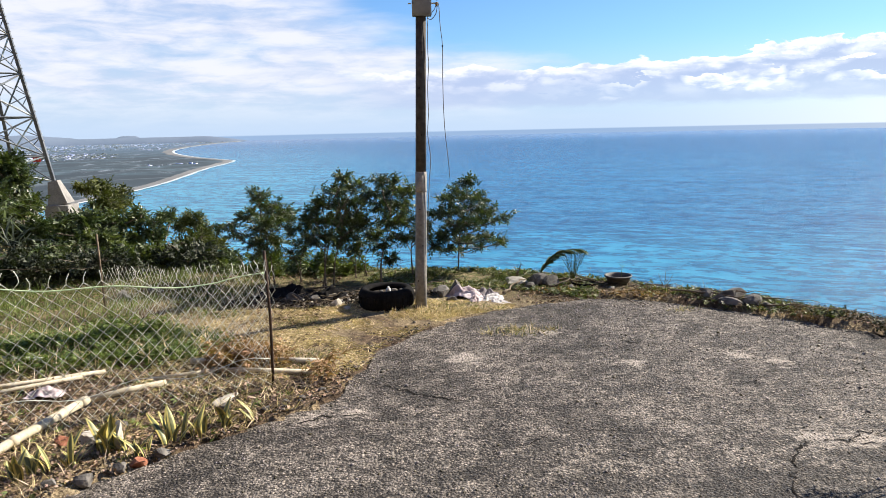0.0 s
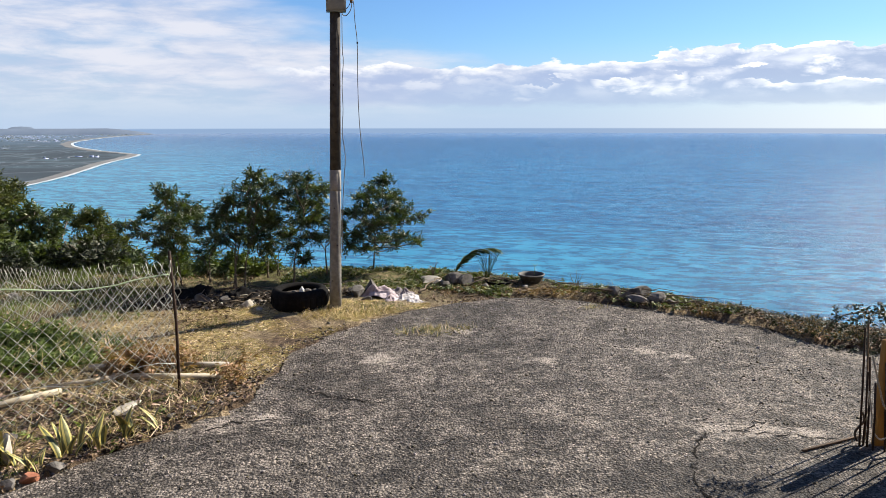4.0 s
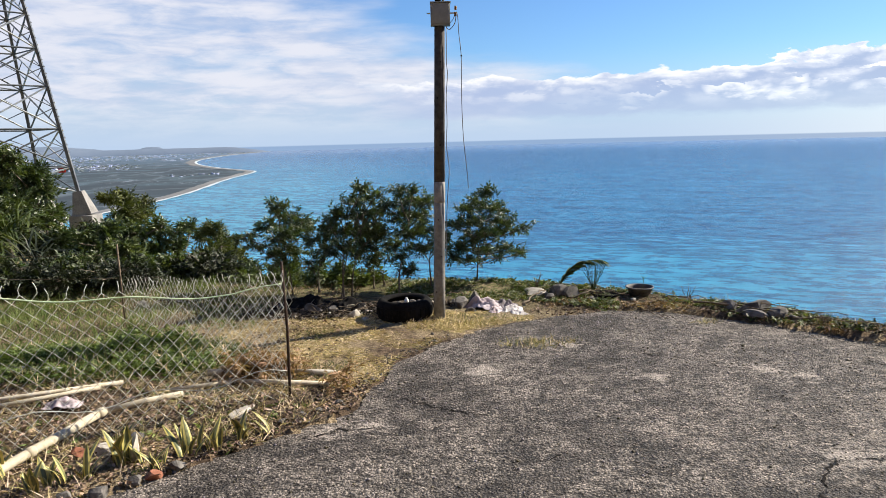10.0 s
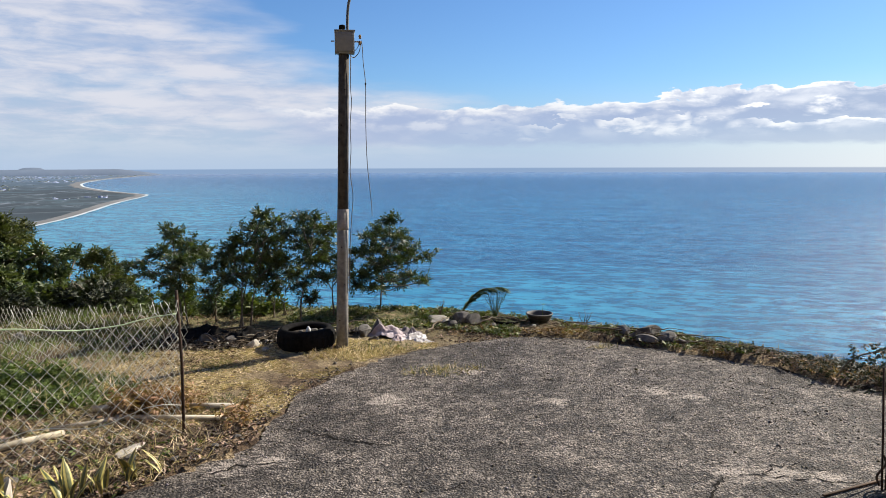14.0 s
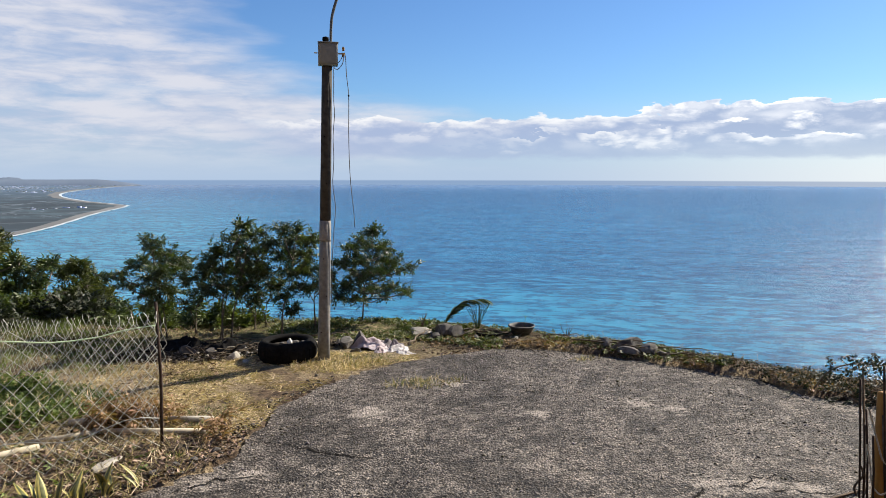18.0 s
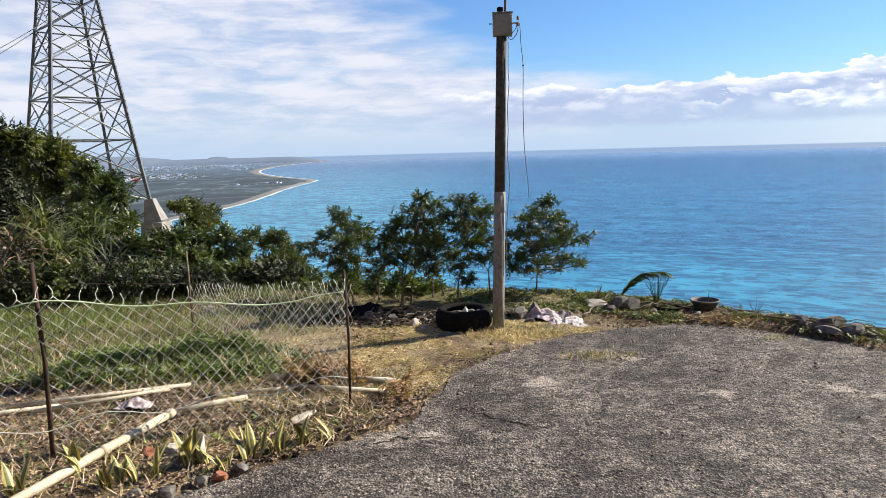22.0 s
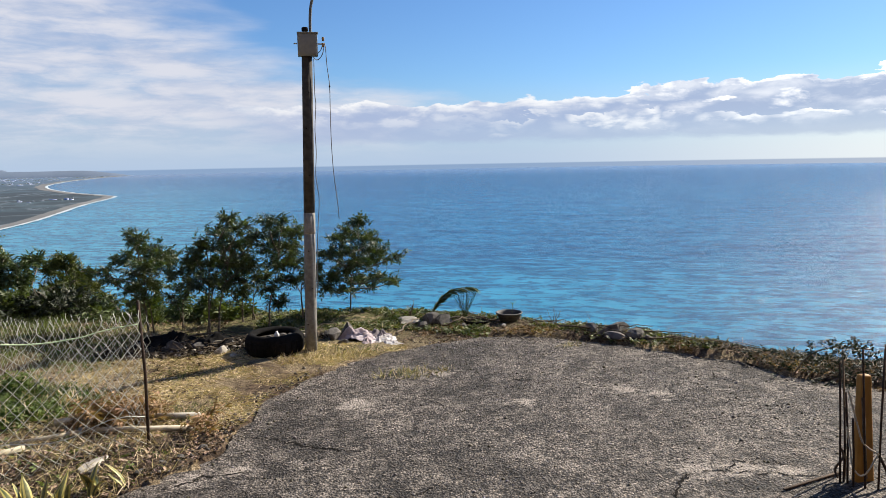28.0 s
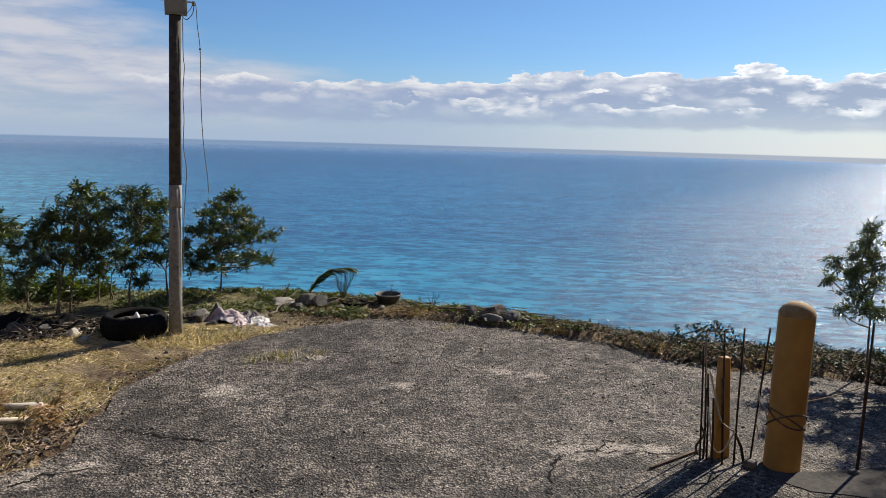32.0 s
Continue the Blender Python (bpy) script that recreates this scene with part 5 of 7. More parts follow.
    tree_at("tree", (63.5, 9.6), tall, [(0, 0)], 0.09, "tall broadleaf tree shading the ground by the stakes", 88, sprigs=20, leaf=0.085, group=g, shapes=FAR_SPRIGS)
    for i, (a, r, z) in enumerate(((64.5, 6.6, 1.25), (69, 6.2, 1.1), (72, 7.4, 1.7))):
        tree_at("tree", (a, r), [(a, r, z, 0.5, 0.4, 1.2), (a + 3, r, z - 0.35, 0.5, 0.35, 1.0), (a - 2, r - 0.2, z - 0.5, 0.4, 0.3, 0.8)], [(0, 0)], 0.05, lab, 85 + i, sprigs=90, leaf=0.09, group=g, shapes=[FAR_WHORL])
    for i, (a, r, w, h, n) in enumerate(((38.5, 6.0, 0.26, 0.07, 20), (41.5, 5.9, 0.28, 0.10, 34), (45.0, 6.0, 0.30, 0.12, 46), (48.5, 6.3, 0.26, 0.09, 34), (51.8, 6.5, 0.24, 0.07, 24), (55.0, 6.5, 0.24, 0.06, 24), (58.6, 6.4, 0.26, 0.07, 24))):
        tree_at("shrub", (a, r), [(a, r, 0.01, w, h * 0.55, 1.0), (a + 1.8, r + 0.1, 0.0, w * 0.7, h * 0.5, 0.6)], [(0, 0), (0.08, 0.04)], 0.008, "dark tangled low bush along the terrace edge", 91 + i, sprigs=int(n * 1.5), leaf=0.030, mat=(DULL, DULL, RUSSET, DULL, DULL, DULL, DULL)[i], group="low bushes along the edge", kind_name="bush")


def region_points(rnd, n, test):
    """n places on the ground where test(x, y, rnd) holds, for whole arrays at once."""
    got, count = [], 0
    for _ in range(60):
        x, y = rnd.uniform(-9, 6.5, 20000), rnd.uniform(1.5, 12, 20000)
        ok = test(x, y, rnd)
        got.append(np.stack([x[ok], y[ok]], 1))
        count += int(ok.sum())
        if count >= n:
            break
    return np.concatenate(got)[:n]


def stuff(name, shape, pts, rnd, size, mat, label, category, lean=0.5, lift=0.0, flat=False, tall=1.0):
    x, y = pts[:, 0], pts[:, 1]
    z = ground_z(x, y) + lift
    n = len(x)
    if flat:
        d = np.stack([rnd.normal(size=n), rnd.normal(size=n), rnd.normal(0, lean, n)], 1)
        rot = rotations(d, rnd.uniform(-0.6, 0.6, n))
    else:
        # upright shapes: the z axis leans a little
        up = np.stack([rnd.normal(0, lean, n), rnd.normal(0, lean, n), np.ones(n)], 1)
        up /= np.linalg.norm(up, axis=1, keepdims=True)
        f = np.stack([rnd.normal(size=n), rnd.normal(size=n), np.zeros(n)], 1)
        f -= up * (f * up).sum(1, keepdims=True)
        f /= np.linalg.norm(f, axis=1, keepdims=True)
        rot = np.stack([np.cross(f, up), f, up], 2)
    s = size * rnd.uniform(0.55, 1.35, n)
    sc = np.stack([s, s, s * tall], 1)
    ob = part(name, strewn(name, shape, np.stack([x, y, z], 1), rot, sc), mat, soft=False)
    return tagged(ob, label, category, kind="stuff")


def clumpy(x, y, k, seed):
    """Soft patches from -1 to 1, about 1/k metres across."""
    u, v = x * k * 2.2 + seed, y * k * 2.2 - seed
    return (np.sin(u + 1.7 * np.sin(v * 0.7 + seed)) * np.sin(v * 1.1 + 1.3 * np.sin(u * 0.6)) + 0.5 * np.sin(2.3 * u - v) * np.sin(2.7 * v + u)) / 1.5


def make_ground_cover():
    rnd = np.random.RandomState(7)

    def off(x, y):
        return ~inside(x, y, TARMAC)

    def bearing(x, y):
        return np.degrees(np.arctan2(x, y)), np.hypot(x, y)

    def edge_of(a):
        return np.interp(a, EDGE_A, EDGE_R)

    def oval(x, y, cx, cy, rx, ry, r, top):
        return np.hypot((x - cx) / rx, (y - cy) / ry) < r.uniform(0, top, len(x))

    def straw_zone(x, y, r):
        return off(x, y) & (x > -1.9) & (x < 0.9) & (y > 4.2) & (y < 6.4) & (clumpy(x, y, 2.2, 1) + r.uniform(-0.3, 0.6, len(x)) > 0.0) & (y > 4.6 + 0.2 * x)

    stuff("dry_grass", STRAWBLADE, region_points(rnd, 36000, straw_zone), rnd, 0.036, STRAW, "flattened dry straw grass beside the asphalt", "grass", lean=5.0, lift=0.006)

    def pole_tuft(x, y, r):
        return off(x, y) & oval(x, y, 0.18, 5.98, 0.5, 0.22, r, 1.1)

    stuff("grass_tuft", STRAWBLADE, region_points(rnd, 700, pole_tuft), rnd, 0.055, STRAW, "tufts of yellowing grass round the foot of the pole", "grass", lean=0.8)

    def tuft_zone(x, y, r):
        return off(x, y) & (oval(x, y, 0.35, 6.1, 0.45, 0.22, r, 1.1) | oval(x, y, -0.75, 4.95, 0.25, 0.2, r, 1.0) | oval(x, y, -0.95, 5.8, 0.4, 0.3, r, 0.8))

    stuff("green_tufts", STRAWBLADE, region_points(rnd, 700, tuft_zone), rnd, 0.04, VINE, "small green tufts in the dry grass", "grass", lean=0.7)

    def green_zone(x, y, r):
        a, d = bearing(x, y)
        path = np.abs(y + 0.25 * x - 5.4) < 0.25
        return (x < -1.6) & (y > 4.7) & (d < 11) & (a > -52) & (a < -12) & (clumpy(x, y, 0.9, 5) + r.uniform(-0.35, 0.35, len(x)) > -0.12) & ~(path & (x > -4))

    stuff("weeds", sprig_shape(3, 0.5, 0.5, 70, 9, plain=True), region_points(rnd, 9500, green_zone), rnd, 0.052, WEED, "rank green weeds in the yard behind the fence", "weeds", lean=0.6, flat=False, tall=1.0)
    stuff("tall_grass", BLADE, region_points(rnd, 12000, green_zone), rnd, 0.095, VINE, "long green grass in the yard behind the fence", "grass", lean=0.35)

    def bush_zone(x, y, r):
        return oval(x, y - 0.12 * (x + 2.3), -2.55, 5.15, 1.15, 0.48, r, 1.1)

    pts = region_points(rnd, 5600, bush_zone)
    lift = (0.16 + 0.08 * clumpy(pts[:, 0], pts[:, 1], 2.0, 3)) * np.clip(1 - ((pts[:, 0] + 2.55) / 1.2) ** 2, 0, 1) * rnd.uniform(0, 1, len(pts))
    stuff("creeper", sprig_shape(3, 0.55, 0.5, 70, 12, plain=True), pts, rnd, 0.048, WEED, "mound of green creeper behind the fence", "creeper", lean=0.7, lift=lift)

    stuff("mound_stalks", BLADE, pts[:900] + rnd.normal(0, 0.05, (900, 2)), rnd, 0.13, STRAW, "dry stalks standing in the creeper", "grass", lean=0.6, lift=0.04)

    def meadow(x, y, r):
        return (x < -2.5) & (x > -8) & (y > 5.2) & (y < 8.2) & (clumpy(x, y, 0.8, 11) + r.uniform(-0.3, 0.3, len(x)) > 0.0)

    stuff("meadow_grass", BLADE, region_points(rnd, 6500, meadow), rnd, 0.12, WEED, "bright long grass across the yard", "grass", lean=0.5)

    def bare(x, y, r):
        return (x < -0.8) & (x > -6) & (y > 5.0) & (y < 8.0) & off(x, y)

    stuff("yard_litter", leaf_shape(0.5, 0.2, 0.2), region_points(rnd, 6000, bare), rnd, 0.030, LITTER, "dead leaves and straw over the yard", "leaf litter", lean=0.4, lift=0.01, flat=True)
    stuff("yard_straw", BLADE, region_points(rnd, 6000, bare), rnd, 0.06, STRAW, "dry grass over the yard", "grass", lean=1.4)

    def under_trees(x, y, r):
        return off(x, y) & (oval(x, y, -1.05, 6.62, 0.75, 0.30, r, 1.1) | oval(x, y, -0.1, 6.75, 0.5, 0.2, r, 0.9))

    # near-black leaves: the shade under the trees is put into their colour
    stuff("dark_litter", leaf_shape(0.6, 0.2, 0.2), region_points(rnd, 2600, under_trees), rnd, 0.04, SOIL, "leaves under the trees, darkened for the shade there", "leaf litter", lean=0.4, lift=0.008, flat=True)
    stuff("broken_sticks", ([(-0.02, 0, 0), (0.02, 0, 0), (0.014, 1, 0.03), (-0.014, 1, 0.03), (0, 0, 0.035), (0, 1, 0.05)], [(0, 1, 2, 3), (1, 4, 5, 2), (4, 0, 3, 5)]), region_points(rnd, 420, under_trees), rnd, 0.15, DEADWOOD, "broken dark sticks under the trees", "sticks", lean=0.22, lift=0.02, flat=True)
    stuff("pale_scraps", PEBBLE, region_points(rnd, 90, under_trees), rnd, 0.05, PALEROCK, "pale scraps and chips of stone under the trees", "rubble", lean=0.3, lift=0.012, flat=True)

    def vine_zone(x, y, r):
        a, d = bearing(x, y)
        e = edge_of(a)
        rich = oval(x, y, 1.25, 6.62, 0.55, 0.30, r, 1.2) | oval(x, y, 0.55, 6.35, 0.4, 0.2, r, 1.0)
        return off(x, y) & (rich | (r.uniform(0, 1, len(x)) < 0.4)) & (a > -4) & (a < 33) & (d > e - 0.9) & (d < e + 0.2) & ~((np.abs(a - 16.8) < 1.6) & (d < 7.2)) & (clumpy(x, y, 1.7, 9) + r.uniform(-0.4, 0.4, len(x)) > -0.10)

    pts = region_points(rnd, 4600, vine_zone)
    stuff("ground_vine", sprig_shape(2, 0.6, 0.95, 65, 14, plain=True), pts, rnd, 0.036, VINE, "low trailing vine on the earth bank at the edge", "vine", lean=0.6, lift=rnd.uniform(0, 0.025, len(pts)))
    def dark_zone(x, y, r):
        a, d = bearing(x, y)
        return off(x, y) & (a > 29) & (a < 52) & (d > edge_of(a) - 0.9) & (d < edge_of(a) + 0.15) & (clumpy(x, y, 1.7, 9) + r.uniform(-0.4, 0.4, len(x)) > -0.15)

    pts = region_points(rnd, 1300, dark_zone)
    stuff("dark_creeper", sprig_shape(2, 0.6, 0.8, 65, 16), pts, rnd, 0.028, DULL, "dark withered creeper on the earth bank", "creeper", lean=0.7, lift=rnd.uniform(0, 0.035, len(pts)))
    pts = region_points(rnd, 600, dark_zone)
    stuff("brown_stalks", BLADE, pts, rnd, 0.08, RUSSET, "brown stalks among the creeper on the bank", "weeds", lean=1.0)
    pts = region_points(rnd, 2600, vine_zone)
    stuff("bank_grass", BLADE, pts[:1500], rnd, 0.055, VINE, "sparse grass along the earth bank", "grass", lean=0.5)
    pts = region_points(rnd, 1500, vine_zone)
    stuff("dry_stalks", BLADE, pts[:900], rnd, 0.07, STRAW, "dry stalks along the earth bank", "grass", lean=0.9)

    def bank_red(x, y, r):
        return off(x, y) & (oval(x, y, 3.25, 5.55, 0.35, 0.25, r, 1.1) | oval(x, y, 2.2, 6.4, 0.5, 0.25, r, 0.9) | oval(x, y, 1.35, 6.75, 0.4, 0.2, r, 0.9) | oval(x, y, 3.75, 4.75, 0.25, 0.3, r, 1.0))

    stuff("dead_bank_weeds", sprig_shape(3, 0.4, 0.35, 60, 21), region_points(rnd, 900, bank_red), rnd, 0.06, RUSSET, "dead brown weeds on the earth bank", "weeds", lean=0.8)

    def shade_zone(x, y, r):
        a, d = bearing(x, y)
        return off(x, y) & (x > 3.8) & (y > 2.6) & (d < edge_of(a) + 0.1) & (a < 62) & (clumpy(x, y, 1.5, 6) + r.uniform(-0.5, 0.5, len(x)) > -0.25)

    # undergrowth stands in for shaded ground; the shade is in its leaf colour
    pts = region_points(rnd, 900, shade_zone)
    stuff("undergrowth", sprig_shape(3, 0.5, 0.5, 65, 23), pts, rnd, 0.045, DULL, "low undergrowth beneath the trees, darkened for their shade", "undergrowth", lean=0.7, lift=rnd.uniform(0, 0.06, len(pts)))

    def edge_zone(x, y, r):
        a, d = bearing(x, y)
        e = edge_of(a)
        return (a > -16) & (a < 36) & (d > e - 0.5) & (d < e + 0.3)

    stuff("edge_grass", BLADE, region_points(rnd, 500, edge_zone), rnd, 0.055, VINE, "thin grass against the sea along the edge", "grass", lean=0.4)

    def litter_zone(x, y, r):
        a, d = bearing(x, y)
        left = (x > -3.6) & (x < -0.45) & (y > 2.5) & (y < 4.75)
        right = (x > 3.4) & (y > 2.7) & (d < 7.0) & (a < 64)
        bank = (x > 0.9) & (x < 3.9) & (d > edge_of(a) - 1.3) & (d < 7.6) & (r.uniform(0, 1, len(x)) < 0.4)
        return off(x, y) & (left | right | bank)

    pts = region_points(rnd, 19000, litter_zone)
    stuff("leaf_litter", leaf_shape(0.6, 0.2, 0.2), pts, rnd, 0.026, LITTER, "brown dead leaves strewn on bare earth", "leaf litter", lean=0.35, lift=0.008, flat=True)
    pts = region_points(rnd, 900, lambda x, y, r: litter_zone(x, y, r) & (x < 0))
    stuff("dry_twigs", ([(-0.008, 0, 0), (0.008, 0, 0), (0.006, 1, 0.02), (-0.006, 1, 0.02), (0, 0, 0.014), (0, 1, 0.03)], [(0, 1, 2, 3), (1, 4, 5, 2), (4, 0, 3, 5)]), pts, rnd, 0.16, DEADWOOD, "dry twigs on the earth under the fence", "twigs", lean=0.15, lift=0.012, flat=True)

    def fence_zone(x, y, r):
        return off(x, y) & (x > -4.2) & (x < -0.7) & (y > 2.9 + 0.0 * x) & (y < 4.9) & (clumpy(x, y, 1.6, 4) + r.uniform(-0.5, 0.5, len(x)) > -0.05)

    stuff("fence_grass", BLADE, region_points(rnd, 3800, fence_zone), rnd, 0.09, STRAW, "dry tangled grass along the fence", "grass", lean=1.1)
    stuff("fence_weeds", sprig_shape(2, 0.6, 0.5, 65, 19), region_points(rnd, 800, fence_zone), rnd, 0.05, WEED, "small green weeds along the fence", "weeds", lean=0.7)

    def russet_zone(x, y, r):
        return oval(x, y, -1.20, 4.78, 0.32, 0.24, r, 1.1) | (oval(x, y, -0.62, 4.40, 0.18, 0.2, r, 0.8) & (r.uniform(0, 1, len(x)) < 0.35))

    pts = region_points(rnd, 420, russet_zone)
    stuff("dead_weeds", sprig_shape(3, 0.4, 0.35, 60, 15), pts, rnd, 0.10, RUSSET, "dead russet weeds at the fence end", "weeds", lean=0.5, lift=rnd.uniform(0, 0.16, len(pts)))

    def tar_weed(x, y, r):
        return oval(x, y, 0.82, 5.38, 0.34, 0.16, r, 1.1) | oval(x, y, 2.35, 5.86, 0.14, 0.08, r, 1.1)

    pts = region_points(rnd, 200, tar_weed)
    stuff("sprouting_straw", STRAWBLADE, pts + 0.01, rnd, 0.05, STRAW, "dry grass sprouting through the asphalt", "grass", lean=1.0, lift=0.036)
    ob = stuff("sprouting_weeds", BLADE, pts, rnd, 0.055, VINE, "small weeds sprouting through the asphalt", "weeds", lean=0.7, lift=0.036)

    def litter2(x, y, r):
        return off(x, y) & (x > -3.4) & (x < -0.4) & (y > 2.6) & (y < 4.6)

    pts = region_points(rnd, 260, litter2)
    stuff("rubble", PEBBLE, pts, rnd, 0.034, CLOD, "small stones and clods along the asphalt edge", "rubble", lean=0.2, flat=True)


make_ground()
make_tarmac()
make_distance()
make_terrace_trees()
make_hill_trees()
make_right_trees()
make_ground_cover()


# ---- the pole ----
def make_pole():
    base = Vector((0.045, 6.19, -0.02))
    pole = thing("utility_pole", base, "slender leaning concrete pole with a grey metal box and loose cables", "utility pole")
    lean = Vector((0.026, 0.0, 1.0))
    top = lean * 2.80

    def at(z, dx=0.0, dy=0.0):
        return lean * z + Vector((dx, dy, 0))

    shaft = part("shaft", tubes(([at(0), at(0.4), at(0.9), at(1.18)], [0.053, 0.052, 0.050, 0.0485]), sides=20), POLE, pole, "weathered concrete lower shaft")
    part("upper_shaft", tubes(([at(1.18), at(1.9), at(2.75)], [0.0485, 0.046, 0.044]), sides=20), DARKSHAFT, pole, "darker upper shaft")
    for z, k in ((0.30, -0.5), (0.62, 0.3), (0.95, -0.2), (1.6, 0.1), (2.0, -0.3), (2.3, 0.2)):
        h = lathe([(0, 0), (0.006, 0), (0.006, 0.003), (0, 0.003)], 8)
        bmesh.ops.rotate(h, verts=h.verts, matrix=Matrix.Rotation(radians(90), 3, "X"))
        bmesh.ops.translate(h, verts=h.verts, vec=at(z, 0.053 * math.sin(k), -0.053 * math.cos(k)))
        part("hole", h, BLACK, shaft)
    bm = tubes(([at(1.10), at(1.12), at(1.28)], [0.051, 0.0512, 0.050]), sides=20)
    part("tag_band", bm, CONCRETE, pole, "worn band round the shaft")
    box = part("box", block((0.165, 0.085, 0.185), at(2.69, 0.006, -0.02), 0.006), BOXPAINT, pole, "grey sheet-metal box")
    part("lid", block((0.175, 0.098, 0.010), at(2.787, 0.006, -0.02), 0.003), BOXPAINT, box)
    part("door", block((0.145, 0.006, 0.155), at(2.69, 0.006, -0.066), 0.002), BOXPAINT, box)
    part("latch", block((0.028, 0.010, 0.010), at(2.70, -0.095, -0.035), 0.002), GALV, box)
    part("knob", lump((0.034, 0.034, 0.026), 3, 0.1, 2, at=at(2.82, -0.015, -0.01)), BLACK, pole, "black cap")
    arm = [at(2.60, 0.035, 0.03), at(2.84, 0.030, 0.03), at(2.98, 0.034, 0.03), at(3.08, 0.052, 0.03), at(3.30, 0.115, 0.02), at(3.55, 0.17, 0.0), at(3.72, 0.24, -0.03), at(3.80, 0.34, -0.08), at(3.82, 0.46, -0.14)]
    part("lamp_arm", tubes((spline(arm, 5), 0.0125), sides=10), STEELDARK, pole, "bent steel lamp arm")
    part("lamp_head", lump((0.07, 0.17, 0.035), 5, 0.05, 2, at=at(3.80, 0.52, -0.18)), BOXPAINT, pole, "grey street lamp head")
    br = part("bracket", block((0.05, 0.012, 0.012), at(2.70, 0.110, -0.03), 0.003), GALV, pole)
    for z in (2.675, 2.725):
        bmi = lathe([(0, 0), (0.012, 0.0), (0.008, 0.008), (0.014, 0.016), (0.008, 0.024), (0.011, 0.032), (0, 0.034)], 12)
        bmesh.ops.translate(bmi, verts=bmi.verts, vec=at(z, 0.135, -0.03))
        part("insulator", bmi, CAPGREY, br)
    for pts, r in (([at(2.71, 0.145, -0.03), at(2.66, 0.155, -0.03), at(2.52, 0.165, -0.03), at(2.35, 0.185, -0.03), at(2.05, 0.19, -0.02), at(1.8, 0.20, 0), at(1.6, 0.215, 0), at(1.35, 0.245, 0), at(1.22, 0.255, 0)], 0.0035),
                   ([at(2.70, 0.14, -0.03), at(2.62, 0.13, -0.03), at(2.57, 0.09, -0.03), at(2.58, 0.06, -0.04), at(2.60, 0.055, -0.05)], 0.0035),
                   ([at(2.70, 0.13, -0.03), at(2.65, 0.115, -0.04), at(2.60, 0.07, -0.05)], 0.003),
                   ([at(2.58, 0.056, -0.03), at(2.3, 0.060, -0.02), at(2.2, 0.068, -0.02), at(2.0, 0.058, -0.02), at(1.8, 0.066, -0.02), at(1.6, 0.060, -0.02), at(1.4, 0.085, -0.02), at(1.2, 0.075, -0.02), at(0.9, 0.062, -0.02), at(0.55, 0.062, -0.02)], 0.0035)):
        part("cable", tubes((spline(pts, 5), r), sides=6), CABLE, pole)
    kn = lump((0.009, 0.009, 0.012), 1, 0.1, 1, at=at(2.35, 0.185, -0.03))
    part("splice", kn, BLACK, pole)


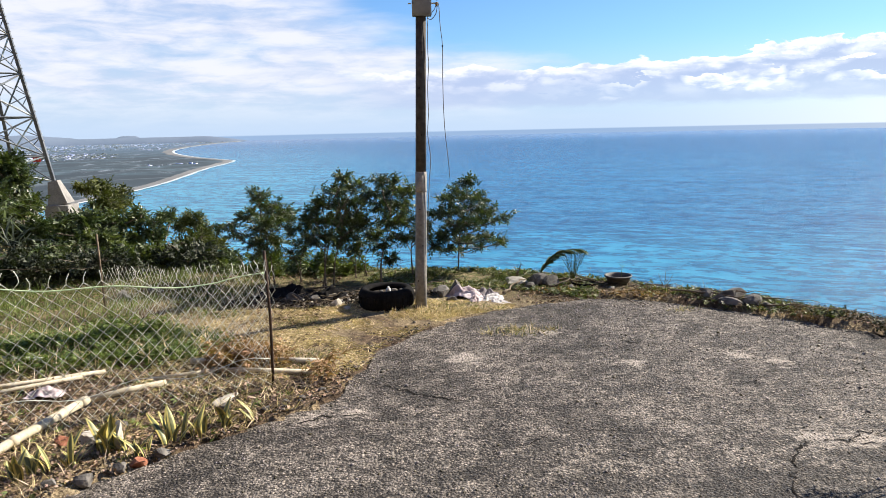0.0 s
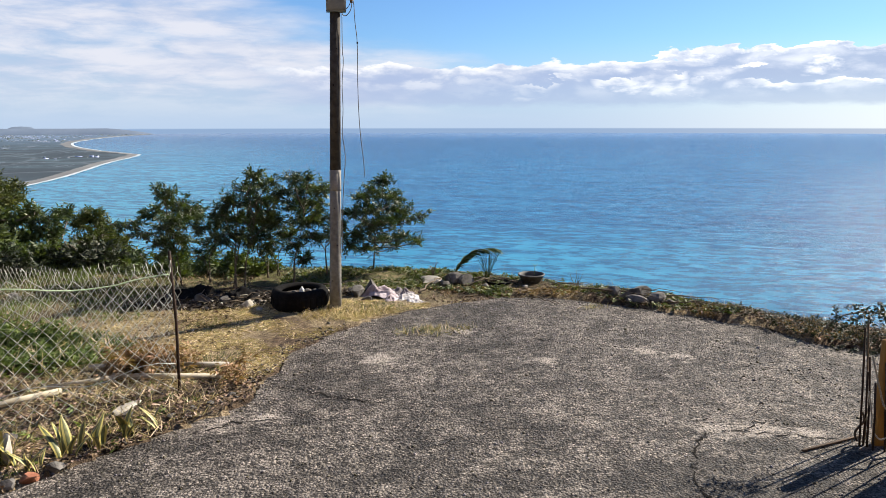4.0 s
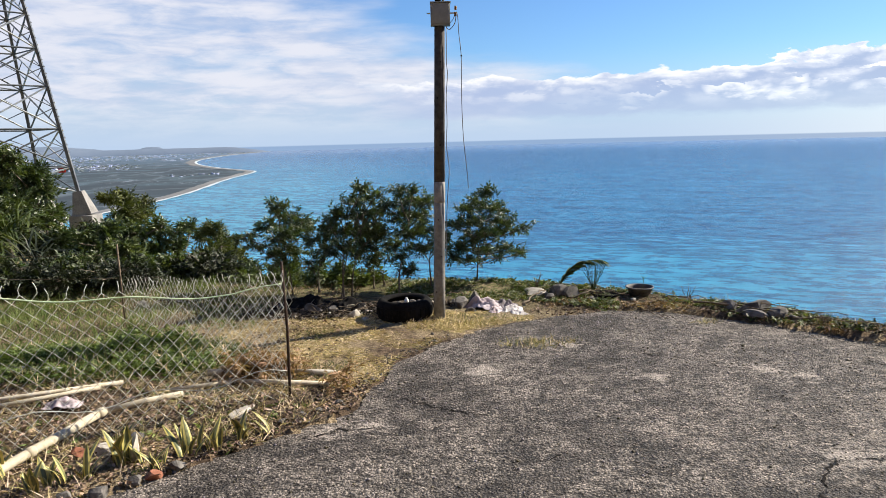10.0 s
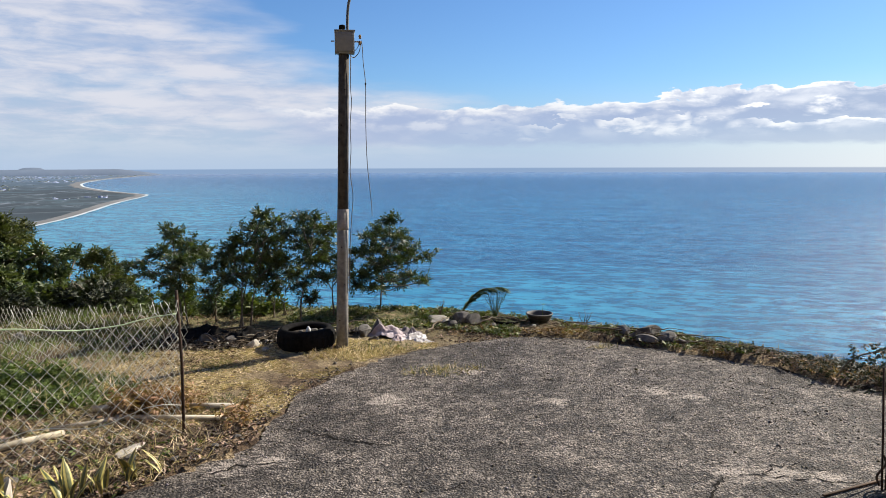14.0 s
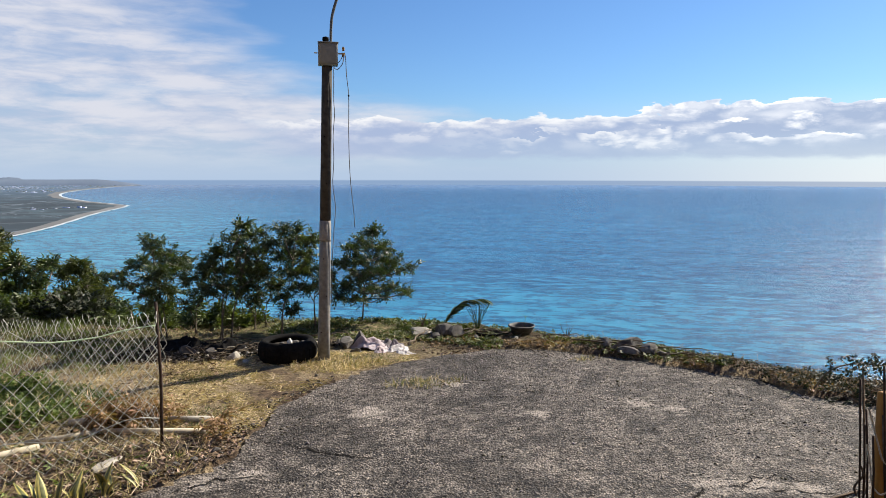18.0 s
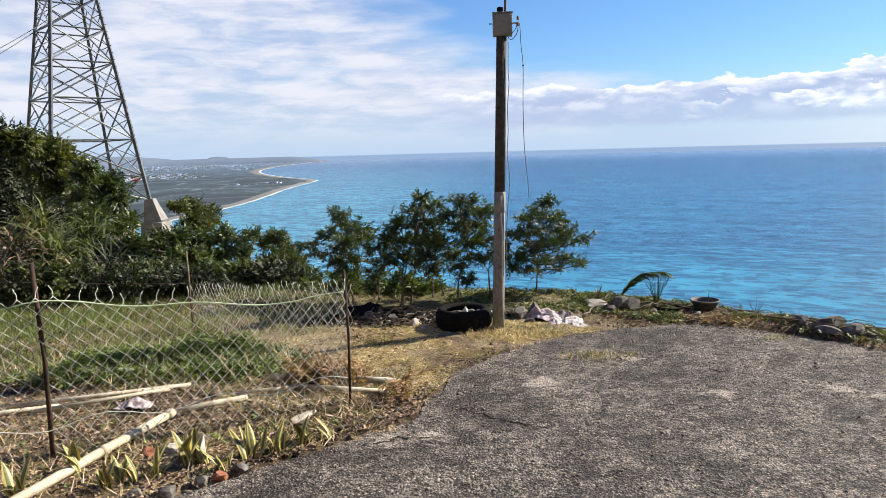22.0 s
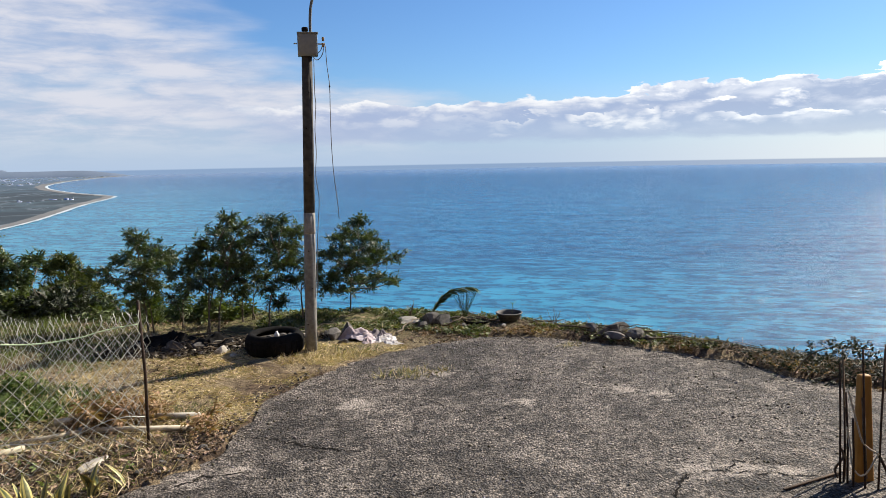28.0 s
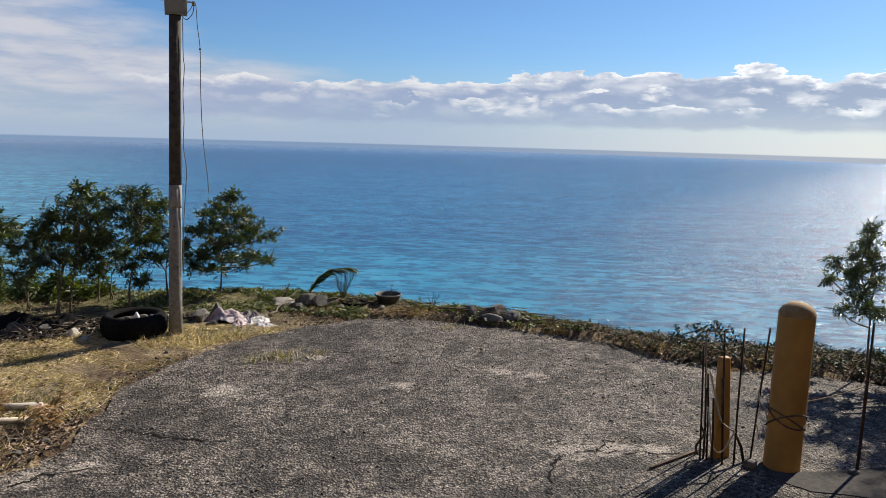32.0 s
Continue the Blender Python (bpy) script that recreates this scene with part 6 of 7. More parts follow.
# ---- the lattice tower ----
def make_tower():
    c = polar(-30.65, 48.0)
    tower = thing("pylon", (c.x, c.y, 0), "tall galvanised lattice power pylon on concrete footings", "pylon")
    spin = radians(30.65 + 17.9)
    z0, z1 = -0.95, 18.0

    def corner(k, z):
        half = 3.87 - (z - z0) * (3.87 - 1.74) / (10.95 - z0)
        a = spin + radians(45 + 90 * k)
        return Vector((half * math.cos(a), half * math.sin(a), z))

    for k in range(4):
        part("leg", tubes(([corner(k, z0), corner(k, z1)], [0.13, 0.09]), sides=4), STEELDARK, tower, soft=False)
        f = corner(k, z0)
        g = gz(c.x + f.x, c.y + f.y)
        bm = bmesh.new()
        tube(bm, [f + Vector((f.x * 0.07, f.y * 0.07, -1.35)), f + Vector((0, 0, 0.02))], [0.78, 0.36], 4)
        foot = part("footing", bm, POLE, tower, "tapered concrete footing", soft=False)
        part("plinth", block((1.35, 1.35, max(0.6, z0 - 1.3 - g + 0.6)), f + Vector((f.x * 0.07, f.y * 0.07, -1.35 - max(0.6, z0 - 1.3 - g + 0.6) / 2)), 0.05), POLE, foot)
    levels = [z0, 0.5, 2.7, 5.1, 7.2, 9.1, 10.9, 12.6, 14.3, 16.0, 17.9]
    for k in range(4):
        j = (k + 1) % 4
        for i, z in enumerate(levels):
            if i:
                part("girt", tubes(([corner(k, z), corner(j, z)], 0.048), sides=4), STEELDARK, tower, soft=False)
            if i + 1 < len(levels):
                u = levels[i + 1]
                a, b, p, q = corner(k, z), corner(j, z), corner(k, u), corner(j, u)
                x = (a + q + b + p) / 4
                # braces alternate the bright steel and its copy painted as shaded
                for s, e in ((a, q), (b, p)):
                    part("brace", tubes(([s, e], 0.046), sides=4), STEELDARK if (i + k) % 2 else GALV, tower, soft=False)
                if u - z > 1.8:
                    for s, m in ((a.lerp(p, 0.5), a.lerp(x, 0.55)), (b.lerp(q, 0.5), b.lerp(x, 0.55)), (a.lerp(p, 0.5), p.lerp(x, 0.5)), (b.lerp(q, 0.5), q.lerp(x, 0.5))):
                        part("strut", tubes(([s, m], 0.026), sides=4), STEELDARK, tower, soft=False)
        if k % 2 == 0:
            for z in (5.1, 10.9):
                part("girt", tubes(([corner(k, z), corner(k + 2, z)], 0.035), sides=4), STEELDARK, tower, soft=False)
    # climbing pegs and a notice on the leg nearest the sea
    near = max(range(4), key=lambda k: (corner(k, 0) + c).x / (corner(k, 0) + c).y)
    for i in range(26):
        z = 1.4 + 0.4 * i
        p = corner(near, z)
        part("climbing_peg", tubes(([p, p + Vector((0.22, -0.10, 0.0))], 0.02), sides=5), GALV, tower)
    p = corner(near, 0.35)
    sign = part("notice", block((0.42, 0.03, 0.30), p + Vector((-0.45, -0.25, 0.0)), 0.01), RED, tower, "small red notice plate with white marks")
    for dx in (-0.09, 0.09):
        part("mark", block((0.07, 0.012, 0.14), p + Vector((-0.45 + dx, -0.272, 0.0)), 0), WHITE, sign)
    for i, (a, z, e) in enumerate(((-33.1, 11.3, 5.6), (-33.3, 11.3, 6.2), (-33.0, 8.4, 1.4), (-33.2, 8.4, 2.0))):
        lone("power_line", tubes((curve_pts(polar(a + 1.6, 47, z + 1.3), polar(-52, 42, z - 9 + i), 1.2, 14), 0.022), sides=5), CABLE, (0, 0, 0), "thin overhead power line hanging from the pylon", "cable", "power lines")


# ---- the fence ----
FENCE = [(-0.95, 4.33), (-2.46, 3.52), (-4.15, 2.60)]


def make_fence():
    fence = thing("chain_link_fence", (-0.95, 4.33, 0), "sagging chain-link fence on rusty rod posts", "fence")
    o = Vector((-0.95, 4.33, 0))

    def top(s):
        return float(np.interp(s, [0, 0.3, 1.71, 2.4, 3.64], [0.80, 0.78, 0.93, 0.90, 0.98])) + 0.012 * math.sin(s * 9)

    pts = [Vector((x, y, 0)) - o for x, y in FENCE]
    lens = [0, (pts[1] - pts[0]).length]
    lens.append(lens[1] + (pts[2] - pts[1]).length)

    def along(s):
        if s <= lens[1]:
            return pts[0].lerp(pts[1], s / lens[1])
        return pts[1].lerp(pts[2], (s - lens[1]) / (lens[2] - lens[1]))

    for i, p in enumerate(pts):
        z = (0.90, 1.10, 1.1)[i]
        off = Vector((0.0, 0.018, 0))
        part("post", tubes(([p + off + Vector((0.0, 0, -0.12)), p + off + Vector((0.01, 0.01, z * 0.5)), p + off + Vector((0.0, 0.0, z))], 0.009 if i == 0 else 0.013), sides=8), RUST, fence, "rusty steel rod post")
    pitch = 0.082
    n = int(lens[2] / pitch)
    rnd = random.Random(3)
    for k in range(n * 2 + 1):
        # each strand zigzags upwards between two columns
        s0 = k * pitch / 2
        line = []
        z, i = 0.02, 0
        h = top(s0)
        while z < h:
            s = s0 + (pitch / 2 if (i + k) % 2 else 0) + 0.05 * math.sin(z * 5 + s0 * 2) * (0.7 + 0.3 * math.sin(s0 * 3))
            q = along(max(0, min(lens[2], s)))
            w = 0.006 * (1 if i % 2 else -1) + 0.03 * math.sin(s0 * 2.3 + z * 3)
            line.append(q + Vector((w * 0.45, -w * 0.9, z)))
            z += pitch * 0.52
            i += 1
        q = line[-1]
        line.append(q + Vector((rnd.uniform(-0.006, 0.006), 0, 0.03)))
        line.append(q + Vector((rnd.uniform(-0.022, 0.022), 0, 0.062)))
        if k % 2 == 0:
            part("wire_strand", tubes((line, 0.0024), sides=5), WIRE, fence)
        else:
            part("wire_strand", tubes((line[:-2], 0.0024), sides=5), WIRE, fence)
    part("top_wire", tubes(([along(s * 0.06) + Vector((0.0, -0.012, top(s * 0.06) - 0.035 - 0.02 * abs(math.sin(s * 0.06 * 1.84)))) for s in range(int(lens[2] / 0.06))], 0.0042), sides=6), GREENWIRE, fence, "pale green top wire")
    part("bottom_wire", tubes(([along(s * 0.1) + Vector((0.0, -0.015, 0.20 + 0.03 * math.sin(s))) for s in range(int(lens[2] / 0.1))], 0.0028), sides=5), WIRE, fence)
    # an older line of posts and mesh across the yard
    back = thing("old_fence", (-2.92, 6.5, 0), "old sagging chain-link fence with thin dark posts across the yard", "fence")
    for dx, dy, z in ((0, 0, 0.74), (-3.6, 0.2, 0.9)):
        part("post", tubes(([Vector((dx, dy, -0.1)), Vector((dx - 0.01, dy, z))], 0.009), sides=7), DEADWOOD, back)
    near, far_end = Vector((1.98, -2.08, 0)), Vector((0.0, 0.0, 0))
    span = (far_end - near).length
    for k in range(int(span / 0.041)):
        s0, line, z, i = k * 0.041, [], 0.03, 0
        h = 0.78 - 0.37 * s0 / span + 0.015 * math.sin(s0 * 8)
        while z < h:
            q = near.lerp(far_end, min(1.0, (s0 + (0.041 if (i + k) % 2 else 0) + 0.03 * math.sin(z * 6 + s0)) / span))
            line.append(q + Vector((0.02 * math.sin(s0 * 3 + z * 2), 0, z)))
            z += 0.043
            i += 1
        line.append(line[-1] + Vector((0.012 * math.sin(k * 2.7), 0, 0.03)))
        part("wire_strand", tubes((line, 0.0016), sides=4), WIRE, back)
    for z in (0.42, 0.64):
        part("strand", tubes((curve_pts((0, 0, z), (-3.6, 0.2, z + 0.1), 0.03, 12), 0.0015), sides=4), DEADWOOD, back)


# ---- pipes, stones and plants along the tarmac ----
def pipe(pts, r, mat, label, group="old pipes by the fence", rings=()):
    pts = [Vector((x, y, (gz(x, y) + r + 0.01) if z is None else z)) for x, y, z in pts]
    o = pts[0].copy()
    bm = bmesh.new()
    tube(bm, [p - o for p in pts], r, 14)
    ob = thing("pipe", o, label, "pipe", group)
    part("run", bm, mat, ob)
    for s in rings:
        p = pts[0].lerp(pts[-1], s) - o
        d = (pts[-1] - pts[0]).normalized() * 0.025
        part("coupling", tubes(([p - d, p + d], r * 1.16), sides=14), mat, ob)
    return ob


def snake_plant(x, y, n, h, seed):
    rnd = random.Random(seed)
    z = max(gz(x, y), 0.0)
    ob = thing("snake_plant", (x, y, z - 0.01), "clump of snake plant leaves with yellow margins beside the asphalt", "plant", "snake plants")
    for i in range(n + 2):
        bm = bmesh.new()
        turn, lean, k = rnd.uniform(0, 6.28), rnd.uniform(0.2, 1.15), h * rnd.uniform(0.45, 1.0)
        w, rows = k * rnd.uniform(0.09, 0.135), []
        for q in range(7):
            s = q / 6
            ww = w * (0.55 + 1.0 * s - 1.55 * s ** 4) if q < 6 else 0.002
            c = Vector((0, lean * k * s * s, k * s * (1 - 0.12 * lean * s)))
            rows.append([bm.verts.new(c + Vector((u * ww, 0.35 * abs(u) * ww, 0))) for u in (-1, -0.5, 0, 0.5, 1)])
        for a, b in zip(rows, rows[1:]):
            for j in range(4):
                f = bm.faces.new((a[j], a[j + 1], b[j + 1], b[j]))
                f.material_index = 1 if j in (0, 3) else 0
        m = Matrix.Translation((rnd.uniform(-0.05, 0.05), rnd.uniform(-0.04, 0.04), 0)) @ Matrix.Rotation(turn, 4, "Z") @ Matrix.Rotation(rnd.uniform(-0.1, 0.2), 4, "X")
        bm.transform(m)
        part("leaf", bm, [SNAKE, SNAKEEDGE], ob)


def stone(x, y, size, mat, label, seed, group="stones", name="stone", z=None, cat="stone"):
    h = gz(x, y) if z is None else z
    return lone(name, shard(tuple(1.25 * q for q in size), seed), mat, (x, y, h + size[2] * 0.4), label, cat, group, turn=seed * 37, soft=False)


def make_fence_foot():
    pipe([(-2.33, 2.85, 0.045), (-2.27, 3.08, 0.045), (-2.15, 3.60, 0.05), (-2.03, 4.11, 0.05)], 0.026, PVC, "long cream plastic pipe with couplings propped along the fence", rings=(0.55, 0.97))
    pipe([(-2.03, 4.11, 0.045), (-1.86, 4.24, 0.05), (-1.64, 4.37, 0.05)], 0.019, PVC, "thin cream plastic pipe beside the fence")
    pipe([(-3.05, 4.86, 0.09), (-2.63, 4.82, 0.08)], 0.026, WHITEPVC, "short white plastic pipe lying in the weeds")
    pipe([(-3.26, 4.22, None), (-2.15, 4.66, None)], 0.015, BAMBOO, "bleached bamboo pole lying in the weeds")
    pipe([(-3.0, 4.18, None), (-2.25, 4.55, None)], 0.014, PVC, "old cream pipe lying in the weeds")
    pipe([(-3.5, 4.0, None), (-2.9, 4.3, None)], 0.016, BAMBOO, "bleached bamboo pole lying in the weeds")
    pipe([(-1.62, 4.82, None), (-1.12, 4.86, None)], 0.020, BAMBOO, "bleached wooden stick lying in dry grass")
    pipe([(-1.10, 4.80, None), (-0.70, 4.70, None)], 0.021, PALEROCK, "pale flat board lying by the fence post")
    pipe([(-1.42, 4.64, None), (-0.72, 4.50, None)], 0.018, BAMBOO, "bleached stick lying by the fence post")
    pipe([(-1.75, 4.45, None), (-1.30, 4.66, None)], 0.015, BAMBOO, "thin bleached stick by the fence")
    for i, (x, y, n, h) in enumerate(((-2.38, 3.06, 5, 0.20), (-2.22, 3.36, 6, 0.22), (-1.95, 3.14, 6, 0.19), (-1.86, 3.24, 5, 0.17), (-1.76, 3.30, 5, 0.19), (-1.66, 3.44, 4, 0.24), (-1.55, 3.45, 3, 0.18), (-1.44, 3.40, 4, 0.13),
                                      (-1.33, 3.52, 5, 0.19), (-1.22, 3.58, 4, 0.18), (-1.10, 3.70, 5, 0.19), (-0.98, 3.80, 2, 0.14), (-2.65, 2.85, 6, 0.2), (-2.95, 2.6, 5, 0.2))):
        snake_plant(x, y, n, h, 100 + i)
    stone(-1.62, 3.56, (0.085, 0.03, 0.075), PALEROCK, "pale broken stone slab leaning by the plants", 3, name="slab", cat="stone")
    stone(-1.92, 3.58, (0.055, 0.035, 0.03), BRICK, "broken red brick by the plants", 4, name="brick", cat="brick", group="broken bricks")
    stone(-1.42, 3.30, (0.05, 0.035, 0.026), BRICK, "broken red brick at the asphalt edge", 5, name="brick", cat="brick", group="broken bricks")
    stone(-1.80, 3.62, (0.09, 0.06, 0.03), PALEROCK, "flat tan stone among the plants", 6)
    for i, (x, y, s) in enumerate(((-1.60, 3.12, 0.05), (-1.50, 3.24, 0.045), (-1.33, 3.38, 0.05), (-1.75, 3.08, 0.04), (-0.72, 4.06, 0.03), (-0.62, 4.2, 0.028), (-0.9, 3.9, 0.03), (-1.15, 3.95, 0.035), (-0.8, 4.0, 0.025), (-1.7, 3.8, 0.04))):
        stone(x, y, (s, s * 0.8, s * 0.6), ROCK, "rough dark stone at the asphalt edge", 10 + i, "stones at the asphalt edge")
    stone(-1.18, 4.05, (0.10, 0.035, 0.02), PALEROCK, "pale flat board end by the fence", 31, name="board", cat="board")
    sheet = crumple(0.24, 0.15, 0.05, 5)
    lone("plastic_sheet", sheet, CLOTH, (-2.35, 4.28, gz(-2.35, 4.28) + 0.02), "torn pale plastic sheet lying in the weeds", "sheet")

    p = polar(-20.6, 10.9)
    lone("low_wall", block((1.5, 0.16, 0.34), (0, 0, 0.08), 0.02), CONCRETE, (p.x, p.y, gz(p.x, p.y)), "low grey concrete wall half hidden by shrubs", "wall", turn=24)
    p, q = polar(-31.0, 9.2, 0.18), polar(-27.6, 9.4, 0.20)
    beam = thing("beam", (p.x, p.y, gz(p.x, p.y)), "rusty horizontal beam on short posts behind the yard", "beam")
    part("bar", tubes(([Vector((0, 0, 0.18 - gz(p.x, p.y))), q - Vector((p.x, p.y, gz(p.x, p.y)))], 0.011), sides=8), TAR, beam)
    for w in (p, q):
        part("post", tubes(([Vector((w.x - p.x, w.y - p.y, -0.15)), Vector((w.x - p.x, w.y - p.y, w.z - gz(p.x, p.y)))], 0.009), sides=8), TAR, beam)
    stone(-2.95, 7.0, (0.06, 0.05, 0.05), PALEROCK, "pale stone lying in the yard", 33)
    stone(-2.7, 7.2, (0.08, 0.05, 0.04), ROCK, "grey stone lying in the yard", 34)


def crumple(w, d, h, seed, n=26):
    """A cloth dropped in a heap: soft folds, higher in the middle."""
    vs, fs = [], []
    for i in range(n + 1):
        for j in range(n + 1):
            u, v = i / n - 0.5, j / n - 0.5
            p = Vector((u * 2.6, v * 1.8, seed))
            q = noise.noise_vector(p * 0.9)
            fold = math.sin((u * 9 + v * 5 + 2.5 * q.x) * 1.6) * 0.5 + 0.5
            z = 0.30 + 0.5 * noise.noise(p * 1.6) + 0.9 * (0.5 - abs(noise.noise(p * 2.4))) + 0.25 * fold + 0.3 * (0.5 - abs(noise.noise(p * 5.5)))
            r = max(0.0, 1 - (u * u + v * v) * 3.4)
            vs.append((u * w * (1 + 0.25 * q.y) + q.x * w * 0.10, v * d * (1 + 0.3 * q.x) + q.y * d * 0.16, max(0.003, z * h * (0.25 + 0.9 * r))))
            if i and j:
                a = i * (n + 1) + j
                fs.append((a, a - 1, a - n - 2, a - n - 1))
    return mesh("sheet", vs, fs)


# ---- the far edge ----
def make_edge_things():
    # tyre planter beside the pole
    x, y = -0.27, 6.29
    tyre = thing("tyre", (x, y, gz(x, y) - 0.01), "old black tyre lying flat, filled with soil and litter", "tyre")
    part("casing", lathe([(0.17, 0.0), (0.225, 0.0), (0.250, 0.03), (0.256, 0.09), (0.250, 0.15), (0.228, 0.182), (0.20, 0.188), (0.165, 0.17), (0.160, 0.155), (0.195, 0.14), (0.22, 0.12)], 40), BLACK, tyre)
    part("fill", lathe([(0, 0.135), (0.08, 0.14), (0.16, 0.125), (0.222, 0.11), (0.22, 0.02)], 24, 0.02), SOIL, tyre, "dark soil fill")
    for k in range(28):
        a = k * math.tau / 28
        part("tread_block", block((0.012, 0.030, 0.08), (0.253 * math.cos(a), 0.253 * math.sin(a), 0.09), 0.003, Matrix.Rotation(a, 4, "Z")), BLACK, tyre)
    for i, (dx, dy, s) in enumerate(((0.02, -0.02, 0.022), (0.07, 0.03, 0.028), (0.11, -0.03, 0.020), (0.14, 0.03, 0.024), (-0.05, 0.02, 0.018))):
        ob = lone("bottle" if i == 0 else "rubble_piece", lathe([(0, 0), (s, 0), (s, 0.035), (s * 0.4, 0.05), (s * 0.4, 0.058), (0, 0.058)], 14) if i == 0 else lump((s * 1.4, s, s * 0.7), 40 + i, 0.3), WHITEPVC if i == 0 else ROCK,
                  (x + dx, y + dy, gz(x, y) + 0.125 + (0 if i == 0 else s * 0.4)), "white plastic bottle standing in the tyre" if i == 0 else "pale rubble lying in the tyre", "bottle" if i == 0 else "rubble", "" if i == 0 else "rubble in the tyre")
    # cloth and rocks
    z = gz(0.5, 6.5)
    for i, (cx, cy, w, d, h, m, sd, tn, lab) in enumerate(((0.50, 6.60, 0.40, 0.26, 0.10, CLOTH, 9, -30, "crumpled pinkish cloth thrown over rocks"), (0.72, 6.48, 0.30, 0.18, 0.05, CLOTH2, 14, 20, "soiled white cloth lying on the ground"),
                                                           (0.78, 6.38, 0.20, 0.12, 0.03, CLOTH2, 17, -50, "small scrap of soiled white cloth"), (0.58, 6.44, 0.24, 0.14, 0.04, CLOTH, 21, 70, "pinkish rag lying on the ground"), (0.66, 6.60, 0.30, 0.20, 0.07, CLOTH3, 25, 10, "dark grey cloth under the pale rags"))):
        lone("cloth", crumple(w, d, h, sd, 28), m, (cx, cy, gz(cx, cy) - 0.008), lab, "cloth", "heap of rags", turn=tn)
    for i, (a, b, sx, sz, m) in enumerate(((0.26, 6.60, 0.085, 0.07, ROCK), (0.40, 6.74, 0.09, 0.10, ROCK), (0.20, 6.70, 0.06, 0.04, ROCK), (0.33, 6.42, 0.05, 0.03, ROCK), (0.55, 6.72, 0.06, 0.05, ROCK), (-0.75, 6.35, 0.06, 0.05, PALEROCK), (-0.62, 6.22, 0.045, 0.02, PALEROCK),
                                           (1.04, 7.02, 0.13, 0.045, PALEROCK), (1.27, 6.98, 0.12, 0.08, ROCK), (1.40, 6.92, 0.10, 0.07, ROCK), (1.17, 6.86, 0.08, 0.05, ROCK), (-0.95, 6.6, 0.09, 0.05, ROCK), (-1.2, 6.65, 0.11, 0.06, ROCK), (-1.5, 6.75, 0.09, 0.05, ROCK),
                                           (2.84, 6.02, 0.17, 0.075, ROCK), (3.00, 5.88, 0.11, 0.055, ROCK), (2.68, 6.12, 0.10, 0.05, ROCK), (2.80, 5.90, 0.10, 0.05, ROCK), (3.06, 5.74, 0.05, 0.035, ROCK), (2.96, 5.80, 0.04, 0.018, PALEROCK), (1.55, 6.75, 0.05, 0.03, ROCK), (1.95, 6.68, 0.035, 0.02, PALEROCK))):
        stone(a, b, (sx, sx * 0.7, sz), m, "rough grey rock on the earth bank" if m is ROCK else "pale flat stone on the earth bank", 50 + i, "rocks along the bank", name="rock", cat="rock")
    # dark rubble bed under the trees
    for i, (a, b, c, d, r) in enumerate(((-1.45, 6.85, -0.55, 6.95, 0.02), (-1.2, 6.6, -0.6, 6.9, 0.015), (-0.2, 6.9, 0.4, 7.0, 0.014), (0.85, 6.55, 1.15, 7.0, 0.022), (1.3, 7.0, 1.9, 6.75, 0.02), (1.9, 6.3, 2.1, 6.05, 0.010),
                                           (2.4, 6.3, 3.0, 5.75, 0.016), (2.6, 6.15, 3.2, 5.85, 0.012), (3.0, 5.75, 3.5, 5.35, 0.012), (1.35, 6.75, 1.7, 6.95, 0.016), (-0.9, 6.5, -0.55, 6.75, 0.010), (2.2, 6.55, 2.6, 6.3, 0.010))):
        p, q = Vector((a, b, gz(a, b) + r + 0.02)), Vector((c, d, gz(c, d) + r + 0.03))
        lone("branch", tubes((curve_pts(Vector(), q - p, -0.02, 8, 0.02, i), [0.55 * r * (1 - 0.08 * k) for k in range(9)]), sides=7), DEADWOOD, p, "dead branch lying on the earth bank", "branch", "dead branches")
    # sticks over the rock pile, bags and debris under the trees
    for i, (a, b, c, d, h, r) in enumerate(((2.62, 6.12, 3.15, 5.85, 0.10, 0.010), (2.70, 6.2, 3.05, 5.75, 0.12, 0.008), (2.9, 5.95, 3.45, 5.62, 0.07, 0.012), (2.55, 6.2, 2.9, 5.98, 0.06, 0.014), (3.1, 5.8, 3.7, 5.2, 0.05, 0.008), (-0.15, 6.75, 0.12, 6.9, 0.06, 0.009), (-1.0, 6.55, -0.72, 6.62, 0.05, 0.010))):
        p, q = Vector((a, b, gz(a, b) + h * 0.3)), Vector((c, d, gz(c, d) + h))
        lone("stick", tubes((curve_pts(Vector(), q - p, -0.015, 8, 0.012, 30 + i), [0.55 * r * (1 - 0.06 * k) for k in range(9)]), sides=6), DEADWOOD if i < 5 else BAMBOO, p, "dry stick lying over the rocks" if i < 5 else "bleached stick lying by the tyre", "stick", "dry sticks")
    # black sheets stand in for dark, shaded debris under the trees
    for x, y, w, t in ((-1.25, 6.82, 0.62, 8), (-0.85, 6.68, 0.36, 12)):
        lone("plastic_sheet", crumple(w, 0.26, 0.09, t, 24), BLACK, (x, y, gz(x, y)), "crumpled black sheet for the dark, shaded debris under the trees", "sheet", "black sheets under the trees")
    # black shallow basin and plastic pot
    x, y = 1.72, 6.86
    lone("basin", lathe([(0, 0.012), (0.10, 0.012), (0.13, 0.04), (0.135, 0.042), (0.14, 0.036), (0.11, 0.0), (0, 0)], 24, 0.03), BLACK, (x, y, gz(x, y)), "shallow black basin half sunk in the bank", "basin")
    x, y = 2.07, 6.86
    pot = thing("plant_pot", (x, y, gz(x, y) - 0.03), "round grey plastic pot with one thin seedling", "plant pot")
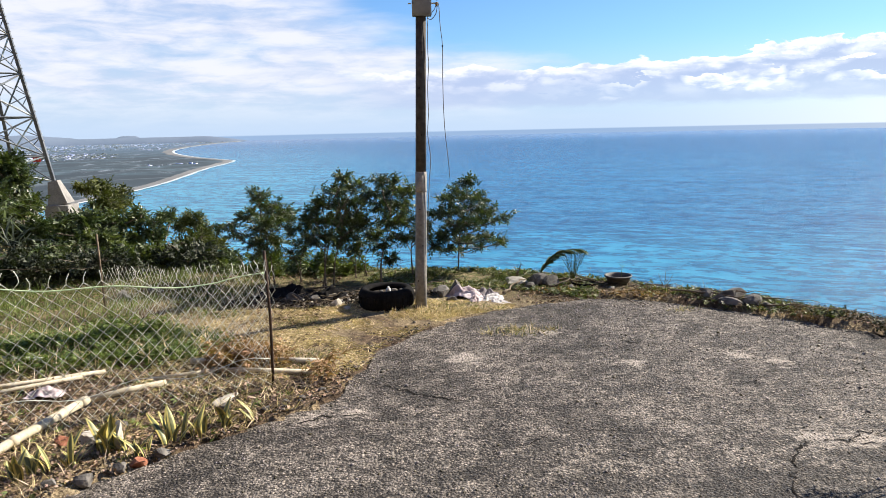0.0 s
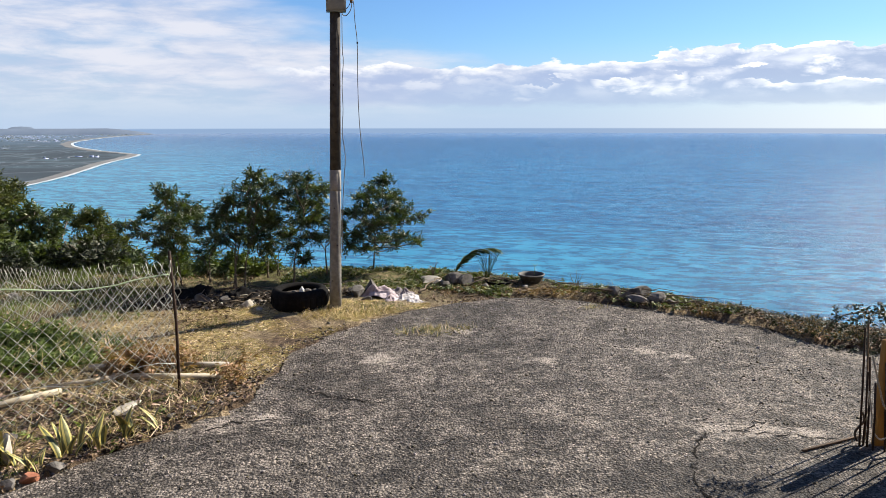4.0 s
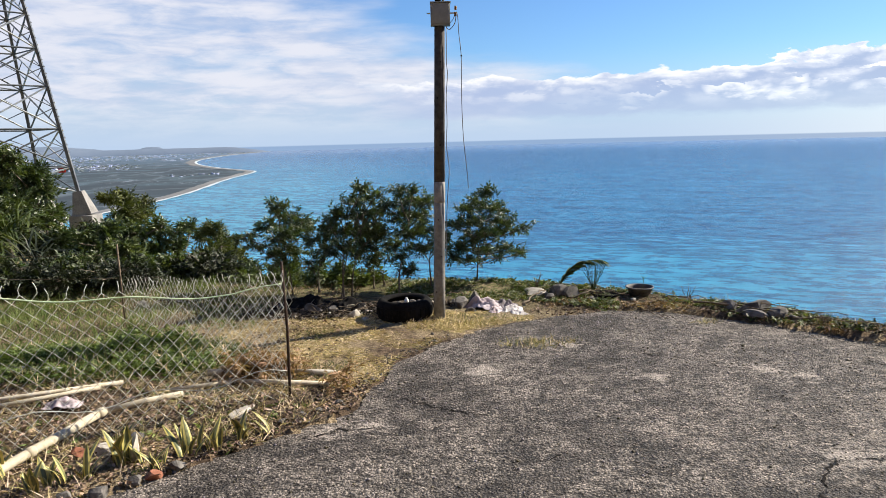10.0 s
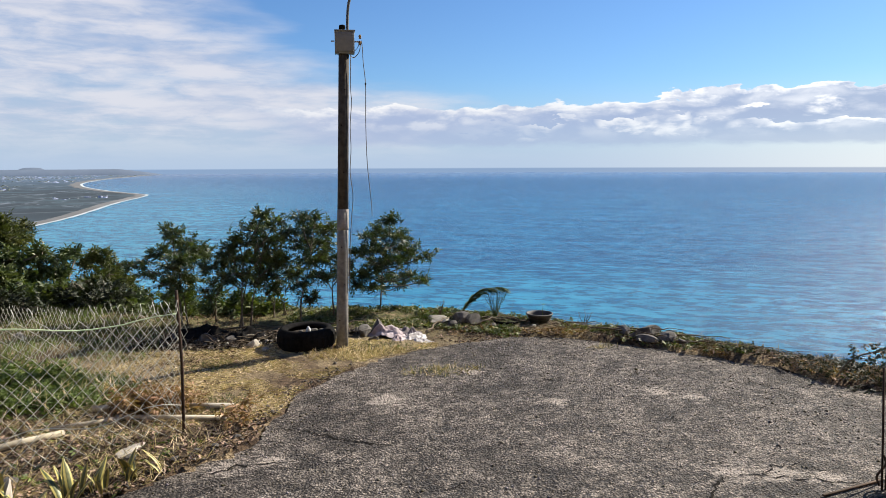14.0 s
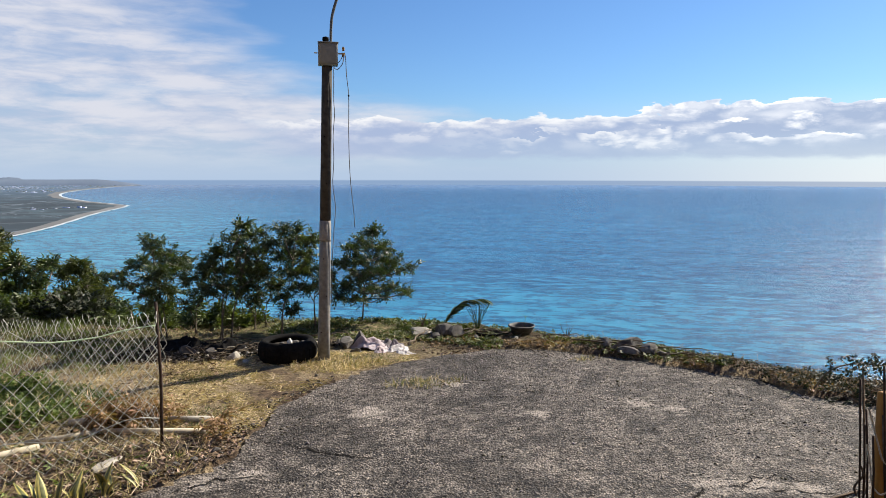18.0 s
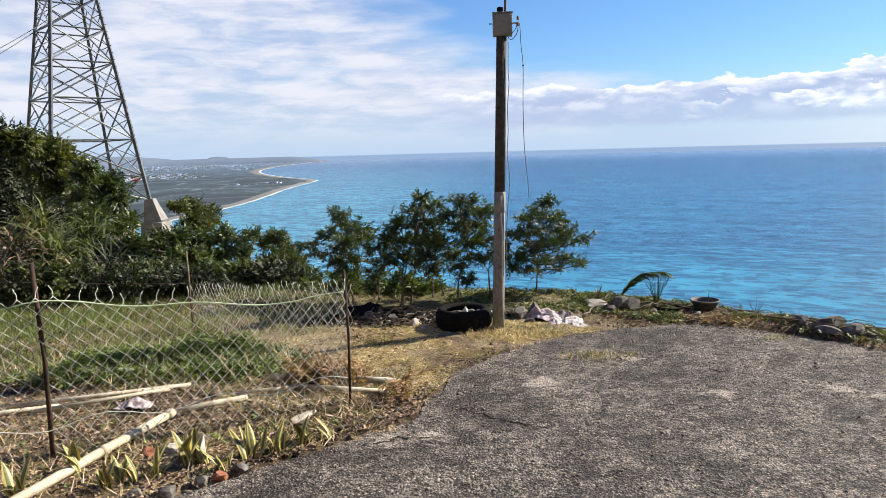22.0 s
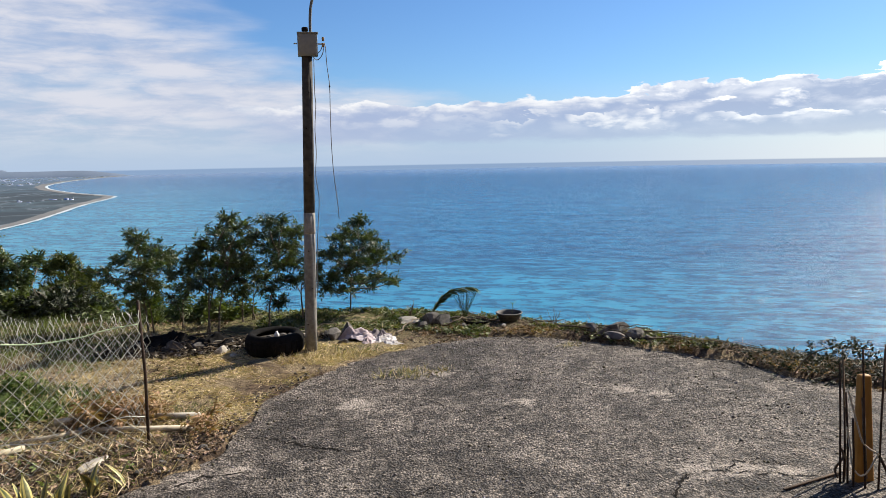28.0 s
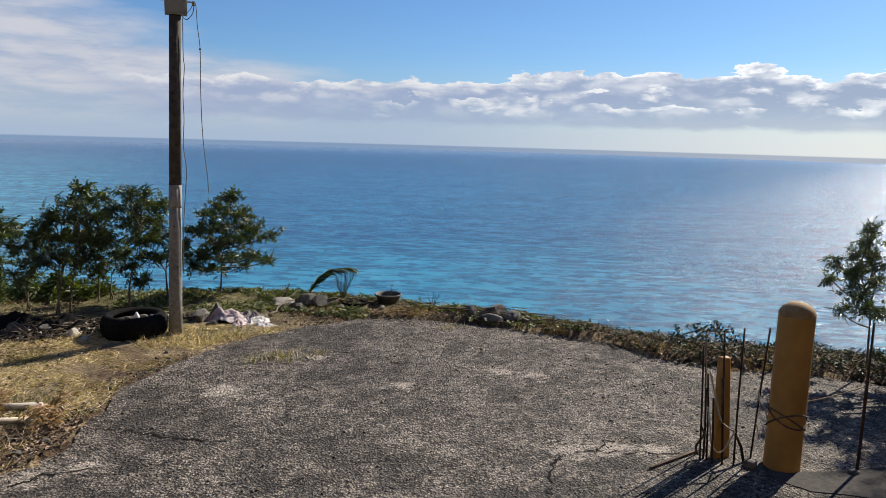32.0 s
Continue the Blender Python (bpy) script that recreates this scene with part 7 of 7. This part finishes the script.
    part("bowl", lathe([(0, 0.0), (0.085, 0.0), (0.125, 0.105), (0.138, 0.108), (0.140, 0.122), (0.128, 0.124), (0.118, 0.10), (0.1, 0.06)], 28), POT, pot)
    part("soil", lathe([(0, 0.088), (0.06, 0.085), (0.116, 0.078), (0.10, 0.05)], 20), SOIL, pot)
    part("seedling", tubes(([Vector((0.03, 0, 0.08)), Vector((0.035, 0, 0.16)), Vector((0.04, 0, 0.22))], 0.0025), ([Vector((0.04, 0, 0.2)), Vector((0.075, 0.01, 0.225))], 0.002), ([Vector((0.04, 0, 0.2)), Vector((0.01, 0.01, 0.228))], 0.002), sides=5), WEED, pot)
    # bent palm frond, twigs and feathery weed
    x, y = 1.33, 7.15
    palm = thing("palm_seedling", (x, y, gz(x, y) - 0.02), "small palm with one arching feathered frond", "palm")
    rib = spline([(-0.03, 0, 0), (0.02, 0, 0.14), (0.10, 0, 0.25), (0.22, 0, 0.32), (0.42, 0, 0.335)], 7)
    part("stem", tubes((rib, [0.010 * (1 - 0.75 * k / (len(rib) - 1)) for k in range(len(rib))]), sides=6), VINE, palm)
    pos, fw = [], []
    rnd = np.random.RandomState(3)
    for k in range(5, len(rib) - 1):
        d = (rib[min(k + 1, len(rib) - 1)] - rib[k - 1]).normalized()
        for s in (-1, 1):
            for _ in range(3):
                pos.append(rib[k] + d * rnd.uniform(-0.01, 0.01))
                fw.append(Vector((d.x * 1.0, s * 0.5, d.z - 0.5)) + Vector(rnd.normal(0, 0.12, 3)))
    part("frond", strewn("frond", leaf_shape(0.17, 0.03, 0.1), np.array(pos), rotations(np.array(fw), rnd.uniform(-0.5, 0.5, len(pos))), np.full(len(pos), 0.13)), VINE, palm)
    for name, (x, y), n, h, lab in (("bare_shrub", (1.08, 7.2), 7, 0.17, "small bare shrub with upright twigs"), ("feathery_weed", (1.66, 7.1), 34, 0.30, "tall feathery pale weed"), ("bare_shrub", (2.45, 6.55), 4, 0.16, "small bare shrub with upright twigs"), ("bare_shrub", (3.25, 5.6), 5, 0.13, "small bare shrub with upright twigs")):
        r = random.Random(len(name) + int(x * 100))
        bm = bmesh.new()
        for _ in range(n):
            d = Vector((r.uniform(-0.5, 0.5), r.uniform(-0.4, 0.4), 1)) * h * r.uniform(0.6, 1.1)
            tube(bm, curve_pts((0, 0, -0.02), d, -0.01, 5, 0.008, r.randint(0, 999)), [0.005, 0.0045, 0.004, 0.003, 0.0025, 0.0015] if name[0] == "b" else 0.0016, 5, False)
        lone(name, bm, DEADWOOD if name[0] == "b" else VINE, (x, y, gz(x, y)), lab, "shrub" if name[0] == "b" else "weed")
    # brush piled along the bank
    rnd = np.random.RandomState(17)
    pos, fw, sc = [], [], []
    for _ in range(2600):
        s = rnd.uniform(0, 1)
        a = 8 + 44 * s ** 0.8
        e = float(np.interp(a, EDGE_A, EDGE_R))
        p = polar(a, e - rnd.uniform(-0.1, 0.75))
        if not inside(np.array([p.x]), np.array([p.y]), TARMAC)[0]:
            pos.append((p.x, p.y, gz(p.x, p.y) + rnd.uniform(0.0, 0.03)))
            fw.append((rnd.normal(0.5, 0.6), rnd.normal(-0.5, 0.6), rnd.normal(0.0, 0.10)))
            sc.append(rnd.uniform(0.05, 0.17))
    twig = ([(-0.012, 0, 0), (0.012, 0, 0), (0.006, 0.5, 0.05), (-0.006, 0.5, 0.05), (0, 0, 0.02), (0, 1, 0.0)], [(0, 1, 2, 3), (1, 4, 2), (4, 0, 3), (3, 2, 5), (2, 4, 5), (4, 3, 5)])
    ob = part("brushwood", strewn("brushwood", twig, np.array(pos), rotations(np.array(fw), rnd.uniform(0, 6, len(pos))), np.array(sc)), DEADWOOD, soft=False)
    tagged(ob, "tangle of dry sticks along the earth bank", "brushwood", kind="stuff")


# ---- bollards, rods and ropes ----
def make_bollards():
    b = thing("bollard", (3.07, 2.79, -0.01), "tall faded yellow steel bollard with a domed worn cap", "bollard")
    part("post", lathe([(0, 0), (0.091, 0.0), (0.091, 0.02), (0.089, 0.82), (0.088, 0.842)], 32), YELLOW, b)
    part("cap", lathe([(0.0892, 0.835), (0.0892, 0.852), (0.072, 0.882), (0.042, 0.903), (0.0, 0.911)], 32), CAPGREY, b)
    for i, (z, t) in enumerate(((0.30, 0.05), (0.275, -0.06), (0.26, 0.07))):
        pts = [Vector((0.094 * math.cos(k * math.tau / 28), 0.094 * math.sin(k * math.tau / 28), z + t * math.sin(k * math.tau / 28 + i * 1.7))) for k in range(29)]
        part("rope", tubes((pts, 0.0042), sides=6), DARKROPE, b, "dark rope wound round the post")
    s = thing("bollard", (2.832, 2.985, -0.01), "short narrow yellow wooden post with a rounded top", "bollard")
    bm = block((0.108, 0.042, 0.55), (0, 0, 0.275), 0.012)
    bmesh.ops.translate(bm, verts=[v for v in bm.verts if v.co.z > 0.4], vec=(0, 0, 0.03))
    for v in bm.verts:
        k = 1 - 0.30 * max(0, v.co.z) / 0.56
        v.co.x *= k * (0.75 if v.co.z > 0.54 else 1)
        v.co.x -= 0.03 * v.co.z / 0.56
    part("post", bm, YELLOW, s)
    part("strip", block((0.014, 0.01, 0.44), (-0.03, -0.027, 0.25), 0.003, Matrix.Rotation(radians(-6), 4, "Y")), DEADWOOD, s)
    # steel rods driven in round the short post
    for i, (x, y, tx, ty, h) in enumerate(((2.703, 2.988, 2.679, 3.010, 0.633), (2.720, 2.985, 2.712, 3.000, 0.40), (2.734, 2.972, 2.710, 2.994, 0.481), (2.728, 2.925, 2.711, 2.941, 0.362), (2.777, 2.900, 2.741, 2.934, 0.721), (2.826, 2.875, 2.820, 2.881, 0.752), (2.928, 2.872, 2.954, 2.844, 0.753), (2.920, 2.876, 2.862, 2.930, 0.165))):
        lone("steel_rod", tubes(([Vector((0, 0, -0.08)), Vector(((tx - x) * 0.5 + 0.004 * math.sin(i), (ty - y) * 0.5, h * 0.5)), Vector((tx - x, ty - y, h))], 0.0052 if h > 0.2 else 0.008), sides=8), RUST, (x, y, 0), "rusty reinforcing rod standing in the ground", "steel rod", "steel rods round the short post")
    for pts, m, r in (([(2.7, 2.969, 0.498), (2.716, 2.954, 0.421), (2.735, 2.936, 0.328), (2.752, 2.92, 0.25), (2.774, 2.899, 0.215), (2.806, 2.867, 0.194)], ROPE, 0.0048), ([(2.702, 2.968, 0.307), (2.717, 2.953, 0.196), (2.723, 2.948, 0.132), (2.734, 2.937, 0.086), (2.756, 2.916, 0.063), (2.777, 2.896, 0.093), (2.796, 2.877, 0.161), (2.806, 2.867, 0.194)], ROPE, 0.0045), ([(2.726, 2.999, 0.006), (2.74, 2.987, 0.082), (2.727, 2.998, 0.162), (2.739, 2.987, 0.213)], ROPE, 0.004), ([(2.922, 2.848, 0.414), (2.928, 2.842, 0.358), (2.946, 2.822, 0.329), (2.958, 2.81, 0.273)], ROPE, 0.004), ([(2.925, 2.845, 0.235), (2.937, 2.832, 0.16)], ROPE, 0.0035), ([(2.695, 3.001, 0.02), (2.685, 3.01, 0.068), (2.71, 2.987, 0.137), (2.7, 2.996, 0.184)], DARKROPE, 0.006)):
        lone("rope", tubes((spline(pts, 6), r), sides=7), m, (0, 0, 0), "frayed rope tied between the steel rods", "rope", "ropes on the rods")
    # a thin dark strip and a stone at the foot of the rods
    lone("board", block((0.42, 0.014, 0.010), (0, 0, 0.006), 0.003), DARKROPE, (2.56, 3.02, 0.004), "thin dark strip lying on the asphalt", "board", turn=14)
    lone("stone", lump((0.04, 0.035, 0.03), 71, 0.3), ROCK, (2.90, 2.84, 0.012), "rough stone at the foot of a rod", "stone", "stones")
    # withered creeper hanging on the rods
    rnd = np.random.RandomState(5)
    c = np.stack([rnd.uniform(2.60, 2.86, 80), rnd.uniform(2.90, 3.16, 80), rnd.normal(0.70, 0.018, 80)], 1)
    v = thing("withered_vine", (2.75, 3.1, 0.0), "withered dark creeper draped over the rod tops", "vine")
    part("leaves", strewn("leaves", sprig_shape(2, 0.6, 0.6, 70, 4), c - np.array((2.75, 3.1, 0)), rotations(rnd.normal(size=(80, 3)) * (1, 1, 0.6) - np.array((0, 0, 0.4)), rnd.uniform(-1, 1, 80)), np.full(80, 0.036)), DULL, v, soft=False)
    part("stem", tubes((spline([(-0.22, 0.05, 0.55), (-0.16, 0.05, 0.62), (-0.08, 0.05, 0.66), (0.05, 0.05, 0.67), (0.22, 0.03, 0.65)], 5), 0.004), ([Vector((0.06, -0.02, 0.0)), Vector((0.05, 0, 0.35)), Vector((0.02, 0, 0.67))], 0.005), sides=6), DEADWOOD, v)
    # thin stakes with twine, towards the trees
    for i, (x, y, h, tx) in enumerate(((3.39, 2.60, 0.80, 0.06), (3.79, 2.42, 0.92, 0.03))):
        st = thing("stake", (x, y, 0), "thin dark stake standing in the asphalt", "stake", "stakes with twine")
        part("shaft", tubes(([Vector((0, 0, -0.06)), Vector((tx * 0.4, 0.02, h * 0.5)), Vector((tx, 0.05, h))], [0.0085, 0.008, 0.006]), sides=8), RUST, st)
        part("foot_stone", lump((0.035, 0.025, 0.015), 80 + i, 0.3, at=(-0.02, 0.0, 0.010)), ROCK, st)
    for i, (a, b, r, sag) in enumerate((((3.16, 2.83, 0.33), (3.42, 2.64, 0.46), 0.0038, 0.015), ((3.44, 2.65, 0.78), (3.9, 2.62, 0.86), 0.0035, 0.02), ((3.9, 2.62, 0.86), (5.2, 3.35, 0.95), 0.004, 0.05), ((3.42, 2.64, 0.46), (3.80, 2.44, 0.40), 0.003, 0.02), ((3.8, 2.44, 0.42), (4.6, 2.2, 0.38), 0.0035, 0.02),
                                        ((3.41, 2.63, 0.50), (3.40, 2.61, 0.20), 0.003, 0.0), ((3.16, 2.84, 0.36), (3.3, 2.74, 0.38), 0.003, 0.01))):
        lone("twine", tubes((curve_pts(a, b, sag, 10, 0.002, i), r * (0.75 if i == 0 else 0.45)), sides=6), ROPE if i == 0 else DARKROPE, (0, 0, 0), "thin twine strung between the bollard and the stakes", "twine", "twine by the bollard")
    # timber guard posts under the trees
    g = thing("guard_rail", (5.30, 3.36, gz(5.3, 3.36)), "weathered timber guard posts with thin rails under the trees", "guard rail")
    for dx, dy, h, r in ((0.0, 0.0, 0.98, 0.034), (0.42, -0.32, 0.60, 0.034), (0.85, -0.65, 0.95, 0.034)):
        part("post", tubes(([Vector((dx, dy, -0.1)), Vector((dx, dy, h))], [r, r * 0.92]), sides=12), BAMBOO, g)
    for z in (0.30, 0.52, 0.70):
        part("rail", tubes(([Vector((-0.02, 0, z)), Vector((0.9, -0.68, z + 0.02))], 0.016), sides=8), DEADWOOD, g)


make_pole()
make_tower()
make_fence()
make_fence_foot()
make_edge_things()
make_bollards()
